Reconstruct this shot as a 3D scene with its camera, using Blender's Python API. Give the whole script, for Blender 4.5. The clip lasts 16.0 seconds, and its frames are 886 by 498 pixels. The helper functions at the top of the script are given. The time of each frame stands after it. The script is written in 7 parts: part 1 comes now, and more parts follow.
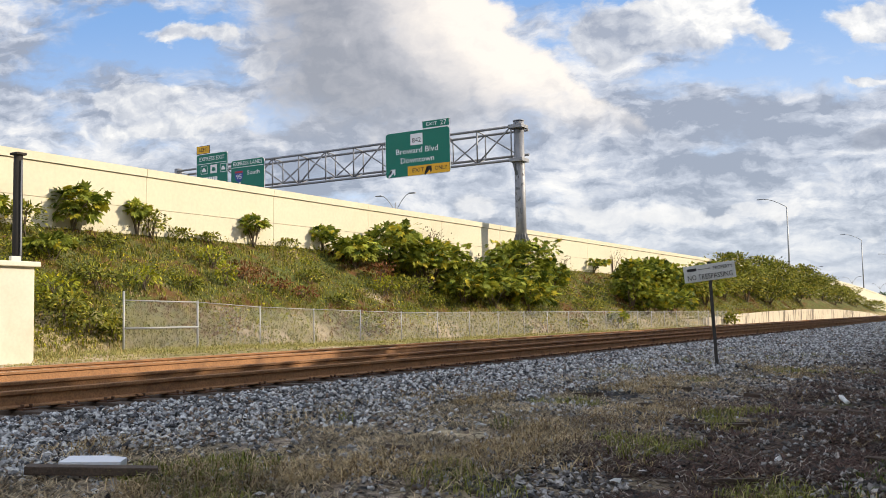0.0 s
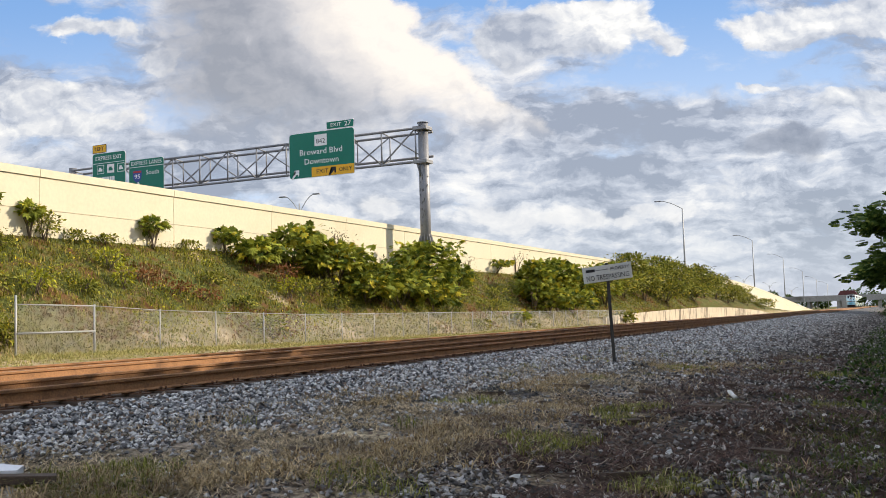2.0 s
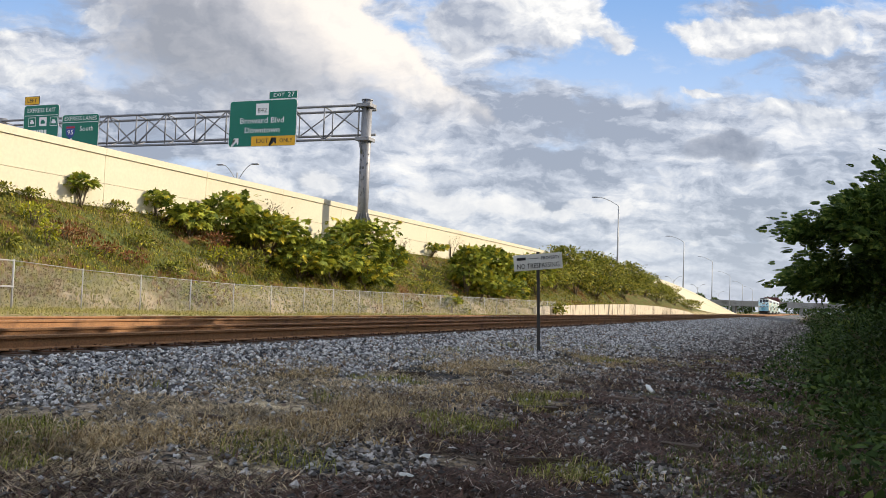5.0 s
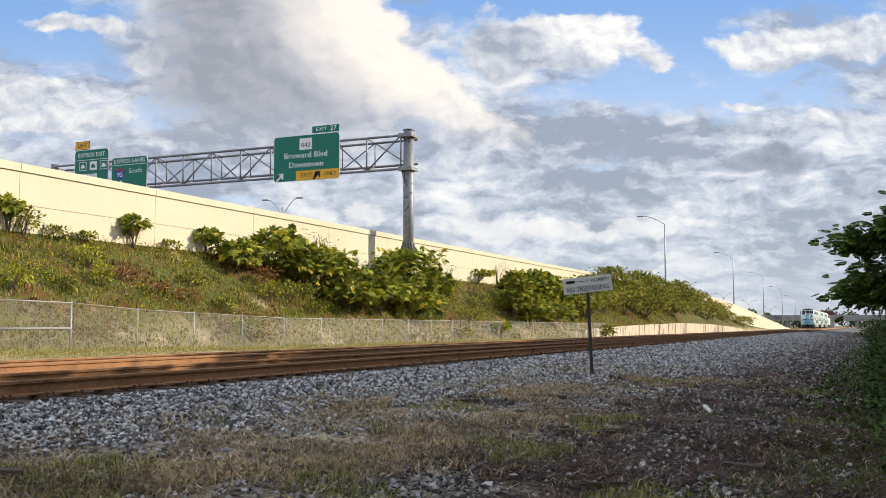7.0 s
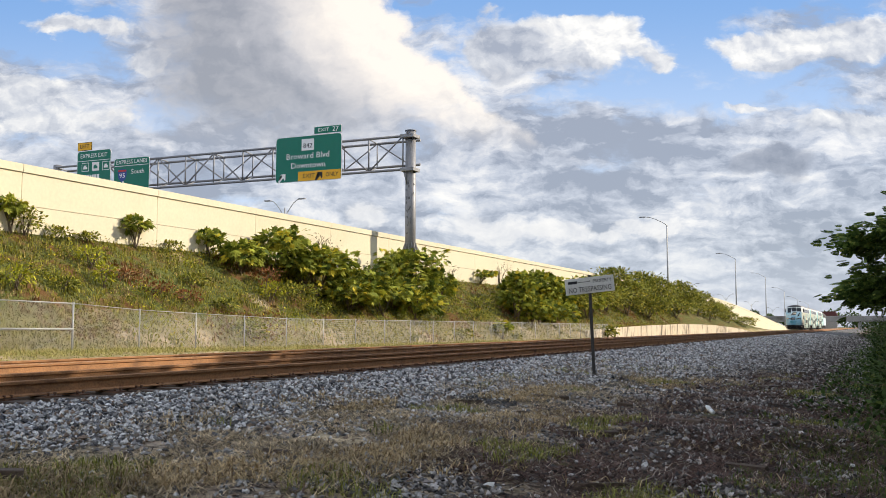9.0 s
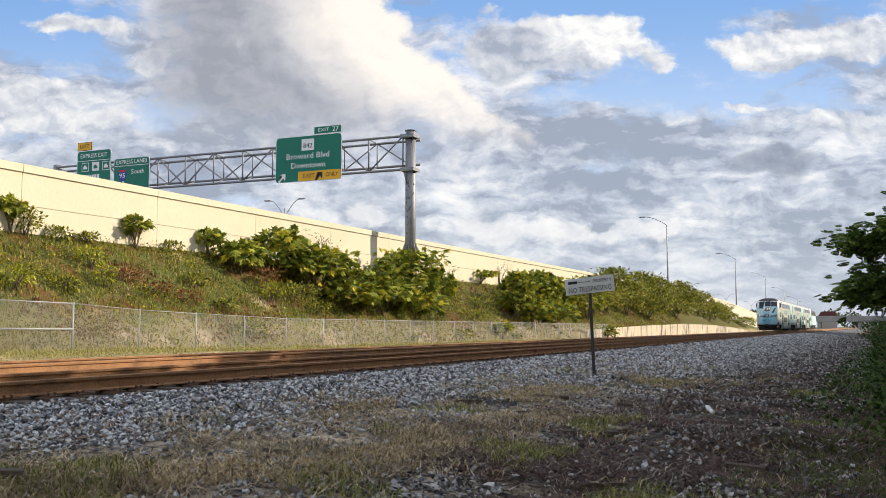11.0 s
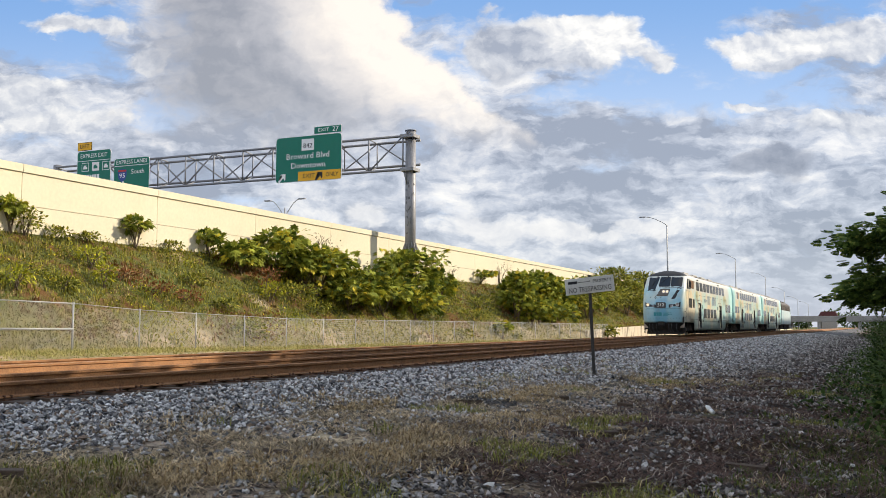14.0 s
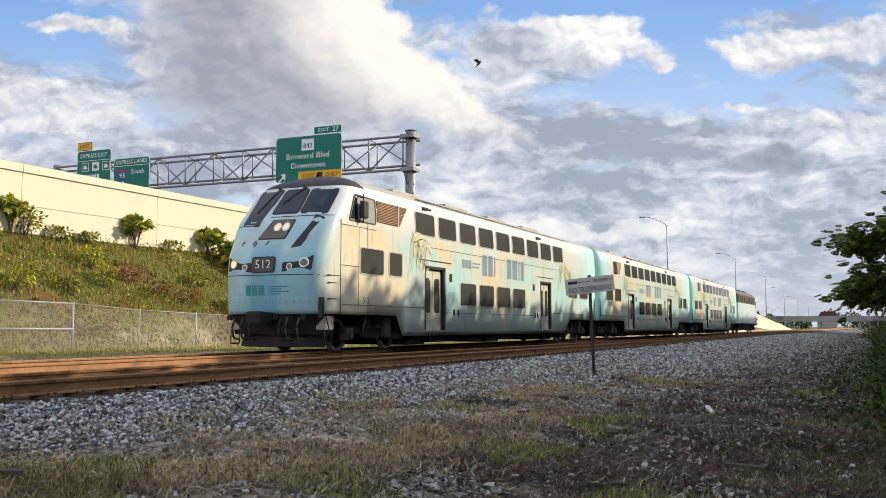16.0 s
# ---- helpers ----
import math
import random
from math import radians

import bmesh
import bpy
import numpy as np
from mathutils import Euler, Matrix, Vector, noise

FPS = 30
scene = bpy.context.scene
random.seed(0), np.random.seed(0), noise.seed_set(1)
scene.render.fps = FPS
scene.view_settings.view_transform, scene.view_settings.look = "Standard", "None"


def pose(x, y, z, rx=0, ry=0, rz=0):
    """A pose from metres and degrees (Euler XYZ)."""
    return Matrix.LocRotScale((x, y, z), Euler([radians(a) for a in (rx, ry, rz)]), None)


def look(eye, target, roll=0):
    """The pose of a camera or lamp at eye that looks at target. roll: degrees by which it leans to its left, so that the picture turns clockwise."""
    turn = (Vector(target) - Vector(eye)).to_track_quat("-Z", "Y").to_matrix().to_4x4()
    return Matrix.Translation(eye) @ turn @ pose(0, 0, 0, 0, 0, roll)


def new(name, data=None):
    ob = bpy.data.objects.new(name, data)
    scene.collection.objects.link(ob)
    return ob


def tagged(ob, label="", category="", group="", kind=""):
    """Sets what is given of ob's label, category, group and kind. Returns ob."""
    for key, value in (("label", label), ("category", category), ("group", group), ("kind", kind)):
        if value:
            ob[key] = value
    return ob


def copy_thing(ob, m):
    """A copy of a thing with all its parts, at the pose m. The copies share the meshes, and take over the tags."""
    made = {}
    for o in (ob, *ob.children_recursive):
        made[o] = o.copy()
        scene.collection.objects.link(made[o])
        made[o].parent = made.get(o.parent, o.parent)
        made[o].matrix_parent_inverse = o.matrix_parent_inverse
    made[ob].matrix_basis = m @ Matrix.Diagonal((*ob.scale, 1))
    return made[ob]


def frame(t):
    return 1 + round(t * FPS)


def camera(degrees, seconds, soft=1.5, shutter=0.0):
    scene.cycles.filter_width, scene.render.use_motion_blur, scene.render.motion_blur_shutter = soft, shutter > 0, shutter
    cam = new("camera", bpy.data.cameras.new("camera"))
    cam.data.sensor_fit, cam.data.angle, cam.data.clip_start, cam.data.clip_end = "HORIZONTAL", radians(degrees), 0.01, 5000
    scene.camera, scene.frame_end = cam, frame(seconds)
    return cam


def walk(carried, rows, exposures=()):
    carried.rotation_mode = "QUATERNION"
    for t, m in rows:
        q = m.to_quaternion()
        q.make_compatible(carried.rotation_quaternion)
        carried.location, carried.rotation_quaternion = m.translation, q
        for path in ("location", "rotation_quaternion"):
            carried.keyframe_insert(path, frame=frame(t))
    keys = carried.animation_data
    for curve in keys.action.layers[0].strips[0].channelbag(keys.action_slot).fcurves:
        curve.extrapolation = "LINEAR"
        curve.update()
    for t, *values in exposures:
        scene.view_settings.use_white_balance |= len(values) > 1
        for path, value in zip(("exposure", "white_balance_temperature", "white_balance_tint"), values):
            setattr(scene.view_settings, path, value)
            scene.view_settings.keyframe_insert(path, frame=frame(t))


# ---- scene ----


def eye(x, y, z, yaw, pitch, roll):
    return Matrix.Translation((x, y, z)) @ pose(0, 0, 0, 90 + pitch, 0, yaw) @ pose(0, 0, 0, 0, 0, roll)


# seconds, place, yaw to the left of the track's direction, pitch up, roll
PATH = [
    (0.0, 13.631, 0.077, 0.661, 30.94, 4.18, -1.11),
    (0.5, 13.656, 0.016, 0.652, 28.90, 4.45, -2.01),
    (1.0, 13.676, -0.061, 0.650, 26.23, 4.47, -2.35),
    (1.5, 13.670, -0.056, 0.647, 25.19, 4.41, -2.17),
    (2.0, 13.719, -0.049, 0.671, 25.22, 4.10, -1.64),
    (2.5, 13.896, 0.089, 0.624, 25.41, 3.74, -1.40),
    (3.0, 13.878, 0.029, 0.627, 24.90, 3.14, -0.33),
    (3.5, 13.884, 0.138, 0.652, 22.79, 2.41, 1.56),
    (3.7, 13.906, 0.329, 0.591, 21.41, 2.12, 2.31),
    (5.8, 13.689, -0.010, 0.639, 22.06, 3.85, 1.68),
    (6.0, 13.712, 0.033, 0.630, 22.93, 4.03, 1.30),
    (6.5, 13.728, -0.049, 0.653, 23.81, 4.45, 0.43),
    (7.0, 13.732, -0.014, 0.639, 24.16, 4.60, 0.03),
    (7.5, 13.716, 0.053, 0.631, 24.27, 4.66, 0.01),
    (8.0, 13.727, 0.008, 0.634, 24.29, 4.65, 0.04),
    (16.0, 13.727, 0.008, 0.634, 24.29, 4.65, 0.04),
]
cam = camera(49.84, 16.0, soft=0.6)
walk(cam, [(r[0], eye(*r[1:])) for r in PATH])

# ---- light ----
SUN_AZ, SUN_EL = 50.0, 27.0        # from the track's direction towards the right, and above the horizon
sun = new("sun", bpy.data.lights.new("sun", "SUN"))
sun.data.energy, sun.data.angle, sun.data.color = 4.5, radians(0.6), (1.0, 0.87, 0.68)
sd = Vector((math.sin(radians(SUN_AZ)) * math.cos(radians(SUN_EL)), math.cos(radians(SUN_AZ)) * math.cos(radians(SUN_EL)), math.sin(radians(SUN_EL))))
sun.matrix_basis = look(sd * 200, (0, 0, 0))
scene.view_settings.exposure = 0.36


# ---- node helpers ----
class Nodes:
    """Short hand for building node trees."""

    def __init__(self, tree):
        self.t = tree
        tree.nodes.clear()

    def n(self, kind, **props):
        node = self.t.nodes.new(kind)
        for k, v in props.items():
            if k == "inp":
                for i, val in v.items():
                    if isinstance(val, bpy.types.NodeSocket):
                        self.t.links.new(val, node.inputs[i])
                    else:
                        node.inputs[i].default_value = val
            else:
                setattr(node, k, v)
        return node

    def m(self, op, a, b=0.0, c=0.0, clamp=False):
        return self.n("ShaderNodeMath", operation=op, use_clamp=clamp, inp={0: a, 1: b, 2: c}).outputs[0]

    def noise(self, vec, scale, detail=4.0, rough=0.55, dist=0.0):
        return self.n("ShaderNodeTexNoise", inp={"Vector": vec, "Scale": scale, "Detail": detail, "Roughness": rough, "Distortion": dist}).outputs["Fac"]

    def ramp(self, fac, a, b, to0=0.0, to1=1.0, smooth=True):
        return self.n("ShaderNodeMapRange", interpolation_type="SMOOTHSTEP" if smooth else "LINEAR",
                      inp={0: fac, 1: a, 2: b, 3: to0, 4: to1}).outputs[0]

    def mix(self, fac, a, b, blend="MIX"):
        return self.n("ShaderNodeMix", data_type="RGBA", blend_type=blend, inp={0: fac, 6: a, 7: b}).outputs[2]

    def link(self, a, b):
        self.t.links.new(a, b)


# ---- sky ----
world = bpy.data.worlds.new("sky")
scene.world = world
world.use_nodes = True


def build_sky():
    w = Nodes(world.node_tree)
    sky = w.n("ShaderNodeTexSky", sky_type="NISHITA", sun_disc=False, sun_elevation=radians(SUN_EL), sun_rotation=radians(SUN_AZ), air_density=1.0, dust_density=0.6, ozone_density=2.0)
    tc = w.n("ShaderNodeTexCoord").outputs["Generated"]
    # the clouds lie on a far sheet ahead of the track's left; u runs right, v down, in tenths of its height
    dot = lambda a: w.n("ShaderNodeVectorMath", operation="DOT_PRODUCT", inp={0: tc, 1: a}).outputs["Value"]
    ay, ap = radians(24.29), radians(4.65)
    ahead = Vector((-math.sin(ay) * math.cos(ap), math.cos(ay) * math.cos(ap), math.sin(ap)))
    right = Vector((math.cos(ay), math.sin(ay), 0))
    above = right.cross(ahead)
    far = w.m("MAXIMUM", dot(ahead), 0.25)
    u0 = w.m("MULTIPLY_ADD", w.m("DIVIDE", dot(right), far), 1.688, 0.784)
    v0 = w.m("MULTIPLY_ADD", w.m("DIVIDE", dot(above), far), -1.688, 0.441)
    flat = w.n("ShaderNodeCombineXYZ", inp={0: u0, 1: w.m("MULTIPLY", v0, 1.5), 2: 0.0}).outputs[0]
    warp = w.n("ShaderNodeTexNoise", inp={"Vector": flat, "Scale": 6.0, "Detail": 6.0, "Roughness": 0.6})
    wsep = w.n("ShaderNodeSeparateXYZ", inp={0: warp.outputs["Color"]})
    u = w.m("ADD", u0, w.m("MULTIPLY_ADD", wsep.outputs[0], 0.09, -0.045))
    v = w.m("ADD", v0, w.m("MULTIPLY_ADD", wsep.outputs[1], 0.07, -0.035))

    def sheet(su, sv, du=0.0, dv=0.0, deep=0.3):
        return w.n("ShaderNodeCombineXYZ", inp={0: w.m("MULTIPLY_ADD", u, su, du * su), 1: w.m("MULTIPLY_ADD", v, sv, dv * sv), 2: deep}).outputs[0]

    def billow(vec, scale):
        return w.n("ShaderNodeTexVoronoi", feature="SMOOTH_F1", normalize=True, inp={"Vector": vec, "Scale": scale, "Detail": 4.0, "Roughness": 0.55, "Lacunarity": 2.1, "Smoothness": 0.5}).outputs["Distance"]

    def blob(cu, cv, ru, rv, a=1.0):
        du = w.m("DIVIDE", w.m("SUBTRACT", u, cu), ru)
        dv = w.m("DIVIDE", w.m("SUBTRACT", v, cv), rv)
        d2 = w.m("ADD", w.m("MULTIPLY", du, du), w.m("MULTIPLY", dv, dv))
        return w.m("MULTIPLY", w.m("EXPONENT", w.m("MULTIPLY", d2, -1.0)), a)

    def total(items):
        s = items[0]
        for i in items[1:]:
            s = w.m("ADD", s, i)
        return s

    def tint(tone, *stops):
        """Colour along tone from 0 to 1, evenly spaced stops."""
        col, k = stops[0], len(stops) - 1
        for i, c in enumerate(stops[1:]):
            col = w.mix(w.ramp(tone, i / k, (i + 1) / k, 0, 1, False), col, c)
        return col

    lin = lambda r, g, b: tuple(((c / 255 + 0.055) / 1.055) ** 2.4 * 10 for c in (r, g, b)) + (1,)
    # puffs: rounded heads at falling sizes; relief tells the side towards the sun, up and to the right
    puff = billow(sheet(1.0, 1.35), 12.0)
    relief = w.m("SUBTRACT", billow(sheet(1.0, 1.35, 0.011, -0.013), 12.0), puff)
    n1 = w.noise(sheet(1.0, 1.5), 4.0, 9.0, 0.58)
    n2 = w.noise(sheet(1.0, 2.4, 0.0, 0.0, 4.0), 6.0, 8.0, 0.6)
    n3 = w.noise(sheet(1.0, 3.0, 0.0, 0.0, 9.0), 13.0, 6.0, 0.6)
    fray = w.m("ADD", w.m("MULTIPLY_ADD", n1, 0.8, -0.4), w.m("MULTIPLY_ADD", puff, -0.9, 0.30))
    blue = w.mix(w.ramp(v0, -0.05, 0.40), lin(122, 164, 218), lin(196, 214, 239))
    # broken layer that thickens towards the horizon, with gaps to the blue
    gaps = total([blob(1.00, -0.01, 0.26, 0.05, -0.36), blob(1.22, 0.09, 0.10, 0.09, -0.26), blob(1.5, 0.0, 0.2, 0.03, -0.16), blob(1.28, 0.17, 0.25, 0.03, -0.16), blob(1.42, 0.17, 0.14, 0.03, -0.12),
                  blob(0.07, 0.07, 0.14, 0.05, -0.22), blob(0.31, 0.20, 0.08, 0.05, -0.25), blob(0.42, 0.36, 0.12, 0.04, -0.12), blob(0.05, 0.0, 0.08, 0.03, -0.2)])
    thick = w.m("ADD", w.m("ADD", n2, gaps), w.ramp(v0, 0.05, 0.36, 0.0, 0.20))
    layer = w.ramp(thick, 0.33, 0.60)
    shade = total([w.m("MULTIPLY_ADD", n1, 2.6, -1.0), w.m("MULTIPLY_ADD", n3, 1.9, -0.95), w.m("MULTIPLY", relief, 1.6), blob(1.08, 0.26, 0.16, 0.03, -0.28), blob(0.95, 0.21, 0.06, 0.04, -0.25), blob(1.2, 0.33, 0.3, 0.02, -0.15), blob(0.2, 0.30, 0.2, 0.04, -0.15), blob(1.27, 0.22, 0.05, 0.012, -0.4),
                   blob(1.32, 0.25, 0.2, 0.012, 0.25), blob(0.98, 0.27, 0.05, 0.02, 0.2), blob(1.22, 0.31, 0.07, 0.012, 0.25)])
    col = w.mix(layer, blue, tint(shade, lin(150, 157, 173), lin(188, 193, 205), lin(222, 222, 225), lin(243, 240, 236)))
    # separate heaped clouds
    heap = total([blob(1.00, 0.085, 0.115, 0.05), blob(0.88, 0.09, 0.05, 0.035), blob(1.06, 0.055, 0.06, 0.03, 0.8), blob(1.44, 0.085, 0.13, 0.034), blob(1.36, 0.11, 0.05, 0.02, 0.6), blob(1.52, 0.22, 0.12, 0.022), blob(1.51, 0.055, 0.09, 0.04, 0.7), blob(1.31, 0.085, 0.05, 0.018, 0.6), blob(1.32, 0.19, 0.055, 0.010, 0.8),
                  blob(1.17, 0.115, 0.035, 0.025, 0.55), blob(0.02, 0.16, 0.10, 0.035), blob(0.15, 0.05, 0.12, 0.022, 0.75), blob(0.26, 0.11, 0.05, 0.03), blob(0.10, 0.22, 0.18, 0.022, 0.7)])
    cover = w.ramp(w.m("MULTIPLY_ADD", fray, 1.5, heap), 0.38, 0.64)
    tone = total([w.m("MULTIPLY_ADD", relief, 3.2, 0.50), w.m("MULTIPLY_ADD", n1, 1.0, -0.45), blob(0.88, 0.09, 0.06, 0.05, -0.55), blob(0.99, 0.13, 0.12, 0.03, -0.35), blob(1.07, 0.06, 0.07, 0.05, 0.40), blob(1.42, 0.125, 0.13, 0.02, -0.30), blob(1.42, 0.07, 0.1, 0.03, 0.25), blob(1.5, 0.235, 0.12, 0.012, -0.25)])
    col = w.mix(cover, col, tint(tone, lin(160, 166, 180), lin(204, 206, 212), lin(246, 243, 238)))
    # the great cloud: grey body, sunlit flank along its steep edge
    edge = w.m("SUBTRACT", u, w.m("ADD", w.m("MULTIPLY_ADD", w.m("MULTIPLY", v, v), 3.3, 0.688), w.m("MULTIPLY", v, 0.2)))
    rim = w.m("ADD", edge, w.m("MULTIPLY", fray, -0.14))
    body = w.m("MULTIPLY", w.m("MULTIPLY", w.ramp(rim, 0.022, -0.012), w.ramp(w.m("ADD", u, w.m("MULTIPLY", fray, 0.25)), 0.20, 0.34)), w.ramp(w.m("ADD", v, w.m("MULTIPLY", fray, -0.15)), 0.30, 0.16))
    flank = w.m("MULTIPLY", w.ramp(edge, -0.30, -0.05), w.ramp(v, 0.34, 0.12, 0.25, 1.0))
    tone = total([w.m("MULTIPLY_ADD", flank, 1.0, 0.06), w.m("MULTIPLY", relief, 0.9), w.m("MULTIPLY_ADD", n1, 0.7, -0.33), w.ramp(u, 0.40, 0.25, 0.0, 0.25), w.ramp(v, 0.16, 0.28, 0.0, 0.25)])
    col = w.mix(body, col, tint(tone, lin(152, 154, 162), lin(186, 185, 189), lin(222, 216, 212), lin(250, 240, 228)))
    # small heads low down, and one dark shred
    heads = total([blob(0.99, 0.405, 0.045, 0.018), blob(1.075, 0.412, 0.024, 0.012), blob(1.16, 0.402, 0.05, 0.016), blob(1.10, 0.39, 0.025, 0.010, 0.8), blob(0.87, 0.405, 0.045, 0.028, 0.9), blob(0.83, 0.39, 0.03, 0.02, 0.8), blob(0.655, 0.38, 0.035, 0.028, 0.9), blob(1.32, 0.458, 0.025, 0.014, 0.8), blob(1.47, 0.42, 0.06, 0.014, 0.7)])
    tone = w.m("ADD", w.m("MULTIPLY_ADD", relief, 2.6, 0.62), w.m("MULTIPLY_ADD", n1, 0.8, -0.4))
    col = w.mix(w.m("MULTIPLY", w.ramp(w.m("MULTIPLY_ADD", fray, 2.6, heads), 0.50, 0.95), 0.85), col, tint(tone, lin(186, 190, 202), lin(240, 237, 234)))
    shred = total([blob(1.36, 0.288, 0.085, 0.026), blob(1.38, 0.262, 0.025, 0.016, 0.7), blob(1.27, 0.225, 0.03, 0.010, 0.6), blob(1.20, 0.262, 0.06, 0.014, 0.55)])
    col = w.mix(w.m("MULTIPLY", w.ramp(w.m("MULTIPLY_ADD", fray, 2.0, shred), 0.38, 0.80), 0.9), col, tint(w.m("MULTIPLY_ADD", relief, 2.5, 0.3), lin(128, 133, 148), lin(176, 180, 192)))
    low = w.ramp(v0, 0.40, 0.56)
    col = w.mix(w.m("MULTIPLY", low, 0.55), col, lin(182, 193, 213))
    # all round and overhead: broken bright cloud
    round_ = w.mix(w.ramp(w.noise(tc, 2.6, 7.0, 0.6), 0.40, 0.60), lin(128, 168, 222), tuple(1.25 * c for c in lin(250, 247, 243)))
    col = w.mix(w.ramp(dot(ahead), 0.45, 0.72), round_, col)
    col = w.mix(0.12, col, sky.outputs[0])
    bg = w.n("ShaderNodeBackground", inp={"Color": col, "Strength": 0.096})
    out = w.n("ShaderNodeOutputWorld", inp={"Surface": bg.outputs[0]})


build_sky()

# ---- materials ----
MATS = {}


def matte(name, rgb, rough=0.8, metal=0.0, var=0.12, scale=3.0, bump=0.0, bscale=20.0, spec=0.4, tint=None, island=False):
    """A plain surface with grain and stains at two scales. tint: a second colour that the stains bring in."""
    if name in MATS:
        return MATS[name]
    mt = bpy.data.materials.new(name)
    mt.use_nodes = True
    w = Nodes(mt.node_tree)
    tc = w.n("ShaderNodeTexCoord").outputs["Object"]
    c1 = tuple(v * (1 - var) for v in rgb) + (1,)
    c2 = tuple(min(1, v * (1 + var)) for v in rgb) + (1,)
    a = w.mix(w.noise(tc, scale, 5.0), c1, c2)
    if tint:
        a = w.mix(w.ramp(w.noise(tc, scale * 0.37, 6.0, 0.65), 0.48, 0.72), a, tuple(tint) + (1,))
    a = w.mix(w.ramp(w.noise(tc, scale * 11, 3.0), 0.3, 0.75, 0.0, var * 1.2), a, (0.02, 0.02, 0.02, 1))
    if island:
        g = w.n("ShaderNodeNewGeometry").outputs["Random Per Island"]
        a = w.mix(w.ramp(g, 0, 1, 0.0, 0.55, False), a, tuple(v * 0.45 for v in rgb) + (1,))
    b = w.n("ShaderNodeBsdfPrincipled", inp={"Base Color": a, "Roughness": w.ramp(w.noise(tc, scale * 2.3), 0.2, 0.8, max(0, rough - 0.08), min(1, rough + 0.08)),
                                             "Metallic": metal, "Specular IOR Level": spec})
    if bump:
        bp = w.n("ShaderNodeBump", inp={"Strength": bump, "Distance": 0.02, "Height": w.noise(tc, bscale, 5.0, 0.6)})
        w.link(bp.outputs[0], b.inputs["Normal"])
    w.n("ShaderNodeOutputMaterial", inp={"Surface": b.outputs[0]})
    MATS[name] = mt
    return mt


def leafy(name, dark, light, third=None, trans=0.2):
    """Leaves: colour varies from leaf to leaf, and some light passes through."""
    mt = bpy.data.materials.new(name)
    mt.use_nodes = True
    w = Nodes(mt.node_tree)
    g = w.n("ShaderNodeNewGeometry").outputs["Random Per Island"]
    tc = w.n("ShaderNodeTexCoord").outputs["Object"]
    col = w.mix(w.ramp(g, 0, 1, 0, 1, False), tuple(dark) + (1,), tuple(light) + (1,))
    col = w.mix(w.ramp(w.noise(tc, 1.3, 3.0), 0.4, 0.75, 0.0, 0.6), col, tuple(v * 0.55 for v in dark) + (1,))
    if third:
        col = w.mix(w.ramp(w.m("FRACT", w.m("MULTIPLY", g, 17.3)), 0.86, 0.97), col, tuple(third) + (1,))
    b = w.n("ShaderNodeBsdfPrincipled", inp={"Base Color": col, "Roughness": 0.6, "Specular IOR Level": 0.12})
    tr = w.n("ShaderNodeBsdfTranslucent", inp={"Color": col})
    mx = w.n("ShaderNodeMixShader", inp={0: trans, 1: b.outputs[0], 2: tr.outputs[0]})
    w.n("ShaderNodeOutputMaterial", inp={"Surface": mx.outputs[0]})
    MATS[name] = mt
    return mt


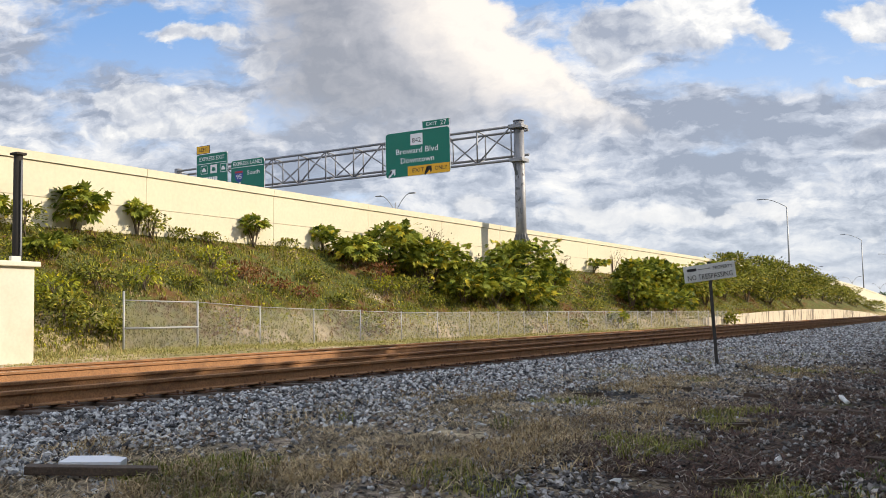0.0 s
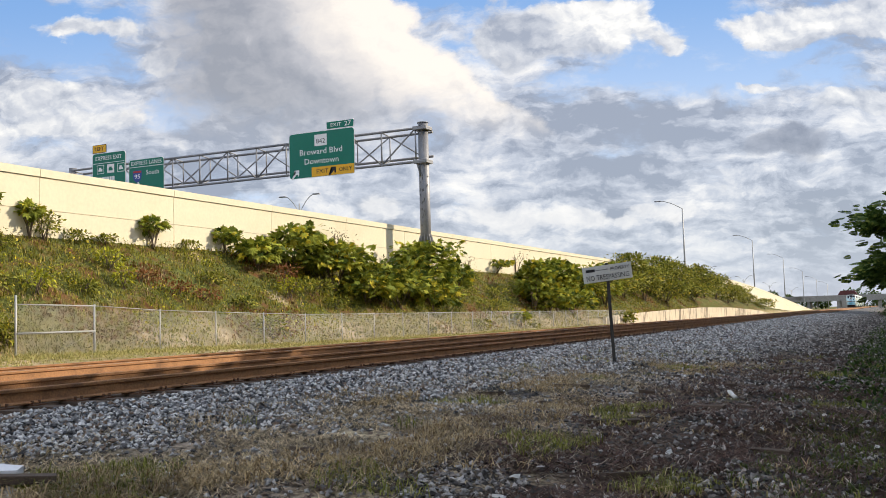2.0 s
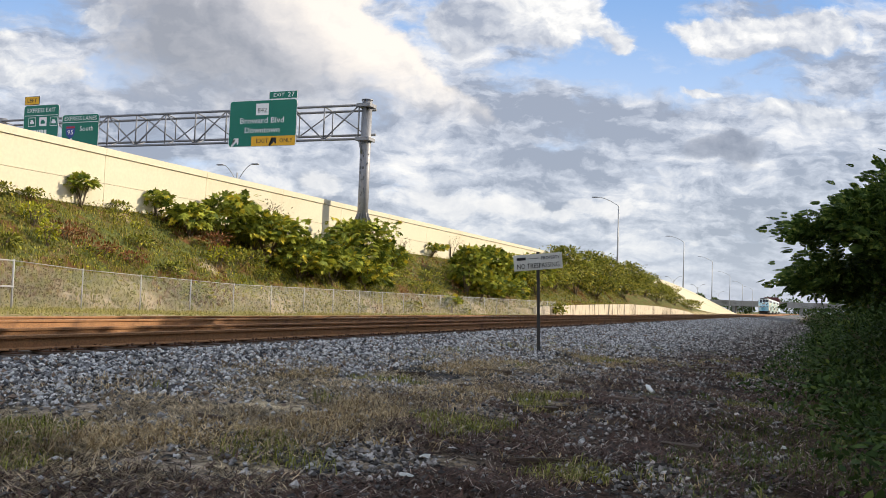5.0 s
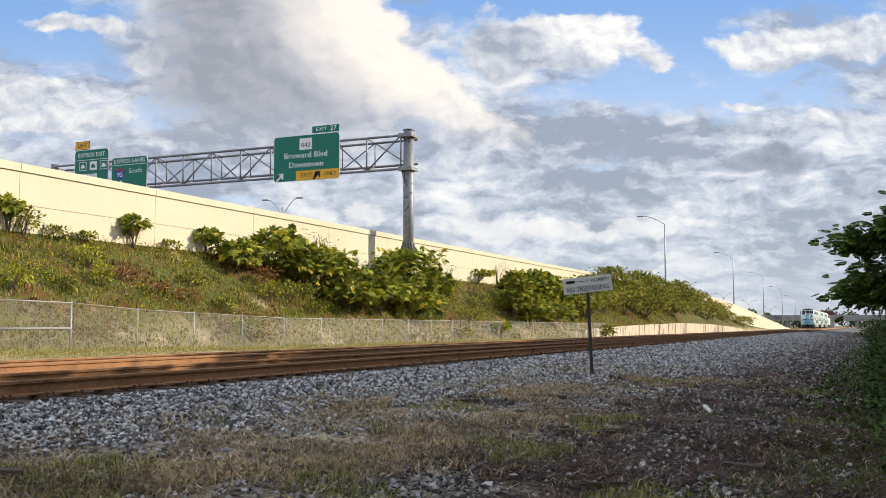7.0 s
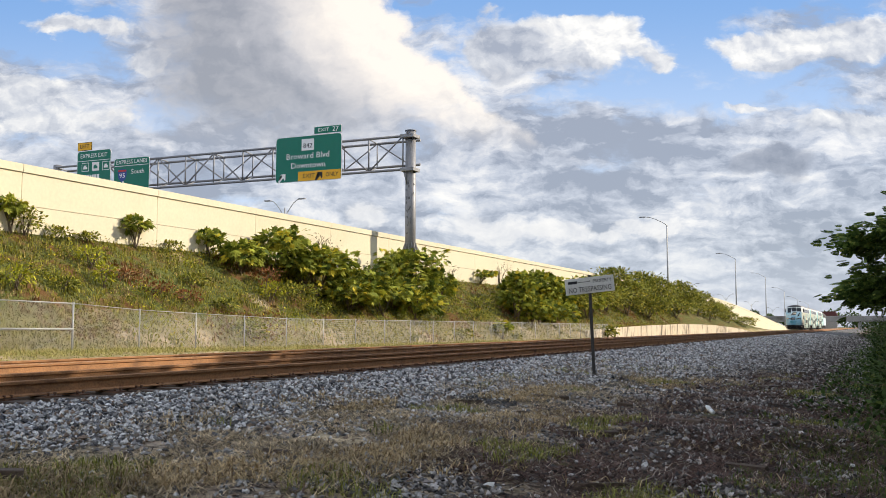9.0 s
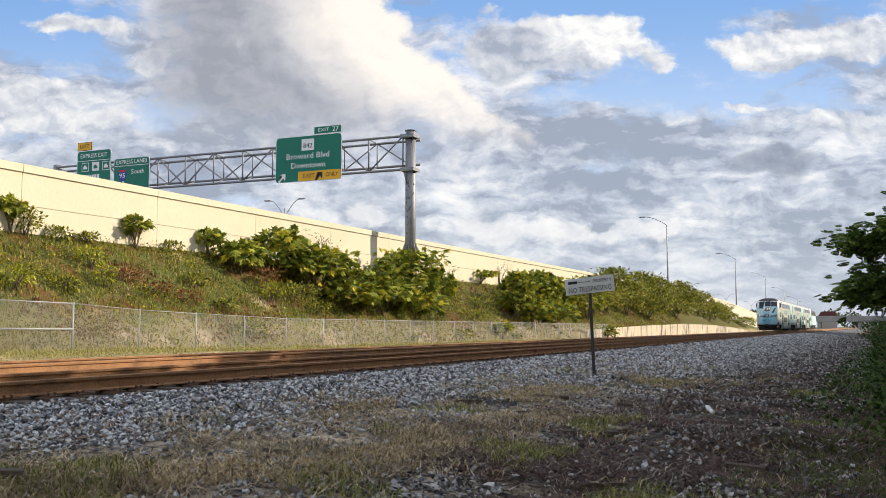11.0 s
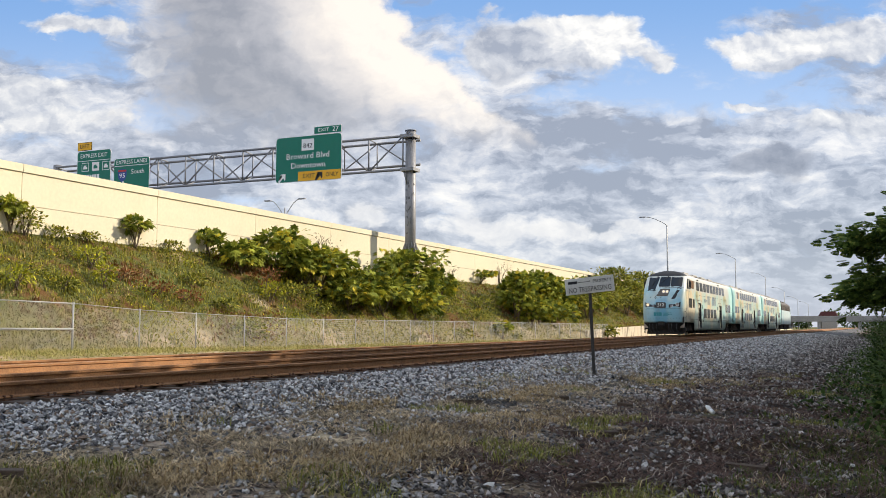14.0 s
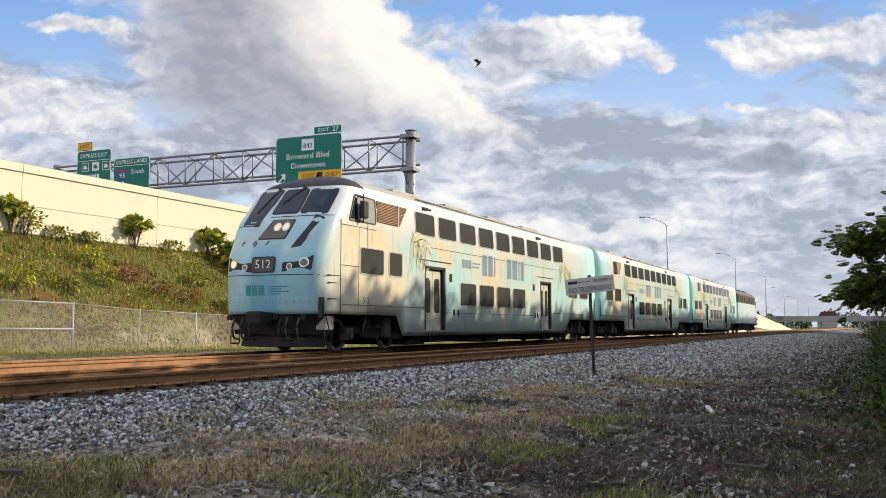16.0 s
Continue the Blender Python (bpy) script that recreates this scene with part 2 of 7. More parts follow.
def ground_material():
    """Ballast near the rails, dry grass and dirt beyond it, grassy slope on the far bank."""
    mt = bpy.data.materials.new("ground")
    mt.use_nodes = True
    w = Nodes(mt.node_tree)
    pos = w.n("ShaderNodeNewGeometry").outputs["Position"]
    sep = w.n("ShaderNodeSeparateXYZ", inp={0: pos})
    x, y = sep.outputs[0], sep.outputs[1]
    wob = w.m("MULTIPLY_ADD", w.noise(pos, 0.45, 5.0, 0.6), 4.0, -2.0)
    xx = w.m("ADD", x, wob)
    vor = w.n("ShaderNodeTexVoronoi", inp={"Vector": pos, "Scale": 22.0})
    # bed colour kept near black: shade between the loose stones is painted in
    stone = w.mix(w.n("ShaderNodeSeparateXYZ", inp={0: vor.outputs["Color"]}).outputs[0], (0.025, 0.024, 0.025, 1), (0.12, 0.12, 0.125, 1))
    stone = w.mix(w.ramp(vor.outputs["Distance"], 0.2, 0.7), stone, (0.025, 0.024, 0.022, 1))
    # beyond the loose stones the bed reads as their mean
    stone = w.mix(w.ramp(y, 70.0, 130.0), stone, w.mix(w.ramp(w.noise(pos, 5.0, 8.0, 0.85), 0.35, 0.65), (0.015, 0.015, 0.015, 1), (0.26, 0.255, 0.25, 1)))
    n1 = w.noise(pos, 0.8, 6.0, 0.62)
    n2 = w.noise(pos, 9.0, 6.0, 0.7)
    dirt = w.mix(w.ramp(n2, 0.3, 0.7), (0.03, 0.022, 0.017, 1), (0.54, 0.43, 0.33, 1))
    straw = w.mix(w.ramp(n2, 0.3, 0.7), (0.06, 0.045, 0.026, 1), (0.66, 0.54, 0.35, 1))
    grass = w.mix(w.ramp(n2, 0.3, 0.7), (0.03, 0.04, 0.012, 1), (0.17, 0.18, 0.045, 1))
    # brown soil on the right, darkened in colour for the shade under the trees
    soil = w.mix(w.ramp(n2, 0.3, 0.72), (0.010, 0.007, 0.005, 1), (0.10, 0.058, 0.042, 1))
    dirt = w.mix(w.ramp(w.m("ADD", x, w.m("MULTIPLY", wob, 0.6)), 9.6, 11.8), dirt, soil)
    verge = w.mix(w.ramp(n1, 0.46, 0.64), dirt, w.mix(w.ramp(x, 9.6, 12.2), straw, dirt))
    verge = w.mix(w.ramp(w.noise(pos, 0.55, 5.0, 0.6, 0.4), 0.58, 0.72), verge, grass)
    verge = w.mix(w.ramp(w.noise(pos, 1.7, 5.0, 0.7), 0.54, 0.62), verge, stone)
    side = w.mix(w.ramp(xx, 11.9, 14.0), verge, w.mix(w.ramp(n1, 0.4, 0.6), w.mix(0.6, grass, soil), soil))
    lim = w.m("MULTIPLY", w.ramp(y, 6.0, 32.0, 0.0, 1.0, False), 2.9)
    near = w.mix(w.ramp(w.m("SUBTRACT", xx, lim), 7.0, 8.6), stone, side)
    bank = w.mix(w.ramp(n1, 0.34, 0.54), (0.15, 0.075, 0.03, 1), grass)
    bank = w.mix(w.ramp(w.noise(pos, 0.33, 5.0, 0.6), 0.58, 0.72), bank, straw)
    strip = w.mix(w.ramp(n2, 0.3, 0.7), (0.13, 0.11, 0.045, 1), (0.44, 0.36, 0.18, 1))
    sand = w.ramp(w.noise(pos, 0.22, 4.0, 0.6), 0.50, 0.60)
    far = w.mix(w.ramp(w.m("ADD", x, w.m("MULTIPLY", wob, 0.4)), -11.9, -10.5), bank, w.mix(sand, strip, w.mix(n2, (0.34, 0.25, 0.15, 1), (0.66, 0.52, 0.36, 1))))
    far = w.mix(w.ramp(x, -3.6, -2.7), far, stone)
    col = w.mix(w.ramp(x, -2.0, 0.0), far, near)
    b = w.n("ShaderNodeBsdfPrincipled", inp={"Base Color": col, "Roughness": 0.95, "Specular IOR Level": 0.15})
    bp = w.n("ShaderNodeBump", inp={"Strength": 0.8, "Distance": 0.05, "Height": w.m("ADD", w.m("MULTIPLY", vor.outputs["Distance"], -0.6), n2)})
    w.link(bp.outputs[0], b.inputs["Normal"])
    w.n("ShaderNodeOutputMaterial", inp={"Surface": b.outputs[0]})
    return mt


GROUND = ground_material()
CREAM = matte("cream_concrete", (0.70, 0.63, 0.465), 0.9, var=0.06, scale=0.6, bump=0.15, bscale=14, tint=(0.66, 0.575, 0.41))
CREAM_DK = matte("joint_concrete", (0.50, 0.44, 0.33), 0.95, var=0.1)
OLDCON = matte("old_concrete", (0.55, 0.47, 0.36), 0.95, var=0.25, scale=1.4, bump=0.5, bscale=9, tint=(0.27, 0.19, 0.14))
RUST = matte("rusted_rail", (0.42, 0.21, 0.09), 0.8, metal=0.0, var=0.35, scale=4, bump=0.25, bscale=60, tint=(0.20, 0.10, 0.05))
POLISH = matte("polished_rail_head", (0.55, 0.50, 0.46), 0.3, metal=0.9, var=0.1, scale=6)
TIE = matte("weathered_tie", (0.105, 0.075, 0.055), 0.95, var=0.35, scale=7, bump=0.6, bscale=30)
GALV = matte("galvanised_steel", (0.27, 0.27, 0.28), 0.55, metal=0.4, var=0.18, scale=2.2, bump=0.05, tint=(0.22, 0.22, 0.23))
GALV_LT = matte("pale_galvanised", (0.42, 0.42, 0.41), 0.55, metal=0.3, var=0.12, scale=5)
SGREEN = matte("sign_green", (0.0, 0.165, 0.105), 0.45, var=0.06, scale=1.5)
SWHITE = matte("sign_white", (0.82, 0.82, 0.80), 0.5, var=0.03)
SYEL = matte("sign_yellow", (0.80, 0.42, 0.015), 0.5, var=0.05)
SBLACK = matte("sign_black", (0.015, 0.015, 0.015), 0.6, var=0.1)
SBACK = matte("bare_aluminium", (0.50, 0.50, 0.49), 0.5, metal=0.6)


def part(name, bm, material, parent=None, label="", smooth=False):
    """Link a bmesh as one mesh object under a thing or under a part."""
    me = bpy.data.meshes.new(name)
    bm.to_mesh(me)
    bm.free()
    for mt in material if isinstance(material, (list, tuple)) else [material]:
        me.materials.append(mt)
    if smooth:
        for p in me.polygons:
            p.use_smooth = True
    ob = new(name, me)
    ob.parent = parent
    if label:
        ob["label"] = label
    return ob


def thing(name, m, label, category, group="", kind=""):
    ob = new(name)
    ob.matrix_basis = m
    ob.empty_display_size = 0.2
    return tagged(ob, label, category, group, kind)


def box(bm, x0, x1, y0, y1, z0, z1, mi=0, bevel=0.0):
    """An axis-aligned box, its edges bevelled if asked."""
    vs = [bm.verts.new((x, y, z)) for x in (x0, x1) for y in (y0, y1) for z in (z0, z1)]
    fs = [bm.faces.new([vs[i] for i in q]) for q in ((0, 1, 3, 2), (4, 6, 7, 5), (0, 4, 5, 1), (2, 3, 7, 6), (0, 2, 6, 4), (1, 5, 7, 3))]
    for f in fs:
        f.material_index = mi
    if bevel:
        es = list({e for f in fs for e in f.edges})
        r = bmesh.ops.bevel(bm, geom=es, offset=bevel, segments=2, affect="EDGES", profile=0.6)
        for f in r["faces"]:
            f.material_index = mi
    return vs


def tube(bm, a, b, r0, r1=None, seg=10, mi=0, caps=True):
    """A round bar from a to b, tapered if r1 is given."""
    a, b = Vector(a), Vector(b)
    r1 = r0 if r1 is None else r1
    q = (b - a).to_track_quat("Z", "Y")
    ring = lambda c, r: [bm.verts.new(c + q @ Vector((r * math.cos(t), r * math.sin(t), 0))) for t in (2 * math.pi * i / seg for i in range(seg))]
    p, s = ring(a, r0), ring(b, r1)
    for i in range(seg):
        f = bm.faces.new((p[i], p[(i + 1) % seg], s[(i + 1) % seg], s[i]))
        f.material_index, f.smooth = mi, True
    if caps:
        bm.faces.new(p[::-1]).material_index = mi
        bm.faces.new(s).material_index = mi


def sweep(bm, outline, y0, y1, mi=0, closed=True):
    """Push an outline in x and z along y."""
    p = [bm.verts.new((x, y0, z)) for x, z in outline]
    s = [bm.verts.new((x, y1, z)) for x, z in outline]
    n = len(outline)
    for i in range(n if closed else n - 1):
        bm.faces.new((p[i], s[i], s[(i + 1) % n], p[(i + 1) % n])).material_index = mi
    if closed:
        bm.faces.new(p).material_index = mi
        bm.faces.new(s[::-1]).material_index = mi
    bmesh.ops.recalc_face_normals(bm, faces=bm.faces)


def raw_mesh(name, verts, faces, material, parent=None, smooth=False):
    """A large joined mesh from arrays."""
    me = bpy.data.meshes.new(name)
    me.from_pydata(verts, [], faces)
    for mt in material if isinstance(material, (list, tuple)) else [material]:
        me.materials.append(mt)
    if smooth:
        me.polygons.foreach_set("use_smooth", [True] * len(me.polygons))
    ob = new(name, me)
    ob.parent = parent
    return ob


# ---- ground ----
WALL_X = -15.9


def step(a, b, v):
    t = min(1, max(0, (v - a) / (b - a)))
    return t * t * (3 - 2 * t)


def bank_top(y):
    """Height of the bank where it meets the highway wall."""
    return 4.2 - 1.3 * step(120, 210, y) - 3.4 * step(200, 300, y)


def wall_top(y):
    """Height of the parapet: level at first, then down with the highway."""
    return 6.85 - 8.7 * step(170, 490, y) ** 0.9


def low_wall_top(y):
    """Height of the low concrete wall at the foot of the bank."""
    return float(np.interp(y, [84, 91, 110, 132, 156, 183, 205, 225], [0.3, 0.49, 0.78, 1.02, 0.93, 0.46, -0.2, -0.9]))


def fence_foot(y):
    """Height of the ground along the fence."""
    return -0.16 - 0.19 * step(18, 42, y) - 0.15 * step(50, 90, y)


def ground_z(x, y):
    r = noise.noise(Vector((x * 0.35, y * 0.35, 0))) * 0.10 + noise.noise(Vector((x * 1.1, y * 1.1, 3))) * 0.035
    if x > 5.3:
        z = -0.225 - 0.0825 * (min(x, 15) - 5.3)
        return z + r * step(6.5, 9, x)
    if x > 4.9:
        return -0.37 + 0.3625 * (x - 4.9)
    if x > -1.0:
        return -0.37
    if x > -2.6:
        return -0.275 - 0.095 * (x + 2.6) / 1.6
    if x > -10.0:
        return -0.275 + (fence_foot(y) + 0.275) * step(-2.6, -7.5, x) + r * 0.4 * step(-3.5, -6, x)
    top = bank_top(y)
    lw = low_wall_top(y)
    t = min(1, max(0, (-10.0 - x) / (-10.0 - WALL_X)))
    base = fence_foot(y) + (top - fence_foot(y)) * (t ** 0.9)
    if y > 80 and x < -10.05:
        base = max(base, lw - 0.08)
    return base + r * 2.2 * math.sin(math.pi * min(1, t + 0.1))


def build_ground():
    xs = [-3000, -900, -300, -120, -60, -40, -28, WALL_X - 0.6] + [WALL_X + 0.33 * i for i in range(19)] + [-9.9, -9.3, -8.6, -7.8, -7, -6, -5, -4, -3.2, -2.6, -1, 1, 3, 4.9, 5.3]
    xs += [5.3 + 0.3 * i for i in range(1, 36)] + [17, 18.5, 21, 26, 40, 80, 200, 600, 3000]
    ys = [-3000, -800, -200, -80, -40, -20, -10] + [-8 + 0.45 * i for i in range(200)] + [84 + 2 * i for i in range(120)] + [330, 350, 400, 480, 600, 900, 1500, 3000, 4500]
    v, f = [], []
    for y in ys:
        for x in xs:
            if x < WALL_X - 0.5:
                z = bank_top(y) - 0.4 if x > -30 and -100 < y < 300 else -1.2
            else:
                z = ground_z(x, y)
            v.append((x, y, z))
    n = len(xs)
    for j in range(len(ys) - 1):
        for i in range(n - 1):
            a = j * n + i
            f.append((a, a + 1, a + n + 1, a + n))
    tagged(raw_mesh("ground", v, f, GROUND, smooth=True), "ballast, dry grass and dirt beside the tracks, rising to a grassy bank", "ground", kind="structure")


build_ground()

# ---- tracks ----
NEAR_TRACK = 3.88
RAIL_OUT = [(-0.07, -0.18), (0.07, -0.18), (0.07, -0.168), (0.014, -0.15), (0.010, -0.05), (0.034, -0.04), (0.036, -0.008), (0.028, 0.0), (-0.028, 0.0), (-0.036, -0.008), (-0.034, -0.04), (-0.010, -0.05), (-0.014, -0.15), (-0.07, -0.168)]


def build_rails():
    for cx, track in ((0.0, "far"), (NEAR_TRACK, "near")):
        for sx in (-0.7525, 0.7525):
            bm = bmesh.new()
            sweep(bm, [(cx + sx + a, b) for a, b in RAIL_OUT], -80, 1500)
            for f in bm.faces:
                c = f.calc_center_median()
                f.material_index = 1 if c.z > -0.004 and track == "far" else 0
            tagged(part("rail", bm, [RUST, POLISH]), "rust-brown steel rail spiked to wooden ties", "rail", "rails of the two tracks", "structure")


build_rails()

# ---- highway wall ----
def build_wall():
    wall = thing("wall_highway", pose(0, 0, 0), "tall cream concrete retaining wall with parapet of the raised highway", "wall", kind="structure")
    y, n = -42.0, 0
    while y < 488:
        ln = 7.6 if y < 200 else 15.2
        a, b = y + 0.012, y + ln - 0.012
        z0, z1 = wall_top(a), wall_top(b)
        for name, lo, hi, out, depth in (("coping", -0.31, 0.0, 0.06, 0.36), ("parapet_panel", -1.58, -0.335, 0.0, 0.30), ("wall_panel", -8.6, -1.605, 0.012, 0.30)):
            bm = bmesh.new()
            vs = box(bm, WALL_X - depth, WALL_X + out, a, b, 0, 1)
            for v in vs:
                v.co.z = (z0 if v.co.y < (a + b) / 2 else z1) + (hi if v.co.z > 0.5 else lo)
            part(name, bm, CREAM, wall)
        y += ln
        n += 1
    bm = bmesh.new()
    ys = list(range(-42, 494, 8))
    for a, b in zip(ys, ys[1:]):
        vs = box(bm, WALL_X - 0.32, WALL_X - 0.03, a, b, 0, 1)
        for v in vs:
            v.co.z = (wall_top(a) if v.co.y < (a + b) / 2 else wall_top(b)) + (-0.05 if v.co.z > 0.5 else -8.6)
    part("joint_backing", bm, CREAM_DK, wall)
    # highway deck behind the wall
    bm = bmesh.new()
    for a, b in zip(ys, ys[1:]):
        vs = box(bm, WALL_X - 34, WALL_X - 0.33, a, b, 0, 1)
        for v in vs:
            v.co.z = (wall_top(a) if v.co.y < (a + b) / 2 else wall_top(b)) - (1.0 if v.co.z > 0.5 else 1.6)
    tagged(part("road", bm, matte("asphalt", (0.06, 0.06, 0.06), 0.9, var=0.2, scale=2)), "grey asphalt deck of the raised highway", "road", kind="structure")


build_wall()

# ---- train ----
def livery(name, nose):
    """Airbrushed pastel paint: cream and yellow patches, teal and pale blue, weathered towards grey."""
    mt = bpy.data.materials.new(name)
    mt.use_nodes = True
    w = Nodes(mt.node_tree)
    tc = w.n("ShaderNodeTexCoord").outputs["Object"]
    sep = w.n("ShaderNodeSeparateXYZ", inp={0: tc})
    y, z = sep.outputs[1], sep.outputs[2]
    soft = w.noise(tc, 0.42, 3.0, 0.5, 0.6)
    soft2 = w.noise(w.n("ShaderNodeVectorMath", operation="ADD", inp={0: tc, 1: (13.0, 7.0, 5.0)}).outputs[0], 0.36, 3.0, 0.5, 0.5)
    col = w.mix(w.ramp(soft, 0.46, 0.64), (0.55, 0.63, 0.55, 1), (0.72, 0.58, 0.37, 1))
    col = w.mix(w.ramp(soft2, 0.50, 0.66), col, (0.40, 0.65, 0.63, 1))
    low = w.m("MULTIPLY", w.ramp(z, 1.35, 1.05), w.ramp(y, 4.0, 9.0))
    col = w.mix(w.m("MULTIPLY", low, w.ramp(soft2, 0.3, 0.55, 0.35, 0.9)), col, (0.36, 0.50, 0.46, 1))
    col = w.mix(w.ramp(z, 3.1, 3.5), col, (0.62, 0.64, 0.60, 1))
    col = w.mix(w.ramp(w.m("ABSOLUTE", w.m("SUBTRACT", y, 25.6)), 3.0, 1.4), col, (0.45, 0.72, 0.70, 1))
    if nose:
        f = w.ramp(w.m("ADD", y, w.m("MULTIPLY", soft, 1.2)), 2.4, 1.2)
        col = w.mix(f, col, w.mix(w.ramp(soft2, 0.38, 0.62), (0.46, 0.66, 0.73, 1), (0.25, 0.53, 0.65, 1)))
        fs = w.m("MULTIPLY", w.ramp(w.m("ADD", y, w.m("MULTIPLY", soft, 1.5)), 1.1, 1.9), w.m("MULTIPLY", w.ramp(y, 5.5, 3.5), w.ramp(z, 3.3, 2.6)))
        col = w.mix(w.m("MULTIPLY", fs, 0.8), col, (0.68, 0.61, 0.45, 1))
        mid = w.m("MULTIPLY", w.m("MULTIPLY", w.ramp(w.m("ABSOLUTE", w.m("ADD", sep.outputs[0], 0.1)), 0.55, 0.3), w.ramp(y, 1.3, 1.0)), w.ramp(z, 3.2, 2.4))
        col = w.mix(w.m("MULTIPLY", mid, 0.6), col, (0.12, 0.38, 0.58, 1))
    else:
        f = w.ramp(w.m("ADD", y, w.m("MULTIPLY", soft, 2.0)), 4.4, 2.6)
        col = w.mix(f, col, (0.40, 0.70, 0.70, 1))
    # streaks of dirt that run down the sides
    st = w.n("ShaderNodeMapping", inp={"Vector": tc, "Scale": (1.0, 2.2, 0.35)}).outputs[0]
    dirt = w.ramp(w.noise(st, 1.8, 6.0, 0.65), 0.48, 0.80, 0.0, 0.55)
    col = w.mix(dirt, col, (0.30, 0.29, 0.24, 1))
    col = w.mix(w.ramp(w.noise(tc, 14.0, 4.0), 0.5, 0.8, 0.0, 0.16), col, (0.25, 0.23, 0.2, 1))
    b = w.n("ShaderNodeBsdfPrincipled", inp={"Base Color": col, "Roughness": w.ramp(w.noise(tc, 2.0), 0.3, 0.7, 0.32, 0.5), "Specular IOR Level": 0.45})
    w.n("ShaderNodeOutputMaterial", inp={"Surface": b.outputs[0]})
    return mt


LIV_CAB = livery("cab_car_livery", True)
LIV_COACH = livery("coach_livery", False)
ROOF = matte("train_roof", (0.42, 0.40, 0.36), 0.7, metal=0.2, var=0.15, scale=2.5, tint=(0.28, 0.24, 0.2))
BLACK = matte("black_paint", (0.018, 0.018, 0.02), 0.5, var=0.2)
UNDER = matte("grimy_underframe", (0.02, 0.018, 0.017), 0.85, var=0.4, scale=5, tint=(0.055, 0.04, 0.03))
GRIME = matte("dusty_truck_steel", (0.12, 0.095, 0.08), 0.85, var=0.3, scale=6, tint=(0.10, 0.08, 0.07))
STEEL = matte("bright_steel", (0.55, 0.54, 0.52), 0.4, metal=0.8, var=0.15)
GASKET = matte("rubber_gasket", (0.05, 0.05, 0.05), 0.8)
WINFRAME = matte("window_frame_metal", (0.45, 0.44, 0.40), 0.5, metal=0.4)
LOUVRE = matte("louvre_bronze", (0.34, 0.20, 0.11), 0.6, metal=0.2, var=0.2)
DOORMAT = matte("door_paint", (0.62, 0.60, 0.47), 0.5, var=0.12, scale=2, tint=(0.5, 0.5, 0.42))
PALMGREY = matte("mural_olive_grey", (0.60, 0.64, 0.54), 0.5, var=0.2, scale=2)
PALMYEL = matte("mural_yellow_green", (0.72, 0.70, 0.44), 0.5, var=0.2, scale=3)
LETTER = matte("mural_blue_grey", (0.20, 0.27, 0.34), 0.5, var=0.15)
TEAL = matte("logo_teal", (0.05, 0.30, 0.36), 0.5)
RIM = matte("worn_wheel_rim", (0.52, 0.50, 0.47), 0.45, metal=0.25, var=0.2)
LENS = matte("lamp_reflector", (0.75, 0.74, 0.70), 0.2, metal=0.6)


def glass_mat(name, rgb, rough):
    mt = bpy.data.materials.new(name)
    mt.use_nodes = True
    w = Nodes(mt.node_tree)
    tc = w.n("ShaderNodeTexCoord").outputs["Object"]
    col = w.mix(w.noise(tc, 1.2, 3.0), tuple(v * 0.7 for v in rgb) + (1,), tuple(rgb) + (1,))
    b = w.n("ShaderNodeBsdfPrincipled", inp={"Base Color": col, "Roughness": rough, "Specular IOR Level": 0.45, "IOR": 1.45})
    w.n("ShaderNodeOutputMaterial", inp={"Surface": b.outputs[0]})
    return mt


TINTED = glass_mat("tinted_window_glass", (0.085, 0.083, 0.075), 0.12)
SHIELD = glass_mat("windshield_glass", (0.025, 0.03, 0.035), 0.06)


def glow(name, rgb, s):
    mt = bpy.data.materials.new(name)
    mt.use_nodes = True
    w = Nodes(mt.node_tree)
    e = w.n("ShaderNodeEmission", inp={"Color": tuple(rgb) + (1,), "Strength": s})
    w.n("ShaderNodeOutputMaterial", inp={"Surface": e.outputs[0]})
    return mt


HEADLIGHT = glow("lit_headlight", (1.0, 0.76, 0.48), 0.8)

SIDE = [(0.36, 1.40), (0.50, 1.50), (0.94, 1.50), (1.3, 1.50), (1.9, 1.50), (2.42, 1.50), (2.9, 1.50), (3.30, 1.50), (3.8, 1.475), (4.18, 1.44), (4.36, 1.34), (4.52, 1.12), (4.64, 0.78), (4.71, 0.4), (4.73, 0.0)]


def side_x(z):
    return float(np.interp(z, [s[0] for s in SIDE], [s[1] for s in SIDE]))


def rounded(quad, n=7, rad=0.22):
    """Outline of a four-sided pane (corners in order) with rounded corners, in the pane's two coordinates."""
    q = [Vector(c) for c in quad]
    out = []
    short = min((q[i] - q[(i + 1) % 4]).length for i in range(4)) * rad
    for i in range(4):
        p, a, b = q[i], (q[i - 1] - q[i]).normalized(), (q[(i + 1) % 4] - q[i]).normalized()
        s, e = p + a * short, p + b * short
        for k in range(n):
            t = k / (n - 1)
            out.append((1 - t) ** 2 * s + 2 * t * (1 - t) * p + t * t * e)
    return out


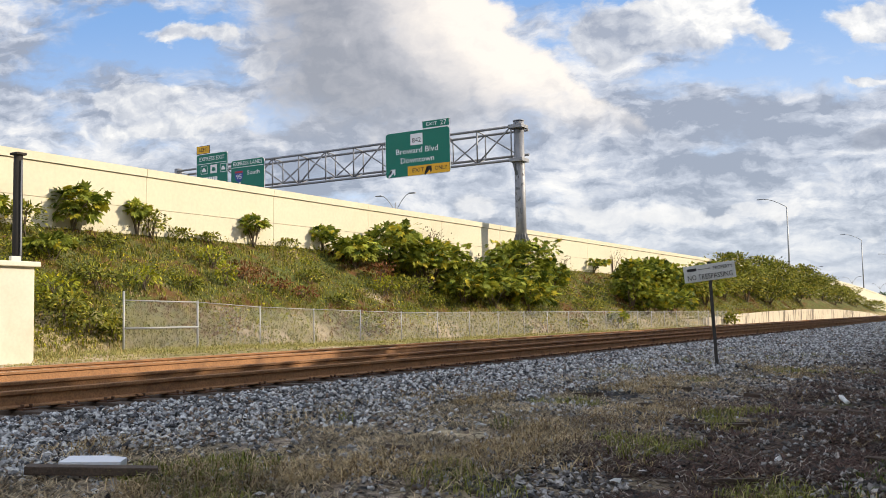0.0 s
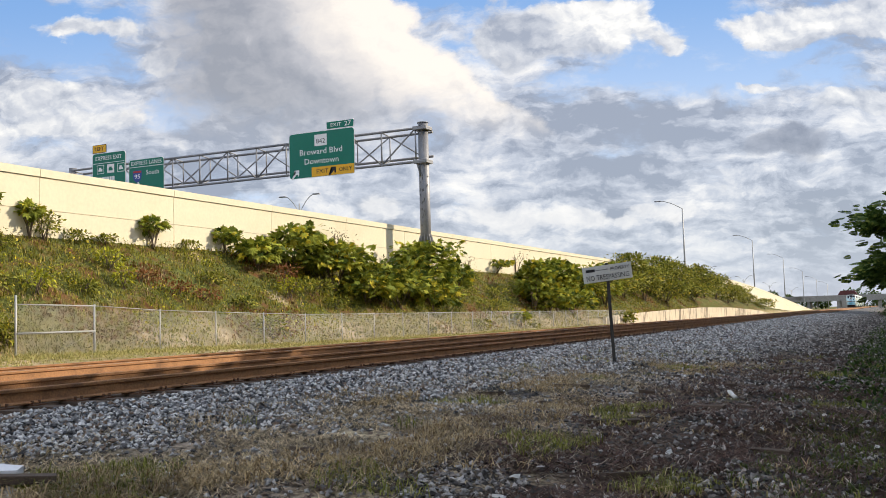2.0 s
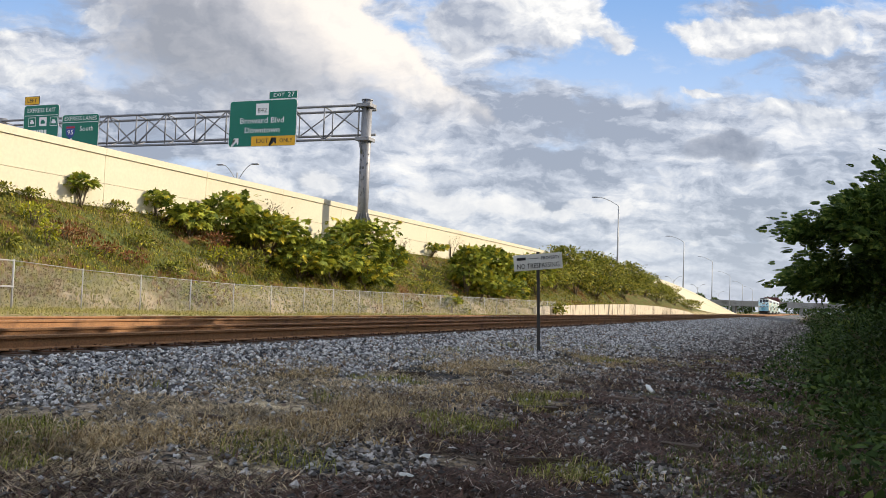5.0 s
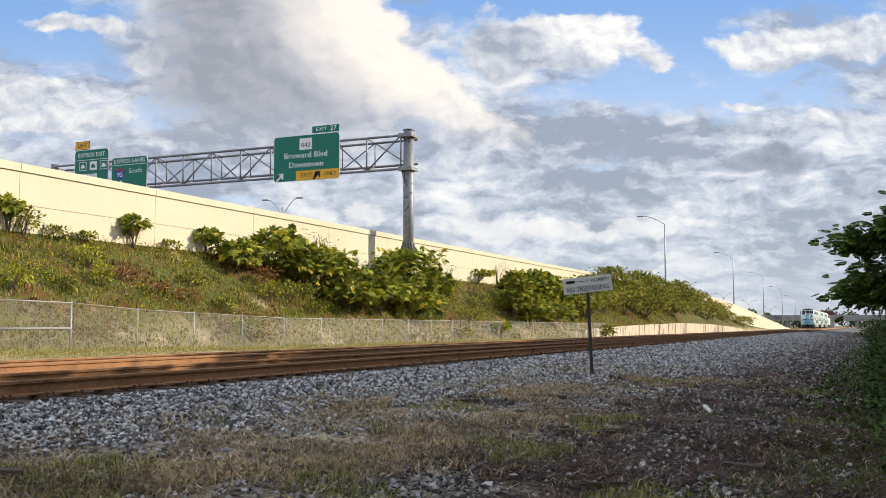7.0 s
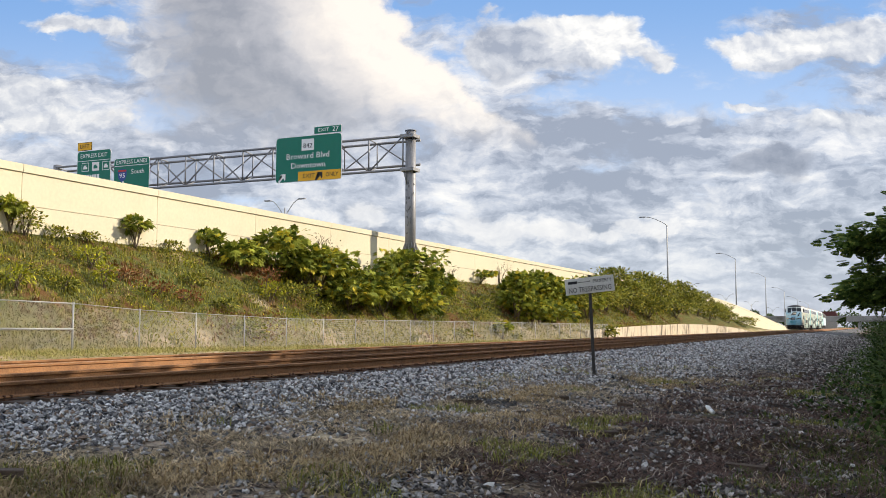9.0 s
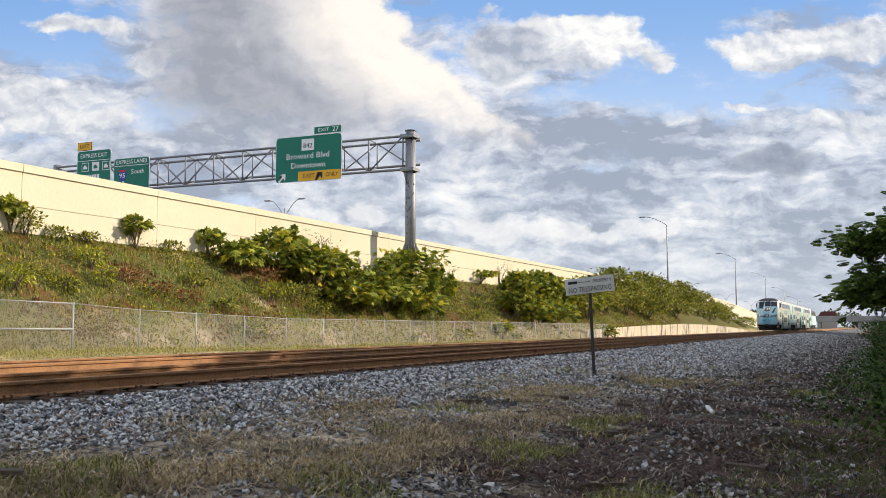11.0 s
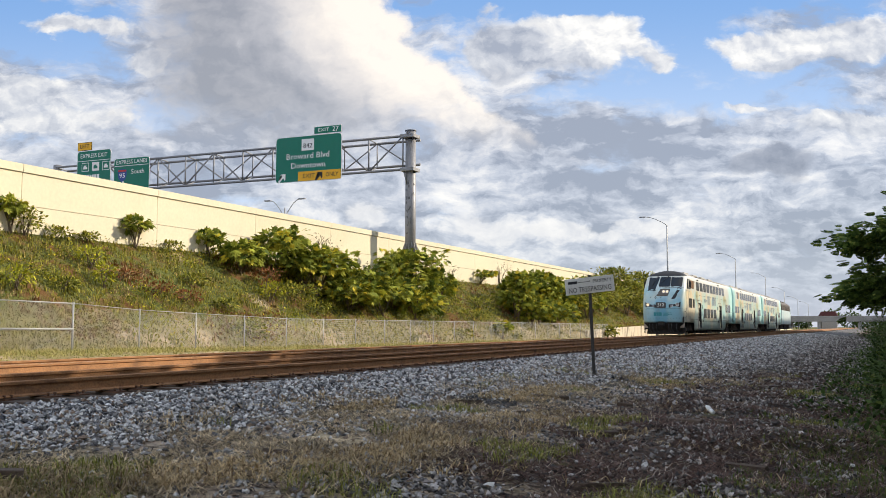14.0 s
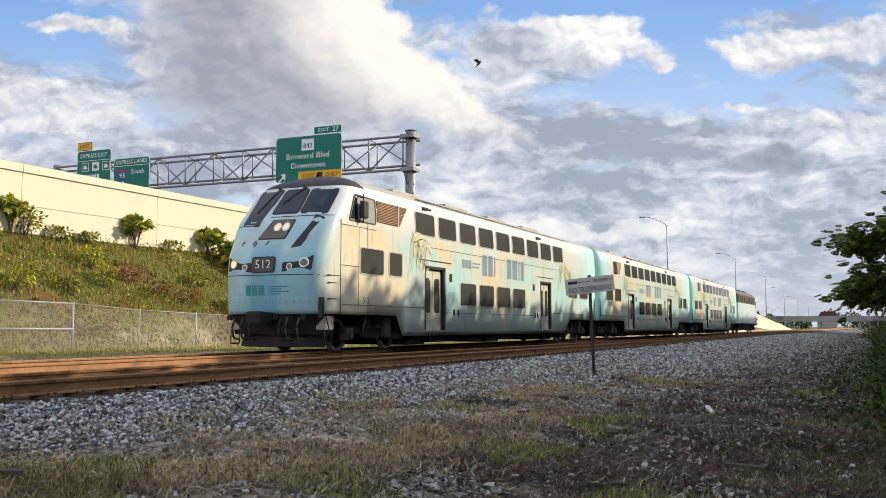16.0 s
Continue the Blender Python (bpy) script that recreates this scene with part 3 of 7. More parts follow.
def pane(bm, surf, quad, off, rad=0.22, mi=0, grow=0.0):
    """A rounded pane that follows a surface, standing off by off, with its rim carried back to the surface."""
    ol = rounded(quad, rad=rad)
    c = sum(ol, Vector((0, 0))) / len(ol)
    if grow:
        ol = [p + (p - c).normalized() * grow for p in ol]
    rings = [[c + (p - c) * k for p in ol] for k in (0.5, 1.0)]
    cv = bm.verts.new(surf(c.x, c.y, off))
    vr = [[bm.verts.new(surf(p.x, p.y, off)) for p in r] for r in rings] + [[bm.verts.new(surf(p.x, p.y, -0.02)) for p in ol]]
    n = len(ol)
    for i in range(n):
        j = (i + 1) % n
        bm.faces.new((cv, vr[0][i], vr[0][j])).material_index = mi
        for a, b in zip(vr, vr[1:]):
            bm.faces.new((a[i], b[i], b[j], a[j])).material_index = mi


def frame_ring(bm, surf, quad, width, off, rad=0.22, mi=0):
    """A raised rounded frame round a pane."""
    ol = rounded(quad, rad=rad)
    c = sum(ol, Vector((0, 0))) / len(ol)
    out = [p + (p - c).normalized() * width for p in ol]
    rows = [[bm.verts.new(surf(p.x, p.y, o)) for p in r] for r, o in ((ol, -0.02), (ol, off), (out, off), (out, -0.02))]
    n = len(ol)
    for i in range(n):
        j = (i + 1) % n
        for a, b in zip(rows, rows[1:]):
            bm.faces.new((a[i], a[j], b[j], b[i])).material_index = mi


def side_surf(sx):
    """Surface of a car's side: length along the car and height."""
    return lambda y, z, off: Vector((sx * (side_x(z) + off), y, z))


def nose_y(x, z):
    yf = float(np.interp(z, [0.9, 1.1, 1.9, 2.4, 3.3, 4.2, 4.45, 4.6, 4.73], [0.58, 0.52, 0.45, 0.52, 1.02, 1.82, 2.15, 2.5, 2.9]))
    yb = max(1.75, yf + 0.85)
    wd = max(side_x(z), 0.5)
    t = min(1.0, abs(x) / wd)
    n = 4.6
    return yb - (yb - yf) * (1 - t ** n) ** (1 / n)


def nose_surf(x, z, off):
    e = 0.02
    n = Vector((1, (nose_y(x + e, z) - nose_y(x - e, z)) / (2 * e), 0)).cross(Vector((0, (nose_y(x, z + e) - nose_y(x, z - e)) / (2 * e), 1)))
    return Vector((x, nose_y(x, z), z)) + n.normalized() * off


def bottom_z(y, L, cab):
    a = 4.6 if cab else 5.4
    lo = 0.36
    if y < a:
        return 0.94
    if y > L - 4.5:
        return 0.94
    return lo


def car_body(L, cab, doors, mats, parent):
    """The shell: a side profile lofted along the car, raised over the trucks, open at the doors."""
    a = 4.6 if cab else 5.4
    y0 = 2.9 if cab else 0.28
    st = sorted({y0, 3.4, a, a + 0.6, L - 5.1, L - 4.5, L - 0.28} | {round(v, 3) for d in doors for v in d} | {y0 + i * 1.7 for i in range(1, int((L - 0.5 - y0) / 1.7))})
    st = [s for s in st if y0 <= s <= L - 0.28]
    bm = bmesh.new()
    grid = []
    for y in st:
        if y <= a or y >= L - 4.5:
            lift = 0.94
        else:
            lift = 0.36
        row = []
        for sx in (1, -1):
            col = []
            for z, x in SIDE[:-1]:
                zz = max(z, lift)
                col.append(bm.verts.new((sx * (side_x(zz) if z < lift else x), y, zz + (0.0 if zz > z else 0.0))))
            row.append(col)
        row.append(bm.verts.new((0, y, SIDE[-1][0])))
        grid.append(row)
    for (p, q), (ya, yb) in zip(zip(grid, grid[1:]), zip(st, st[1:])):
        for s in (0, 1):
            for k in range(len(SIDE) - 2):
                zc = (SIDE[k][0] + SIDE[k + 1][0]) / 2
                if 0.5 <= zc <= 2.42 and any(d[0] - 0.01 <= ya and yb <= d[1] + 0.01 for d in doors):
                    continue
                vs = [p[s][k], q[s][k], q[s][k + 1], p[s][k + 1]]
                if len({tuple(v.co) for v in vs}) < 3:
                    continue
                try:
                    f = bm.faces.new(vs)
                    f.material_index = 1 if zc > 4.3 else 0
                    f.smooth = True
                except ValueError:
                    pass
            f = bm.faces.new((p[s][-1], q[s][-1], q[2], p[2]))
            f.material_index, f.smooth = 1, True
        f = bm.faces.new((p[0][0], p[1][0], q[1][0], q[0][0]))
        f.material_index = 2
    for row, flip in ((grid[0], cab), (grid[-1], False)):
        if row is grid[0] and cab:
            continue
        bm.faces.new(row[0] + [row[2]] + row[1][::-1]).material_index = 0
    bmesh.ops.remove_doubles(bm, verts=bm.verts, dist=0.0005)
    bmesh.ops.recalc_face_normals(bm, faces=bm.faces)
    return part("body", bm, mats, parent)


def side_window(y0, y1, z0, z1, sx, parent, rad=0.16):
    q = ((y0, z0), (y1, z0), (y1, z1), (y0, z1))
    s = side_surf(sx)
    bm = bmesh.new()
    frame_ring(bm, s, q, 0.045, 0.014, rad)
    w = part("window", bm, WINFRAME, parent)
    bm = bmesh.new()
    pane(bm, s, q, 0.005, rad)
    part("glass", bm, TINTED, w)


def strip_on_side(bm, y0, y1, z0, z1, sx=1, off=0.006):
    x = side_x((z0 + z1) / 2)
    box(bm, *(sorted((sx * (x - 0.02), sx * (x + off)))), y0, y1, z0, z1)


def door(y0, y1, sx, parent):
    """A pair of sliding leaves set back in a black-edged opening, with a step below."""
    x = 1.40
    bm = bmesh.new()
    # black edge strips; the wide far one and the top hold the recess shadow
    for a, b in ((y0 - 0.02, y0 + 0.05), (y1 - 0.12, y1 + 0.02)):
        box(bm, *sorted((sx * x, sx * 1.512)), a, b, 0.5, 2.45)
    box(bm, *sorted((sx * x, sx * 1.512)), y0, y1, 2.38, 2.46)
    d = part("door", bm, BLACK, parent)
    mid = (y0 + y1 - 0.1) / 2
    for a, b in ((y0 + 0.06, mid - 0.02), (mid + 0.02, y1 - 0.13)):
        bm = bmesh.new()
        box(bm, *sorted((sx * (x - 0.06), sx * (x + 0.02))), a, b, 0.52, 2.37, bevel=0.01)
        part("leaf", bm, DOORMAT, d)
        c = (a + b) / 2
        w = (b - a) * 0.30
        bm = bmesh.new()
        s = lambda u, v, off: Vector((sx * (x + 0.022 + off), u, v))
        pane(bm, s, ((c - w, 1.05), (c + w, 1.05), (c + w, 2.1), (c - w, 2.1)), 0.004, 0.3)
        part("glass", bm, TINTED, d)
    bm = bmesh.new()
    box(bm, *sorted((sx * (x - 0.06), sx * (x - 0.02))), y0, y1, 0.5, 2.4)
    part("recess", bm, BLACK, d)
    bm = bmesh.new()
    box(bm, *sorted((sx * 1.3, sx * 1.56)), y0 - 0.05, y1 + 0.02, 0.46, 0.52, bevel=0.01)
    part("step", bm, STEEL, d)


def lathe(bm, rings, axis_x, cy, cz, seg=20, mi=0):
    """A solid of revolution round a line across the car: rings of (x, radius)."""
    rows = []
    for x, r in rings:
        rows.append([bm.verts.new((axis_x + x, cy + r * math.cos(2 * math.pi * i / seg), cz + r * math.sin(2 * math.pi * i / seg))) for i in range(seg)])
    for a, b in zip(rows, rows[1:]):
        for i in range(seg):
            f = bm.faces.new((a[i], b[i], b[(i + 1) % seg], a[(i + 1) % seg]))
            f.material_index = mi
    bm.faces.new(rows[0]), bm.faces.new(rows[-1])
    bmesh.ops.recalc_face_normals(bm, faces=bm.faces)


def truck(yc, parent, base=2.8):
    """A two-axle truck: side frames, bolster, axle boxes, springs, wheels."""
    bm = bmesh.new()
    for sx in (1, -1):
        pts = [(-base / 2 - 0.35, 0.50), (-base / 2 + 0.35, 0.50), (-0.55, 0.33), (0.55, 0.33), (base / 2 - 0.35, 0.50), (base / 2 + 0.35, 0.50), (base / 2 + 0.3, 0.68), (0.6, 0.62), (-0.6, 0.62), (-base / 2 - 0.3, 0.68)]
        a = [bm.verts.new((sx * 1.02, yc + y, z)) for y, z in pts]
        b = [bm.verts.new((sx * 1.16, yc + y, z)) for y, z in pts]
        bm.faces.new(a), bm.faces.new(b[::-1])
        for i in range(len(pts)):
            j = (i + 1) % len(pts)
            bm.faces.new((a[i], b[i], b[j], a[j]))
    box(bm, -1.1, 1.1, yc - 0.3, yc + 0.3, 0.45, 0.85)
    bmesh.ops.recalc_face_normals(bm, faces=bm.faces)
    t = part("truck", bm, UNDER, parent)
    for sx in (1, -1):
        for dy in (-base / 2, base / 2):
            bm = bmesh.new()
            lathe(bm, [(-0.06 * sx, 0.30), (-0.06 * sx, 0.455), (-0.03 * sx, 0.455), (-0.02 * sx, 0.425), (0.07 * sx, 0.42), (0.075 * sx, 0.36), (0.03 * sx, 0.34), (0.025 * sx, 0.16), (0.09 * sx, 0.13)], sx * 0.79, yc + dy, 0.42)
            for f in bm.faces:
                c = f.calc_center_median()
                r = math.hypot(c.y - yc - dy, c.z - 0.42)
                f.material_index = 1 if r > 0.345 else 0
            part("wheel", bm, [UNDER, RIM], t)
            bm = bmesh.new()
            box(bm, *sorted((sx * 1.0, sx * 1.26)), yc + dy - 0.17, yc + dy + 0.17, 0.28, 0.6, bevel=0.03)
            tube(bm, (sx * 1.25, yc + dy, 0.42), (sx * 1.31, yc + dy, 0.42), 0.11, seg=12)
            part("axle_box", bm, GRIME, t)
        for dy in (-0.32, 0.32):
            bm = bmesh.new()
            for k in range(5):
                tube(bm, (sx * 1.1, yc + dy, 0.6 + k * 0.065), (sx * 1.1, yc + dy, 0.64 + k * 0.065), 0.13, seg=12)
            part("spring", bm, GRIME, t)
        bm = bmesh.new()
        tube(bm, (sx * 1.26, yc - 0.75, 0.45), (sx * 1.26, yc - 0.6, 0.9), 0.045, seg=8)
        part("damper", bm, GRIME, t)
        bm = bmesh.new()
        box(bm, *sorted((sx * 1.12, sx * 1.28)), yc + 0.5, yc + 0.85, 0.35, 0.88, bevel=0.02)
        part("brake_gear", bm, GRIME, t)
        for dy in (-base / 2, base / 2):
            bm = bmesh.new()
            box(bm, *sorted((sx * 0.9, sx * 1.0)), yc + dy - 0.58, yc + dy - 0.46, 0.25, 0.8)
            part("brake_shoe", bm, UNDER, t)
    for dy in (-base / 2, base / 2):
        bm = bmesh.new()
        tube(bm, (-0.8, yc + dy, 0.42), (0.8, yc + dy, 0.42), 0.08, seg=8)
        part("axle", bm, UNDER, t)


def mural(parent, y, z, size, sx=1, seed=1):
    """A painted palm: slim fronds fanning out from the crown and drooping."""
    rr = random.Random(seed)
    s = side_surf(sx)
    for mat_, n, lab in ((PALMGREY, 8, "olive-grey painted palm fronds"), (PALMYEL, 6, "yellow-green painted palm fronds")):
        bm = bmesh.new()
        lift = 0.002 if mat_ is PALMGREY else 0.009
        for i in range(n):
            lift += 0.0008
            a = rr.uniform(-0.4, 3.6) if mat_ is PALMGREY else rr.uniform(0.4, 2.9)
            ln = size * rr.uniform(0.6, 1.15)
            px, pz = y + math.cos(a) * 0.22, z + rr.uniform(-0.12, 0.2)
            dx, dz = math.cos(a) * 0.8, rr.uniform(-0.5, 0.3)
            for k in range(6):
                w0 = 0.028 * size * (1 - k / 6.5)
                qx, qz = px + dx * ln / 6, pz + dz * ln / 6
                dz -= 0.13
                if 0.6 < qz < 4.1 and 0.6 < pz < 4.1:
                    vs = [bm.verts.new(s(px, pz + w0, lift)), bm.verts.new(s(px, pz - w0, lift)), bm.verts.new(s(qx, qz - w0 * 0.8, lift)), bm.verts.new(s(qx, qz + w0 * 0.8, lift))]
                    bm.faces.new(vs)
                    for h in ((-1, 1)[k % 2],):
                        tx, tz = qx + h * 0.07 * size, qz - 0.26 * size * rr.uniform(0.6, 1.3)
                        if tz > 0.6:
                            bm.faces.new([bm.verts.new(s(px, pz, lift)), bm.verts.new(s(tx, tz, lift)), bm.verts.new(s(qx, qz, lift))])
                px, pz = qx, qz
        part("mural", bm, mat_, parent, lab)


def blocks(parent, y, z, h, widths, gap, mat_, lab, sx=1):
    """A row of plain painted bars standing for a name."""
    s = side_surf(sx)
    for wd in widths:
        if wd > 0:
            bm = bmesh.new()
            vs = [bm.verts.new(s(a, b, 0.004)) for a, b in ((y, z), (y + wd, z), (y + wd, z + h), (y, z + h))]
            bm.faces.new(vs)
            part("painted_bar", bm, mat_, parent, lab)
        y += abs(wd) + gap


def lettering(text, size, m, mat_, parent=None, name="lettering", align="CENTER", flat=0.003):
    """Text in the built-in font, turned into a mesh."""
    cu = bpy.data.curves.new(name, "FONT")
    cu.body, cu.size, cu.align_x, cu.align_y, cu.extrude = text, size, align, "CENTER", flat
    cu.resolution_u = 2
    tmp = bpy.data.objects.new(name, cu)
    scene.collection.objects.link(tmp)
    bpy.context.view_layer.update()
    me = bpy.data.meshes.new_from_object(tmp.evaluated_get(bpy.context.evaluated_depsgraph_get()))
    bpy.data.objects.remove(tmp)
    me.materials.clear()
    me.materials.append(mat_)
    ob = new(name, me)
    ob.parent = parent
    ob.matrix_basis = m
    return ob


ON_SIDE = lambda y, z, x=1.506: Matrix.Translation((x, y, z)) @ pose(0, 0, 0, 90, 0, 90)
ON_FRONT = lambda x, z, y: Matrix.Translation((x, y, z)) @ pose(0, 0, 0, 90, 0, 0)
UPPER = [5.86 + 1.655 * i for i in range(9)]


def roof_kit(parent, ya, yb):
    for y in np.arange(ya, yb, 3.9):
        bm = bmesh.new()
        box(bm, -0.55, 0.55, y, y + 1.9, 4.66, 4.80, bevel=0.03)
        part("roof_unit", bm, ROOF, parent)
    for sx in (1, -1):
        bm = bmesh.new()
        tube(bm, (sx * 1.30, ya, 4.44), (sx * 1.30, yb + 1.5, 4.44), 0.022, seg=6)
        part("gutter", bm, ROOF, parent)
    for y in (ya + 0.2, yb - 3.0):
        bm = bmesh.new()
        box(bm, 1.3, 1.50, y, y + 0.35, 4.14, 4.22, bevel=0.02)
        box(bm, 1.36, 1.47, y + 0.4, y + 0.62, 4.15, 4.21, bevel=0.02)
        part("marker_lamp", bm, BLACK, parent)


def common_car(car, L, cab):
    doors = [(6.5, 7.95), (17.36, 18.72)]
    liv = LIV_CAB if cab else LIV_COACH
    car_body(L, cab, doors, [liv, ROOF, UNDER], car)
    for sx in (1, -1):
        for y in UPPER:
            side_window(y, y + 1.32, 3.37, 4.02, sx, car)
        for y in UPPER[2:6]:
            side_window(y, y + 1.32, 1.33, 2.04, sx, car)
        for y in (21.2, 22.95):
            side_window(y, y + 1.3, 1.92, 2.6, sx, car)
        for d in doors:
            door(*d, sx, car)
        bm = bmesh.new()
        strip_on_side(bm, 1.6 if cab else 0.3, 6.42, 1.18, 1.195, sx)
        strip_on_side(bm, 8.0, 17.3, 1.06, 1.072, sx)
        strip_on_side(bm, 18.8, L - 0.3, 1.18, 1.195, sx)
        strip_on_side(bm, 6.2, 8.4, 2.62, 2.64, sx, 0.02)
        strip_on_side(bm, 17.0, 19.0, 2.62, 2.64, sx, 0.02)
        strip_on_side(bm, 5.86, 20.5, 3.02, 3.032, sx)
        part("seam", bm, GASKET, car)
        for y, wd, z0, z1 in ((8.6, 0.09, 0.98, 1.18), (8.95, 0.09, 0.98, 1.18), (16.6, 0.09, 0.98, 1.18), (16.9, 0.09, 0.98, 1.18), (8.3, 0.18, 2.05, 2.3), (16.4, 0.18, 2.05, 2.3)):
            bm = bmesh.new()
            strip_on_side(bm, y, y + wd, z0, z1, sx, 0.02)
            part("door_control", bm, UNDER, car)
    for y in np.arange(5.8, L - 5.4, 1.55):
        bm = bmesh.new()
        box(bm, -1.25, 1.25, y, y + 1.2, 0.16 + 0.06 * math.sin(y * 3), 0.36)
        part("equipment_box", bm, UNDER, car)
    # added dark boxes over the trucks, standing in for the shade under the body
    for ya, yb in ((1.4, 5.2), (L - 5.0, L - 0.6)):
        bm = bmesh.new()
        box(bm, -0.62, 0.62, ya, yb, 0.3, 0.93)
        part("shade_filler", bm, UNDER, car)
    truck(3.85 if cab else 3.2, car)
    truck(L - 2.9, car, 2.6)
    bm = bmesh.new()
    box(bm, -0.7, 0.7, L - 0.3, L + 0.05, 0.7, 3.0, bevel=0.05)
    box(bm, -0.18, 0.18, L - 0.5, L + 0.02, 0.55, 0.9)
    part("gangway", bm, GASKET, car)
    bm = bmesh.new()
    for sx in (1, -1):
        for y in ([L - 0.55] if cab else [0.5, L - 0.55]):
            tube(bm, (sx * 1.54, y, 1.15), (sx * 1.54, y, 1.95), 0.015, seg=6)
            for z in (1.15, 1.95):
                tube(bm, (sx * 1.48, y, z), (sx * 1.54, y, z), 0.015, seg=6)
    part("grab_rail", bm, GASKET, car)
    roof_kit(car, 6.2, 20.0)
    mural(car, 5.6, 3.15, 1.75, 1, 4)
    mural(car, 20.6, 3.2, 1.5, 1, 9)
    blocks(car, 11.1, 2.38, 0.72, [0.42, 0.40, 0.12, -0.9, 0.45, 0.5, 0.12, 0.34], 0.14, LETTER, "blue-grey painted operator name as bars")
    blocks(car, 9.3, 2.55, 0.28, [0.24, 0.2, 0.24], 0.05, LETTER, "small painted mark as bars")
    blocks(car, 10.2, 2.72, 0.05, [0.7], 0, LETTER, "thin painted bar")
    blocks(car, 10.2, 2.60, 0.05, [0.6], 0, LETTER, "thin painted bar")
    return car


def build_cab_car():
    car = thing("cab_car", pose(0, 0, 0), "double-deck pastel-painted cab car with dark windows, leading the train", "train car", "cars of the train")
    L = 25.9
    common_car(car, L, True)
    # nose
    bm = bmesh.new()
    zs = [0.94, 1.05, 1.3, 1.6, 1.9, 2.15, 2.4, 2.6, 2.9, 3.1, 3.3, 3.5, 3.8, 4.0, 4.18, 4.3, 4.36, 4.45, 4.52, 4.6, 4.64, 4.68, 4.71]
    rows = []
    for z in zs:
        wd = side_x(z)
        yf = nose_y(0, z)
        yb = max(1.75, yf + 0.85)
        row = [bm.verts.new((wd, 2.92, z))]
        for i in range(33):
            a = -math.pi / 2 + math.pi * i / 32
            sn, cs = math.sin(a), max(0.0, math.cos(a))
            row.append(bm.verts.new((-wd * math.copysign(abs(sn) ** (2 / 4.6), sn), min(2.92, yb - (yb - yf) * cs ** (2 / 4.6)), z)))
        row.append(bm.verts.new((-wd, 2.92, z)))
        rows.append(row)
    for k, (a, b) in enumerate(zip(rows, rows[1:])):
        for i in range(len(a) - 1):
            f = bm.faces.new((a[i], a[i + 1], b[i + 1], b[i]))
            c = f.calc_center_median()
            f.material_index = 1 if c.z > 4.30 and c.y < 2.9 else 0
            f.smooth = True
    bm.faces.new(rows[-1]).material_index = 1
    bm.faces.new(rows[0][::-1]).material_index = 1
    bmesh.ops.recalc_face_normals(bm, faces=bm.faces)
    nose = part("nose", bm, [LIV_CAB, BLACK], car, "rounded pale-blue nose with black roof cap")
    # windshields
    for q in (((-0.60, 3.22), (-1.10, 3.25), (-1.12, 4.18), (-0.42, 4.2)), ((-0.36, 3.54), (0.40, 3.54), (0.36, 4.2), (-0.30, 4.2)), ((0.50, 3.54), (1.22, 3.50), (1.20, 4.17), (0.48, 4.19))):
        bm = bmesh.new()
        pane(bm, nose_surf, q, 0.006, 0.14, grow=0.05)
        fr = part("windshield_frame", bm, GASKET, nose)
        bm = bmesh.new()
        pane(bm, nose_surf, q, 0.014, 0.14)
        part("windshield", bm, SHIELD, fr)
    bm = bmesh.new()
    for (xa, za), (xb, zb) in (((-0.55, 4.26), (-0.85, 3.55)), ((0.22, 4.26), (-0.2, 3.8))):
        tube(bm, nose_surf(xa, za, 0.05), nose_surf(xb, zb, 0.04), 0.014, seg=6)
        tube(bm, nose_surf(xa, za + 0.02, 0.0), nose_surf(xa, za - 0.04, 0.07), 0.04, seg=8)
    part("wiper", bm, BLACK, nose)
    # upper lamp box
    bm = bmesh.new()
    q = ((-0.46, 2.84), (0.32, 2.84), (0.46, 3.32), (-0.18, 3.32))
    pane(bm, nose_surf, q, 0.012, 0.12, grow=0.03)
    hb = part("lamp_box", bm, BLACK, nose)
    bm = bmesh.new()
    pane(bm, nose_surf, q, 0.02, 0.12)
    part("lamp_backing", bm, matte("lamp_box_grey", (0.13, 0.11, 0.09), 0.5), hb)
    for x in (0.02, 0.27):
        bm = bmesh.new()
        c = Vector((x, 3.13))
        for r, m_ in ((0.115, 0), (0.075, 1)):
            vs = [bm.verts.new(nose_surf(c.x + r * math.cos(t), c.y + r * math.sin(t), 0.028 + 0.006 * m_)) for t in (2 * math.pi * i / 16 for i in range(16))]
            bm.faces.new(vs).material_index = m_
        part("headlight", bm, [LENS, HEADLIGHT], hb, "lit round headlight")
    # corner lamps
    for sx in (-1, 1):
        q = ((sx * 0.45, 1.98), (sx * 1.22, 2.02), (sx * 1.25, 2.38), (sx * 0.45, 2.20))
        if sx < 0:
            q = q[::-1]
        bm = bmesh.new()
        pane(bm, nose_surf, q, 0.012, 0.08)
        lp = part("corner_lamp", bm, BLACK, nose)
        for x, z, r, lit in ((sx * 1.04, 2.2, 0.125, sx < 0), (sx * 0.66, 2.10, 0.085, False)):
            bm = bmesh.new()
            for rad_, m_, o in ((r, 0, 0.02), (r * 0.72, 1, 0.026)):
                vs = [bm.verts.new(nose_surf(x + rad_ * math.cos(t), z + rad_ * math.sin(t), o)) for t in (2 * math.pi * i / 16 for i in range(16))]
                bm.faces.new(vs).material_index = m_
            part("lamp", bm, [LENS, HEADLIGHT if lit else matte("dark_reflector", (0.16, 0.15, 0.14), 0.3, metal=0.5)], lp)
    # number box
    bm = bmesh.new()
    q = ((-0.42, 1.99), (0.20, 1.99), (0.20, 2.34), (-0.42, 2.34))
    pane(bm, nose_surf, q, 0.012, 0.2, grow=0.05)
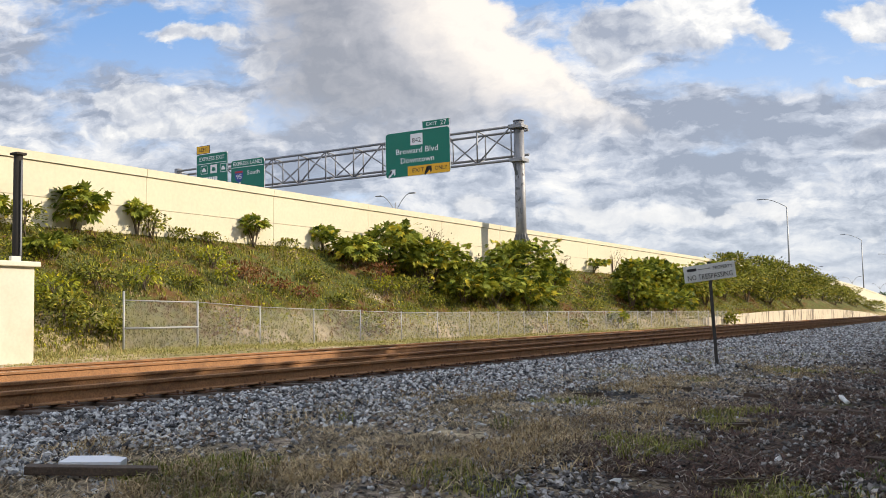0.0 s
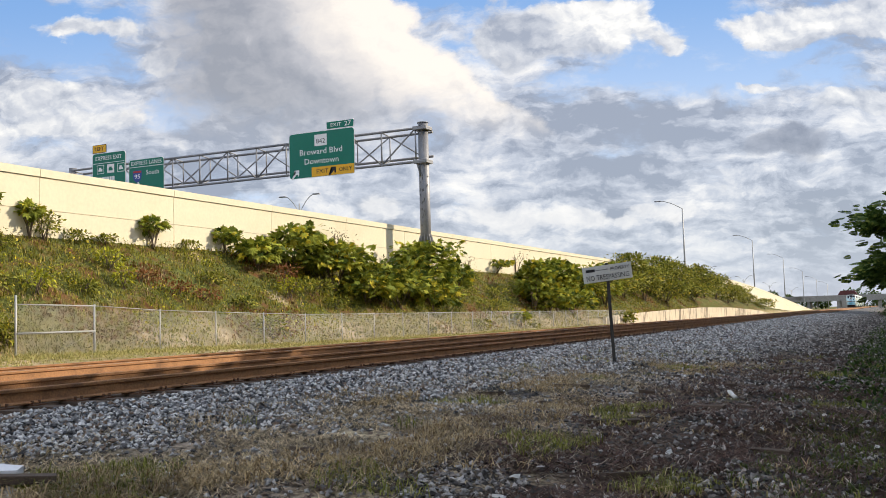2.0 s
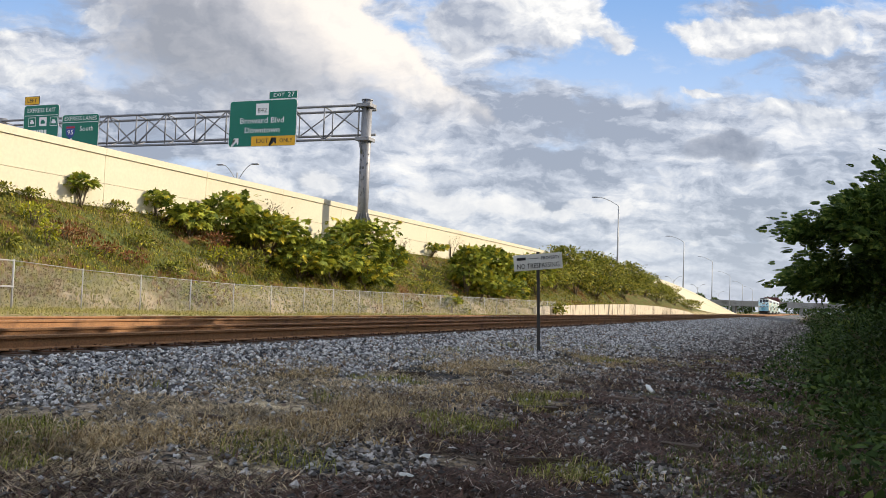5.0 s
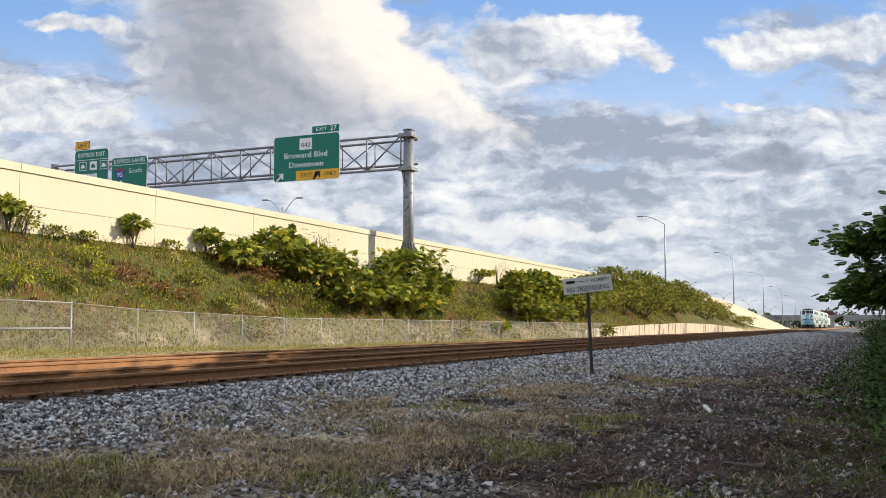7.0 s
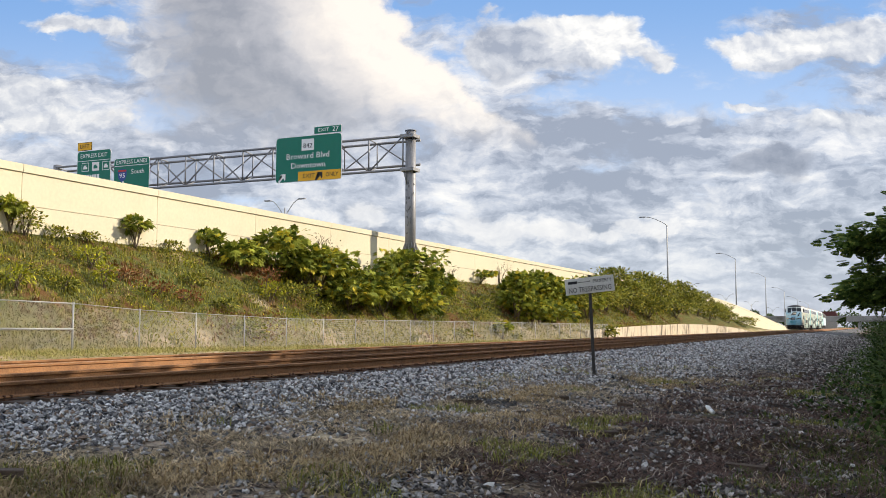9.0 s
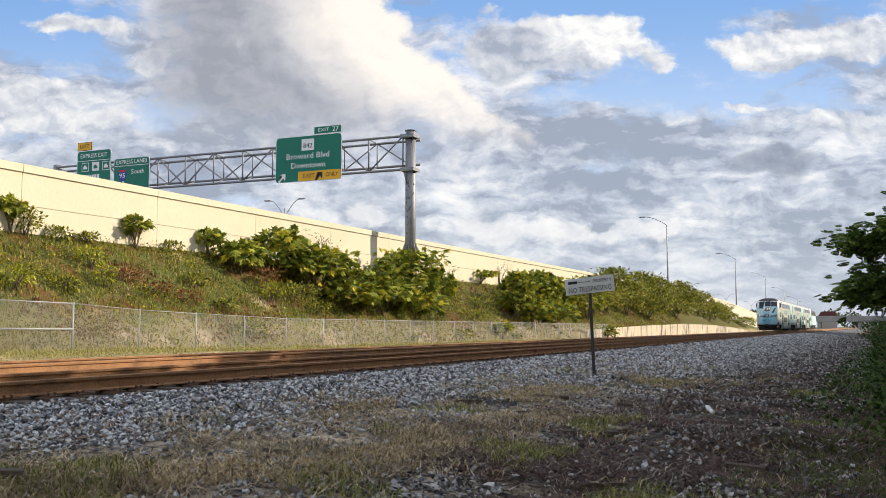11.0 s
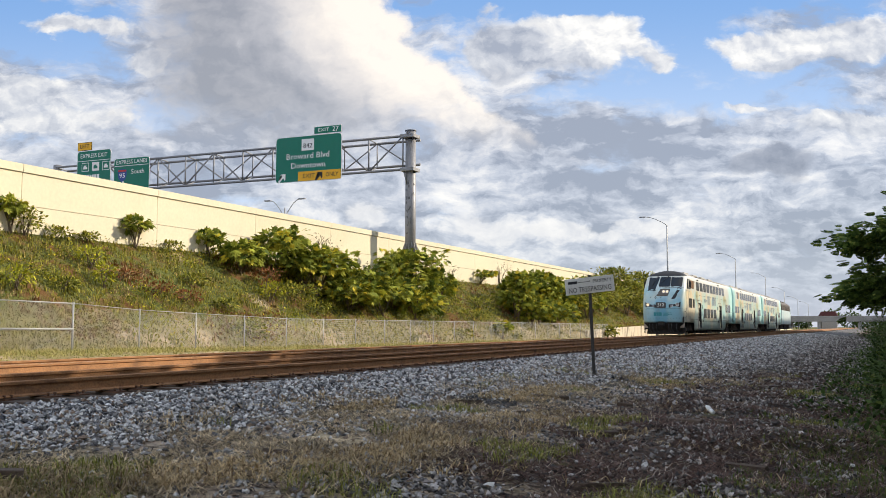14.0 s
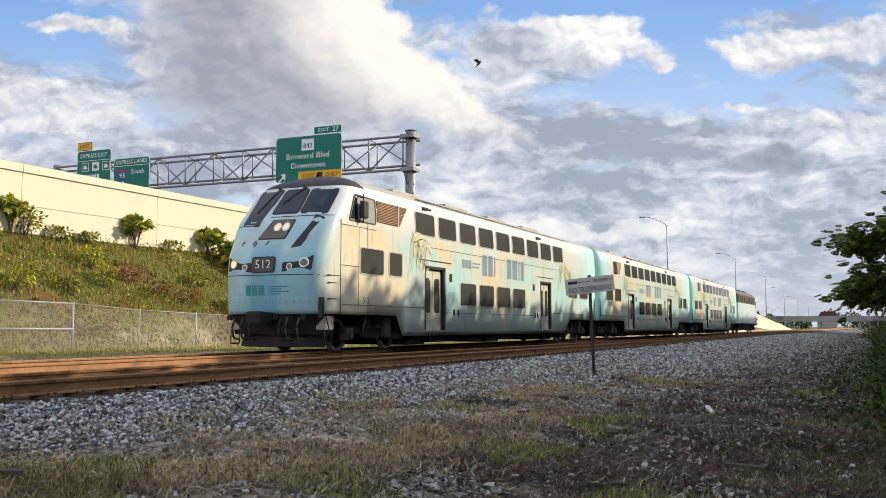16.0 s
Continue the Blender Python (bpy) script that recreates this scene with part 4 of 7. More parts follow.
    nb = part("number_box", bm, BLACK, nose)
    bm = bmesh.new()
    pane(bm, nose_surf, q, 0.02, 0.2)
    part("plate", bm, matte("number_box_dark", (0.06, 0.06, 0.06), 0.4), nb)
    lettering("512", 0.32, ON_FRONT(-0.11, 2.165, nose_y(0, 2.16) - 0.028), SWHITE, nb)
    lettering("512", 0.24, ON_SIDE(2.85, 1.31), LETTER, car)
    # dark panel by the windshield, seams, mark on the apron
    bm = bmesh.new()
    pane(bm, nose_surf, ((0.60, 2.58), (0.86, 2.62), (1.26, 3.36), (0.98, 3.46)), 0.01, 0.08)
    part("black_patch", bm, BLACK, nose)
    bm = bmesh.new()
    for z, x0, x1 in ((1.895, -1.42, 1.49), (3.40, -1.3, -0.6), (3.42, -0.35, 1.40)):
        xs = np.linspace(x0, x1, 24)
        for a, b in zip(xs, xs[1:]):
            dz = -0.2 if z == 3.40 else 0.0
            bm.faces.new([bm.verts.new(nose_surf(u, v + dz, 0.005)) for u, v in ((a, z), (b, z), (b, z + 0.02), (a, z + 0.02))])
    strip_on_side(bm, 1.52, 1.54, 0.95, 3.35, 1)
    strip_on_side(bm, 2.45, 2.465, 1.2, 3.2, 1)
    strip_on_side(bm, 1.54, 3.4, 3.22, 3.235, 1)
    strip_on_side(bm, 1.54, 2.45, 2.18, 2.195, 1)
    strip_on_side(bm, 0.9, 1.52, 1.9, 1.915, 1)
    part("seam", bm, GASKET, car)
    bm = bmesh.new()
    for i in range(13):
        x = -1.25 + i * 0.2
        bm.faces.new([bm.verts.new(nose_surf(x + a, 1.22 + b, 0.008)) for a, b in ((0, 0), (0.025, 0), (0.025, 0.025), (0, 0.025))])
    part("rivet", bm, BLACK, nose)
    for x0, x1, z0, z1 in ((-0.62, -0.46, 1.40, 1.66), (-0.43, -0.27, 1.40, 1.66), (-0.24, -0.06, 1.40, 1.66), (0.06, 0.62, 1.60, 1.63), (0.06, 0.42, 1.54, 1.57), (0.06, 0.66, 1.48, 1.51), (0.06, 0.4, 1.42, 1.45)):
        bm = bmesh.new()
        bm.faces.new([bm.verts.new(nose_surf(u, v, 0.006)) for u, v in ((x0, z0), (x1, z0), (x1, z1), (x0, z1))])
        part("painted_bar", bm, TEAL, nose, "teal painted bar")
    bm = bmesh.new()
    for x, z in ((-0.95, 2.72), (-0.6, 2.74), (-0.55, 2.68), (-0.2, 2.72)):
        bm.faces.new([bm.verts.new(nose_surf(x + a, z + b, 0.006)) for a, b in ((0, -0.05), (0.04, -0.05), (0.12, 0.06), (0.06, 0.06))])
    part("scuff", bm, BLACK, nose)
    # side cab window, mirror, louvre
    for sx in (1, -1):
        s = side_surf(sx)
        q = ((1.95, 3.38), (3.35, 3.40), (3.35, 4.04), (2.3, 4.06))
        bm = bmesh.new()
        frame_ring(bm, s, q, 0.05, 0.016, 0.14)
        cw = part("cab_window", bm, GASKET, car)
        bm = bmesh.new()
        pane(bm, s, q, 0.006, 0.14)
        part("glass", bm, glass_mat("pale_cab_glass", (0.42, 0.42, 0.38), 0.15), cw)
        bm = bmesh.new()
        pane(bm, s, ((2.0, 3.42), (2.4, 3.42), (2.4, 3.98), (2.3, 4.0)), 0.012, 0.1)
        part("quarter_light", bm, SHIELD, cw)
        bm = bmesh.new()
        box(bm, *sorted((sx * 1.56, sx * 1.70)), 2.38, 2.62, 3.46, 3.92, bevel=0.03)
        tube(bm, (sx * 1.44, 2.44, 4.05), (sx * 1.62, 2.48, 4.0), 0.018, seg=6)
        tube(bm, (sx * 1.44, 2.44, 3.34), (sx * 1.62, 2.48, 3.40), 0.018, seg=6)
        tube(bm, (sx * 1.62, 2.48, 3.34), (sx * 1.62, 2.48, 4.1), 0.018, seg=6)
        part("mirror", bm, BLACK, car)
        bm = bmesh.new()
        pane(bm, s, ((3.44, 3.46), (4.74, 3.44), (5.36, 4.04), (3.44, 4.05)), 0.004, 0.03)
        lv = part("louvre_panel", bm, matte("louvre_dark", (0.12, 0.065, 0.035), 0.7), car)
        for k in range(13):
            z = 3.475 + k * 0.044
            bm = bmesh.new()
            strip_on_side(bm, 3.47, 4.70, z, z + 0.024, sx, 0.02)
            strip_on_side(bm, 4.78, 4.80 + 0.5 * (k + 0.5) / 13, z, z + 0.024, sx, 0.02)
            part("slat", bm, LOUVRE, lv)
        bm = bmesh.new()
        strip_on_side(bm, 4.71, 4.77, 3.45, 4.05, sx, 0.024)
        part("mullion", bm, WINFRAME, lv)
        side_window(2.55, 3.82, 2.03, 2.7, sx, car)
        side_window(4.18, 4.94, 2.05, 2.68, sx, car)
        for z in (1.72, 1.32):
            bm = bmesh.new()
            tube(bm, (sx * 1.49, 0.98, z), (sx * 1.49, 1.38, z), 0.014, seg=6)
            for y in (0.98, 1.38):
                tube(bm, (sx * 1.49, y, z), (sx * 1.38, y, z), 0.02, seg=6)
            part("grab_rail", bm, GASKET, car)
    # pilot, coupler, hoses, steps under the nose
    bm = bmesh.new()
    xs = np.linspace(-1.42, 1.42, 15)
    for a, b in zip(xs, xs[1:]):
        pts = []
        for x in (a, b):
            y = 0.55 + 0.35 * abs(x) ** 2 / 2
            pts.append((x, y))
        v = [bm.verts.new((pts[0][0], pts[0][1] + 0.05, 1.0)), bm.verts.new((pts[1][0], pts[1][1] + 0.05, 1.0)), bm.verts.new((pts[1][0], pts[1][1] + 0.3, 0.45)), bm.verts.new((pts[0][0], pts[0][1] + 0.3, 0.45))]
        bm.faces.new(v)
    bmesh.ops.remove_doubles(bm, verts=bm.verts, dist=0.0005)
    bmesh.ops.solidify(bm, geom=bm.faces, thickness=0.04)
    part("pilot_beam", bm, UNDER, car)
    bm = bmesh.new()
    xs = np.linspace(-1.25, 1.25, 13)
    for a, b in zip(xs, xs[1:]):
        v = [bm.verts.new((x, 1.0 + 0.25 * x * x, z)) for x, z in ((a, 0.5), (b, 0.5))] + [bm.verts.new((x, 0.75 + 0.3 * x * x, 0.12)) for x in (b, a)]
        bm.faces.new(v)
    bmesh.ops.remove_doubles(bm, verts=bm.verts, dist=0.0005)
    bmesh.ops.solidify(bm, geom=bm.faces, thickness=0.03)
    part("snow_plough", bm, UNDER, car)
    bm = bmesh.new()
    box(bm, -0.14, 0.14, 0.1, 0.9, 0.72, 0.98, bevel=0.03)
    box(bm, -0.22, 0.2, -0.08, 0.2, 0.68, 1.0, bevel=0.06)
    part("coupler", bm, UNDER, car)
    for x in (-0.95, -0.7, -0.45, 0.42, 0.62, 0.95):
        bm = bmesh.new()
        pts = [Vector((x, 0.5, 0.85)), Vector((x + 0.02, 0.36, 0.6)), Vector((x + 0.06, 0.38, 0.35)), Vector((x + 0.16, 0.5, 0.3))]
        for a, b in zip(pts, pts[1:]):
            tube(bm, a, b, 0.028, seg=7)
        part("air_hose", bm, BLACK if x < 0.5 else GASKET, car)
    for x in (-1.15, 1.05, 0.25):
        bm = bmesh.new()
        tube(bm, (x, 0.52, 0.86), (x, 0.62, 0.86), 0.07, seg=12)
        part("hose_fitting", bm, UNDER, car)
    for sx in (1, -1):
        bm = bmesh.new()
        box(bm, *sorted((sx * 1.15, sx * 1.42)), 0.95, 1.35, 0.55, 0.9, bevel=0.02)
        part("step_box", bm, matte("pale_box", (0.50, 0.42, 0.36), 0.7, var=0.2), car)
        bm = bmesh.new()
        for y in (0.95, 1.3):
            tube(bm, (sx * 1.4, y, 0.55), (sx * 1.4, y, 0.2), 0.015, seg=6)
        tube(bm, (sx * 1.4, 0.95, 0.2), (sx * 1.4, 1.3, 0.2), 0.02, seg=6)
        part("stirrup_step", bm, BLACK, car)
        if sx < 0:
            continue
        bm = bmesh.new()
        box(bm, *sorted((sx * 1.36, sx * 1.47)), 0.70, 0.82, 0.85, 1.35, bevel=0.02)
        part("corner_post", bm, BLACK, car)
    return car


def build_coach():
    car = thing("coach", pose(0, 0, 0), "double-deck pastel-painted passenger coach with two doors a side", "train car", "cars of the train")
    common_car(car, 25.9, False)
    for sx in (1, -1):
        for y in (1.85, 3.6):
            side_window(y, y + 1.3, 1.98, 2.6, sx, car)
        side_window(3.4, 4.2, 3.37, 4.02, sx, car)
        bm = bmesh.new()
        pane(bm, side_surf(sx), ((4.26, 3.38), (4.7, 3.38), (5.2, 4.03), (4.26, 4.03)), 0.006, 0.08)
        part("louvre_panel", bm, LOUVRE, car)
    return car


def build_locomotive():
    lo = thing("locomotive", pose(0, 0, 0), "diesel locomotive with dark louvred hood and pale blue-white side", "locomotive", "cars of the train")
    L = 19.2
    PALE = matte("loco_pale", (0.62, 0.72, 0.74), 0.5, var=0.1, scale=0.8, tint=(0.40, 0.62, 0.66))
    DARK = matte("loco_dark", (0.07, 0.06, 0.055), 0.6, var=0.3, scale=2, tint=(0.14, 0.09, 0.06))
    bm = bmesh.new()
    sweep(bm, [(-1.5, 1.0), (1.5, 1.0), (1.5, 3.05), (-1.5, 3.05)], 1.0, L - 3.2)
    part("body", bm, PALE, lo)
    bm = bmesh.new()
    sweep(bm, [(-1.5, 3.05), (1.5, 3.05), (1.46, 3.9), (1.05, 4.3), (-1.05, 4.3), (-1.46, 3.9)], 1.0, L - 3.2)
    part("hood", bm, DARK, lo)
    bm = bmesh.new()
    sweep(bm, [(-1.45, 1.0), (1.45, 1.0), (1.45, 3.7), (1.0, 4.1), (-1.0, 4.1), (-1.45, 3.7)], L - 3.2, L - 1.6)
    box(bm, -1.2, 1.2, L - 1.6, L - 0.4, 1.0, 2.6, bevel=0.15)
    part("cab", bm, PALE, lo)
    bm = bmesh.new()
    for sx in (1, -1):
        box(bm, *sorted((sx * 1.44, sx * 1.462)), L - 2.9, L - 1.9, 2.7, 3.5, bevel=0.005)
    part("cab_window", bm, SHIELD, lo)
    for i in range(9):
        bm = bmesh.new()
        y = 1.6 + i * 1.5
        for sx in (1, -1):
            box(bm, *sorted((sx * 1.45, sx * 1.53)), y, y + 1.1, 3.15, 3.75, bevel=0.02)
        part("louvre", bm, DARK, lo)
    for y in (3.0, 7.5, 11.0):
        bm = bmesh.new()
        box(bm, -0.9, 0.9, y, y + 2.4, 4.25, 4.5, bevel=0.08)
        part("roof_fan_housing", bm, DARK, lo)
    bm = bmesh.new()
    box(bm, -1.3, 1.3, 6.5, 12.5, 0.3, 1.0, bevel=0.15)
    part("fuel_tank", bm, UNDER, lo)
    bm = bmesh.new()
    box(bm, -1.4, 1.4, 0.6, L - 0.4, 0.85, 1.02)
    part("frame", bm, UNDER, lo)
    truck(3.7, lo)
    truck(L - 3.6, lo)
    return lo


CARS = [build_cab_car(), build_coach()]
CARS.append(copy_thing(CARS[1], pose(0, 51.8, 0)))
CARS.append(build_locomotive())
OFFSETS = [0.0, 25.9, 51.8, 77.7]
SPEED, ARRIVE = 24.3, 19.3          # metres a second; the front's place at the end

# ---- sign gantry ----
GX, GY = -14.02, 56.25


def build_gantry():
    g = thing("sign_gantry", pose(0, 0, 0), "grey galvanised steel gantry, one tall post carrying a long lattice truss", "gantry")
    bm = bmesh.new()
    tube(bm, (GX, GY, 2.6), (GX, GY, 13.6), 0.36, 0.34, 24)
    part("post", bm, GALV, g)
    bm = bmesh.new()
    tube(bm, (GX, GY, 13.6), (GX, GY, 13.66), 0.38, 0.38, 24)
    part("post_cap", bm, GALV, g)
    bm = bmesh.new()
    for i in range(14):
        a = 2 * math.pi * i / 14
        c, s = math.cos(a), math.sin(a)
        t = Vector((-s, c, 0)) * 0.018
        v = [Vector((GX + c * r, GY + s * r, z)) for r, z in ((0.34, 6.15), (0.37, 6.15), (0.60, 5.45), (0.34, 5.45))]
        p, q = [bm.verts.new(x + t) for x in v], [bm.verts.new(x - t) for x in v]
        bm.faces.new(p), bm.faces.new(q[::-1])
        for k in range(4):
            bm.faces.new((p[k], q[k], q[(k + 1) % 4], p[(k + 1) % 4]))
    tube(bm, (GX, GY, 5.38), (GX, GY, 5.45), 0.66, 0.66, 24)
    part("base_flange", bm, GALV, g)
    bm = bmesh.new()
    tube(bm, (GX, GY, 1.0), (GX, GY, 5.38), 0.72, 0.72, 24)
    part("pedestal", bm, OLDCON, g)
    yf, yr = GY - 0.45, GY + 0.75
    chords = {"top": (yf, 13.22), "bottom": (yf, 10.98), "rear": (yr, 11.45), "rear_top": (yr, 13.1)}
    x1 = -45.2
    for y, z in chords.values():
        bm = bmesh.new()
        tube(bm, (GX + 0.35, y, z), (x1 if z > 12 else x1 + 0.6, y, z), 0.085, seg=10)
        part("chord", bm, GALV, g)
    n = 12
    xs = [GX - 0.35 - (GX - 0.35 - x1) * i / n for i in range(n + 1)]
    for i, x in enumerate(xs):
        bm = bmesh.new()
        tube(bm, (x, yf, 10.98), (x, yf, 13.22), 0.055, seg=8)
        part("vertical", bm, GALV, g)
        bm = bmesh.new()
        tube(bm, (x, yr, 11.45), (x, yr, 13.1), 0.045, seg=8)
        tube(bm, (x, yf, 10.98), (x, yr, 11.45), 0.045, seg=8)
        tube(bm, (x, yf, 13.22), (x, yr, 13.1), 0.045, seg=8)
        part("tie_bar", bm, GALV, g)
        if i < n:
            xn = xs[i + 1]
            a, b = ((x, yf, 13.22), (xn, yf, 10.98)) if i % 2 == 0 else ((x, yf, 10.98), (xn, yf, 13.22))
            bm = bmesh.new()
            tube(bm, a, b, 0.055, seg=8)
            part("diagonal", bm, GALV, g)
            a, b = ((x, yr, 13.1), (xn, yr, 11.45)) if i % 2 else ((x, yr, 11.45), (xn, yr, 13.1))
            bm = bmesh.new()
            tube(bm, a, b, 0.045, seg=8)
            part("diagonal", bm, GALV, g)
    for z in (13.22, 10.98):
        bm = bmesh.new()
        box(bm, GX - 0.5, GX + 0.5, yf - 0.14, GY + 0.4, z - 0.12, z + 0.12, bevel=0.02)
        part("saddle", bm, GALV, g)
    bm = bmesh.new()
    tube(bm, (GX - 0.3, yf, 11.0), (GX - 0.1, GY - 0.3, 10.0), 0.06, seg=8)
    tube(bm, (GX - 0.2, yf, 13.2), (GX - 0.05, GY - 0.3, 13.6), 0.06, seg=8)
    part("knee_brace", bm, GALV, g)
    bm = bmesh.new()
    tube(bm, (x1 - 0.35, GY, 3), (x1 - 0.35, GY, 13.5), 0.34, 0.32, 20)
    part("post", bm, GALV, g)
    # dark weathered marks on the post
    rr = random.Random(3)
    bm = bmesh.new()
    for i in range(14):
        z, a = rr.uniform(6.6, 10.4), rr.uniform(-2.0, -0.6)
        for k in range(3):
            zz, aa = z + rr.uniform(-0.12, 0.12), a + rr.uniform(-0.2, 0.2)
            h, wd = rr.uniform(0.05, 0.16), rr.uniform(0.08, 0.2)
            vs = [bm.verts.new((GX + 0.365 * math.cos(t), GY + 0.365 * math.sin(t), q)) for t, q in ((aa, zz), (aa + wd, zz), (aa + wd, zz + h), (aa, zz + h))]
            bm.faces.new(vs)
    part("stain", bm, matte("dark_stain", (0.10, 0.10, 0.10), 0.8), g)


build_gantry()
ON_SIGN = lambda x, z, y: Matrix.Translation((x, y, z)) @ pose(0, 0, 0, 90, 0, 0)


def sign_board(name, x0, x1, z0, z1, y, label, face=None, border=0.07, m=None, group="signs of the gantry"):
    s = thing(name, pose(0, 0, 0), label, "road sign", group)
    sf = lambda a, b, off: Vector((a, y - off, b))
    q = ((x0, z0), (x1, z0), (x1, z1), (x0, z1))
    r = 0.08
    bm = bmesh.new()
    pane(bm, sf, q, 0.0, r)
    part("panel", bm, SBACK, s)
    for k in range(max(1, int((x1 - x0) / 1.6))):
        xb = x0 + (x1 - x0) * (k + 0.5) / max(1, int((x1 - x0) / 1.6))
        bm = bmesh.new()
        box(bm, xb - 0.05, xb + 0.05, y + 0.005, y + 0.28, min(z0, 13.0) + 0.1, z1 - 0.08)
        part("bracket", bm, GALV, s)
    bm = bmesh.new()
    pane(bm, sf, q, 0.012, r)
    part("border", bm, SWHITE if face is not SYEL else SBLACK, s)
    i = 0.035
    bm = bmesh.new()
    pane(bm, sf, ((x0 + i, z0 + i), (x1 - i, z0 + i), (x1 - i, z1 - i), (x0 + i, z1 - i)), 0.018, r)
    part("face", bm, face or SGREEN, s)
    return s


def bar(parent, x0, x1, z0, z1, y, mt, name="bar", label=""):
    bm = bmesh.new()
    box(bm, x0, x1, y - 0.004, y, z0, z1)
    return part(name, bm, mt, parent, label)


def arrow(parent, x, z, size, ang, y, mt):
    """A plain arrow with a shaft and a barbed head."""
    pts = [(-0.75, -0.11), (0.02, -0.11), (-0.12, -0.42), (0.10, -0.42), (0.5, 0.0), (0.10, 0.42), (-0.12, 0.42), (0.02, 0.11), (-0.75, 0.11)]
    c, s = math.cos(ang), math.sin(ang)
    bm = bmesh.new()
    f = bm.faces.new([bm.verts.new((x + size * (a * c - b * s), y - 0.006, z + size * (a * s + b * c))) for a, b in pts])
    bmesh.ops.triangulate(bm, faces=[f])
    part("arrow", bm, mt, parent)


def spread(text, width, cap, m, mt, parent):
    """Lettering fitted to a width and a cap height."""
    ob = lettering(text, cap / 0.73, m, mt, parent)
    xs = [v.co.x for v in ob.data.vertices]
    k = width / (max(xs) - min(xs))
    mid = (max(xs) + min(xs)) / 2
    for v in ob.data.vertices:
        v.co.x = (v.co.x - mid) * k
    return ob


def build_signs():
    y = GY - 0.75
    s = sign_board("road_sign", -24.18, -18.86, 10.60, 13.80, y, "large green overhead exit sign for a boulevard downtown")
    t = y - 0.022
    bar(s, -22.33, -18.92, 10.64, 11.30, t, SYEL, "exit_panel", "yellow exit only panel")
    spread("EXIT", 0.95, 0.30, ON_SIGN(-21.45, 10.97, t - 0.006), SBLACK, s)
    arrow(s, -20.58, 10.97, 0.62, radians(45), t - 0.004, SBLACK)
    spread("ONLY", 1.0, 0.30, ON_SIGN(-19.6, 10.97, t - 0.006), SBLACK, s)
    spread("Broward Blvd", 3.45, 0.42, ON_SIGN(-21.56, 12.38, t), SWHITE, s)
    spread("Downtown", 2.75, 0.42, ON_SIGN(-21.52, 11.72, t), SWHITE, s)
    bar(s, -22.06, -21.06, 12.76, 13.56, t, SWHITE, "route_shield", "white state route shield")
    spread("842", 0.72, 0.34, ON_SIGN(-21.56, 13.08, t - 0.006), SBLACK, s)
    arrow(s, -23.58, 10.98, 0.62, radians(45), t, SWHITE)
    tb = sign_board("road_sign", -21.08, -18.88, 13.82, 14.36, y, "small green exit number tab on top of a sign")
    spread("EXIT", 0.85, 0.24, ON_SIGN(-20.3, 14.09, t), SWHITE, tb)
    spread("27", 0.5, 0.34, ON_SIGN(-19.36, 14.09, t), SWHITE, tb)
    s2 = sign_board("road_sign", -38.95, -35.48, 9.9, 13.40, y, "green overhead express lanes sign, partly behind the wall")
    bar(s2, -38.85, -35.58, 12.78, 12.82, t, SWHITE)
    spread("EXPRESS LANES", 3.0, 0.32, ON_SIGN(-37.2, 13.08, t), SWHITE, s2)
    spread("South", 1.25, 0.36, ON_SIGN(-36.6, 12.3, t), SWHITE, s2)
    bm = bmesh.new()
    pts = [(-0.42, 0.38), (0, 0.45), (0.42, 0.38), (0.42, 0.0), (0.3, -0.3), (0, -0.5), (-0.3, -0.3), (-0.42, 0.0)]
    f = bm.faces.new([bm.verts.new((-38.1 + a * 1.05, t - 0.003, 12.1 + b * 1.05)) for a, b in pts])
    bmesh.ops.triangulate(bm, faces=[f])
    part("route_shield", bm, matte("shield_blue", (0.03, 0.07, 0.28), 0.5), s2, "blue interstate route shield")
    bar(s2, -38.5, -37.7, 12.36, 12.5, t - 0.005, matte("shield_red", (0.45, 0.03, 0.03), 0.5), "shield_band")
    spread("95", 0.55, 0.36, ON_SIGN(-38.1, 12.05, t - 0.008), SWHITE, s2)
    arrow(s2, -38.0, 11.1, 0.7, radians(-90), t, SWHITE)
    s3 = sign_board("road_sign", -42.70, -39.28, 9.9, 14.25, y, "green overhead express exit sign with white symbols")
    bar(s3, -42.6, -39.38, 13.42, 13.46, t, SWHITE)
    spread("EXPRESS EXIT", 2.7, 0.34, ON_SIGN(-41.0, 13.82, t), SWHITE, s3)
    for k in range(3):
        x = -42.2 + k * 1.05
        bar(s3, x, x + 0.72, 12.62, 13.30, t, SWHITE, "symbol_frame")
        bar(s3, x + 0.04, x + 0.68, 12.66, 13.26, t - 0.005, SGREEN if k != 1 else SWHITE, "symbol_field")
        bar(s3, x + 0.16, x + 0.56, 12.80, 12.98, t - 0.010, SWHITE if k != 1 else SGREEN, "symbol")
        bar(s3, x + 0.22, x + 0.46, 12.98, 13.10, t - 0.010, SWHITE if k != 1 else SGREEN, "symbol")
    for x0, x1 in ((-42.05, -41.75), (-41.7, -41.4), (-41.35, -41.2), (-41.15, -40.95), (-40.9, -40.7), (-40.65, -40.4)):
        bar(s3, x0, x1, 12.02, 12.34, t, SWHITE, "painted_bar")
    for x0, x1 in ((-41.4, -41.2), (-40.2, -40.1), (-40.0, -39.92)):
        bar(s3, x0, x1, 11.3, 11.6, t, SWHITE, "painted_bar")
    lt = sign_board("road_sign", -42.68, -41.25, 14.28, 14.93, y, "small yellow tab on top of a green sign", SYEL)
    spread("LEFT", 0.9, 0.30, ON_SIGN(-41.96, 14.6, t), SBLACK, lt)


build_signs()


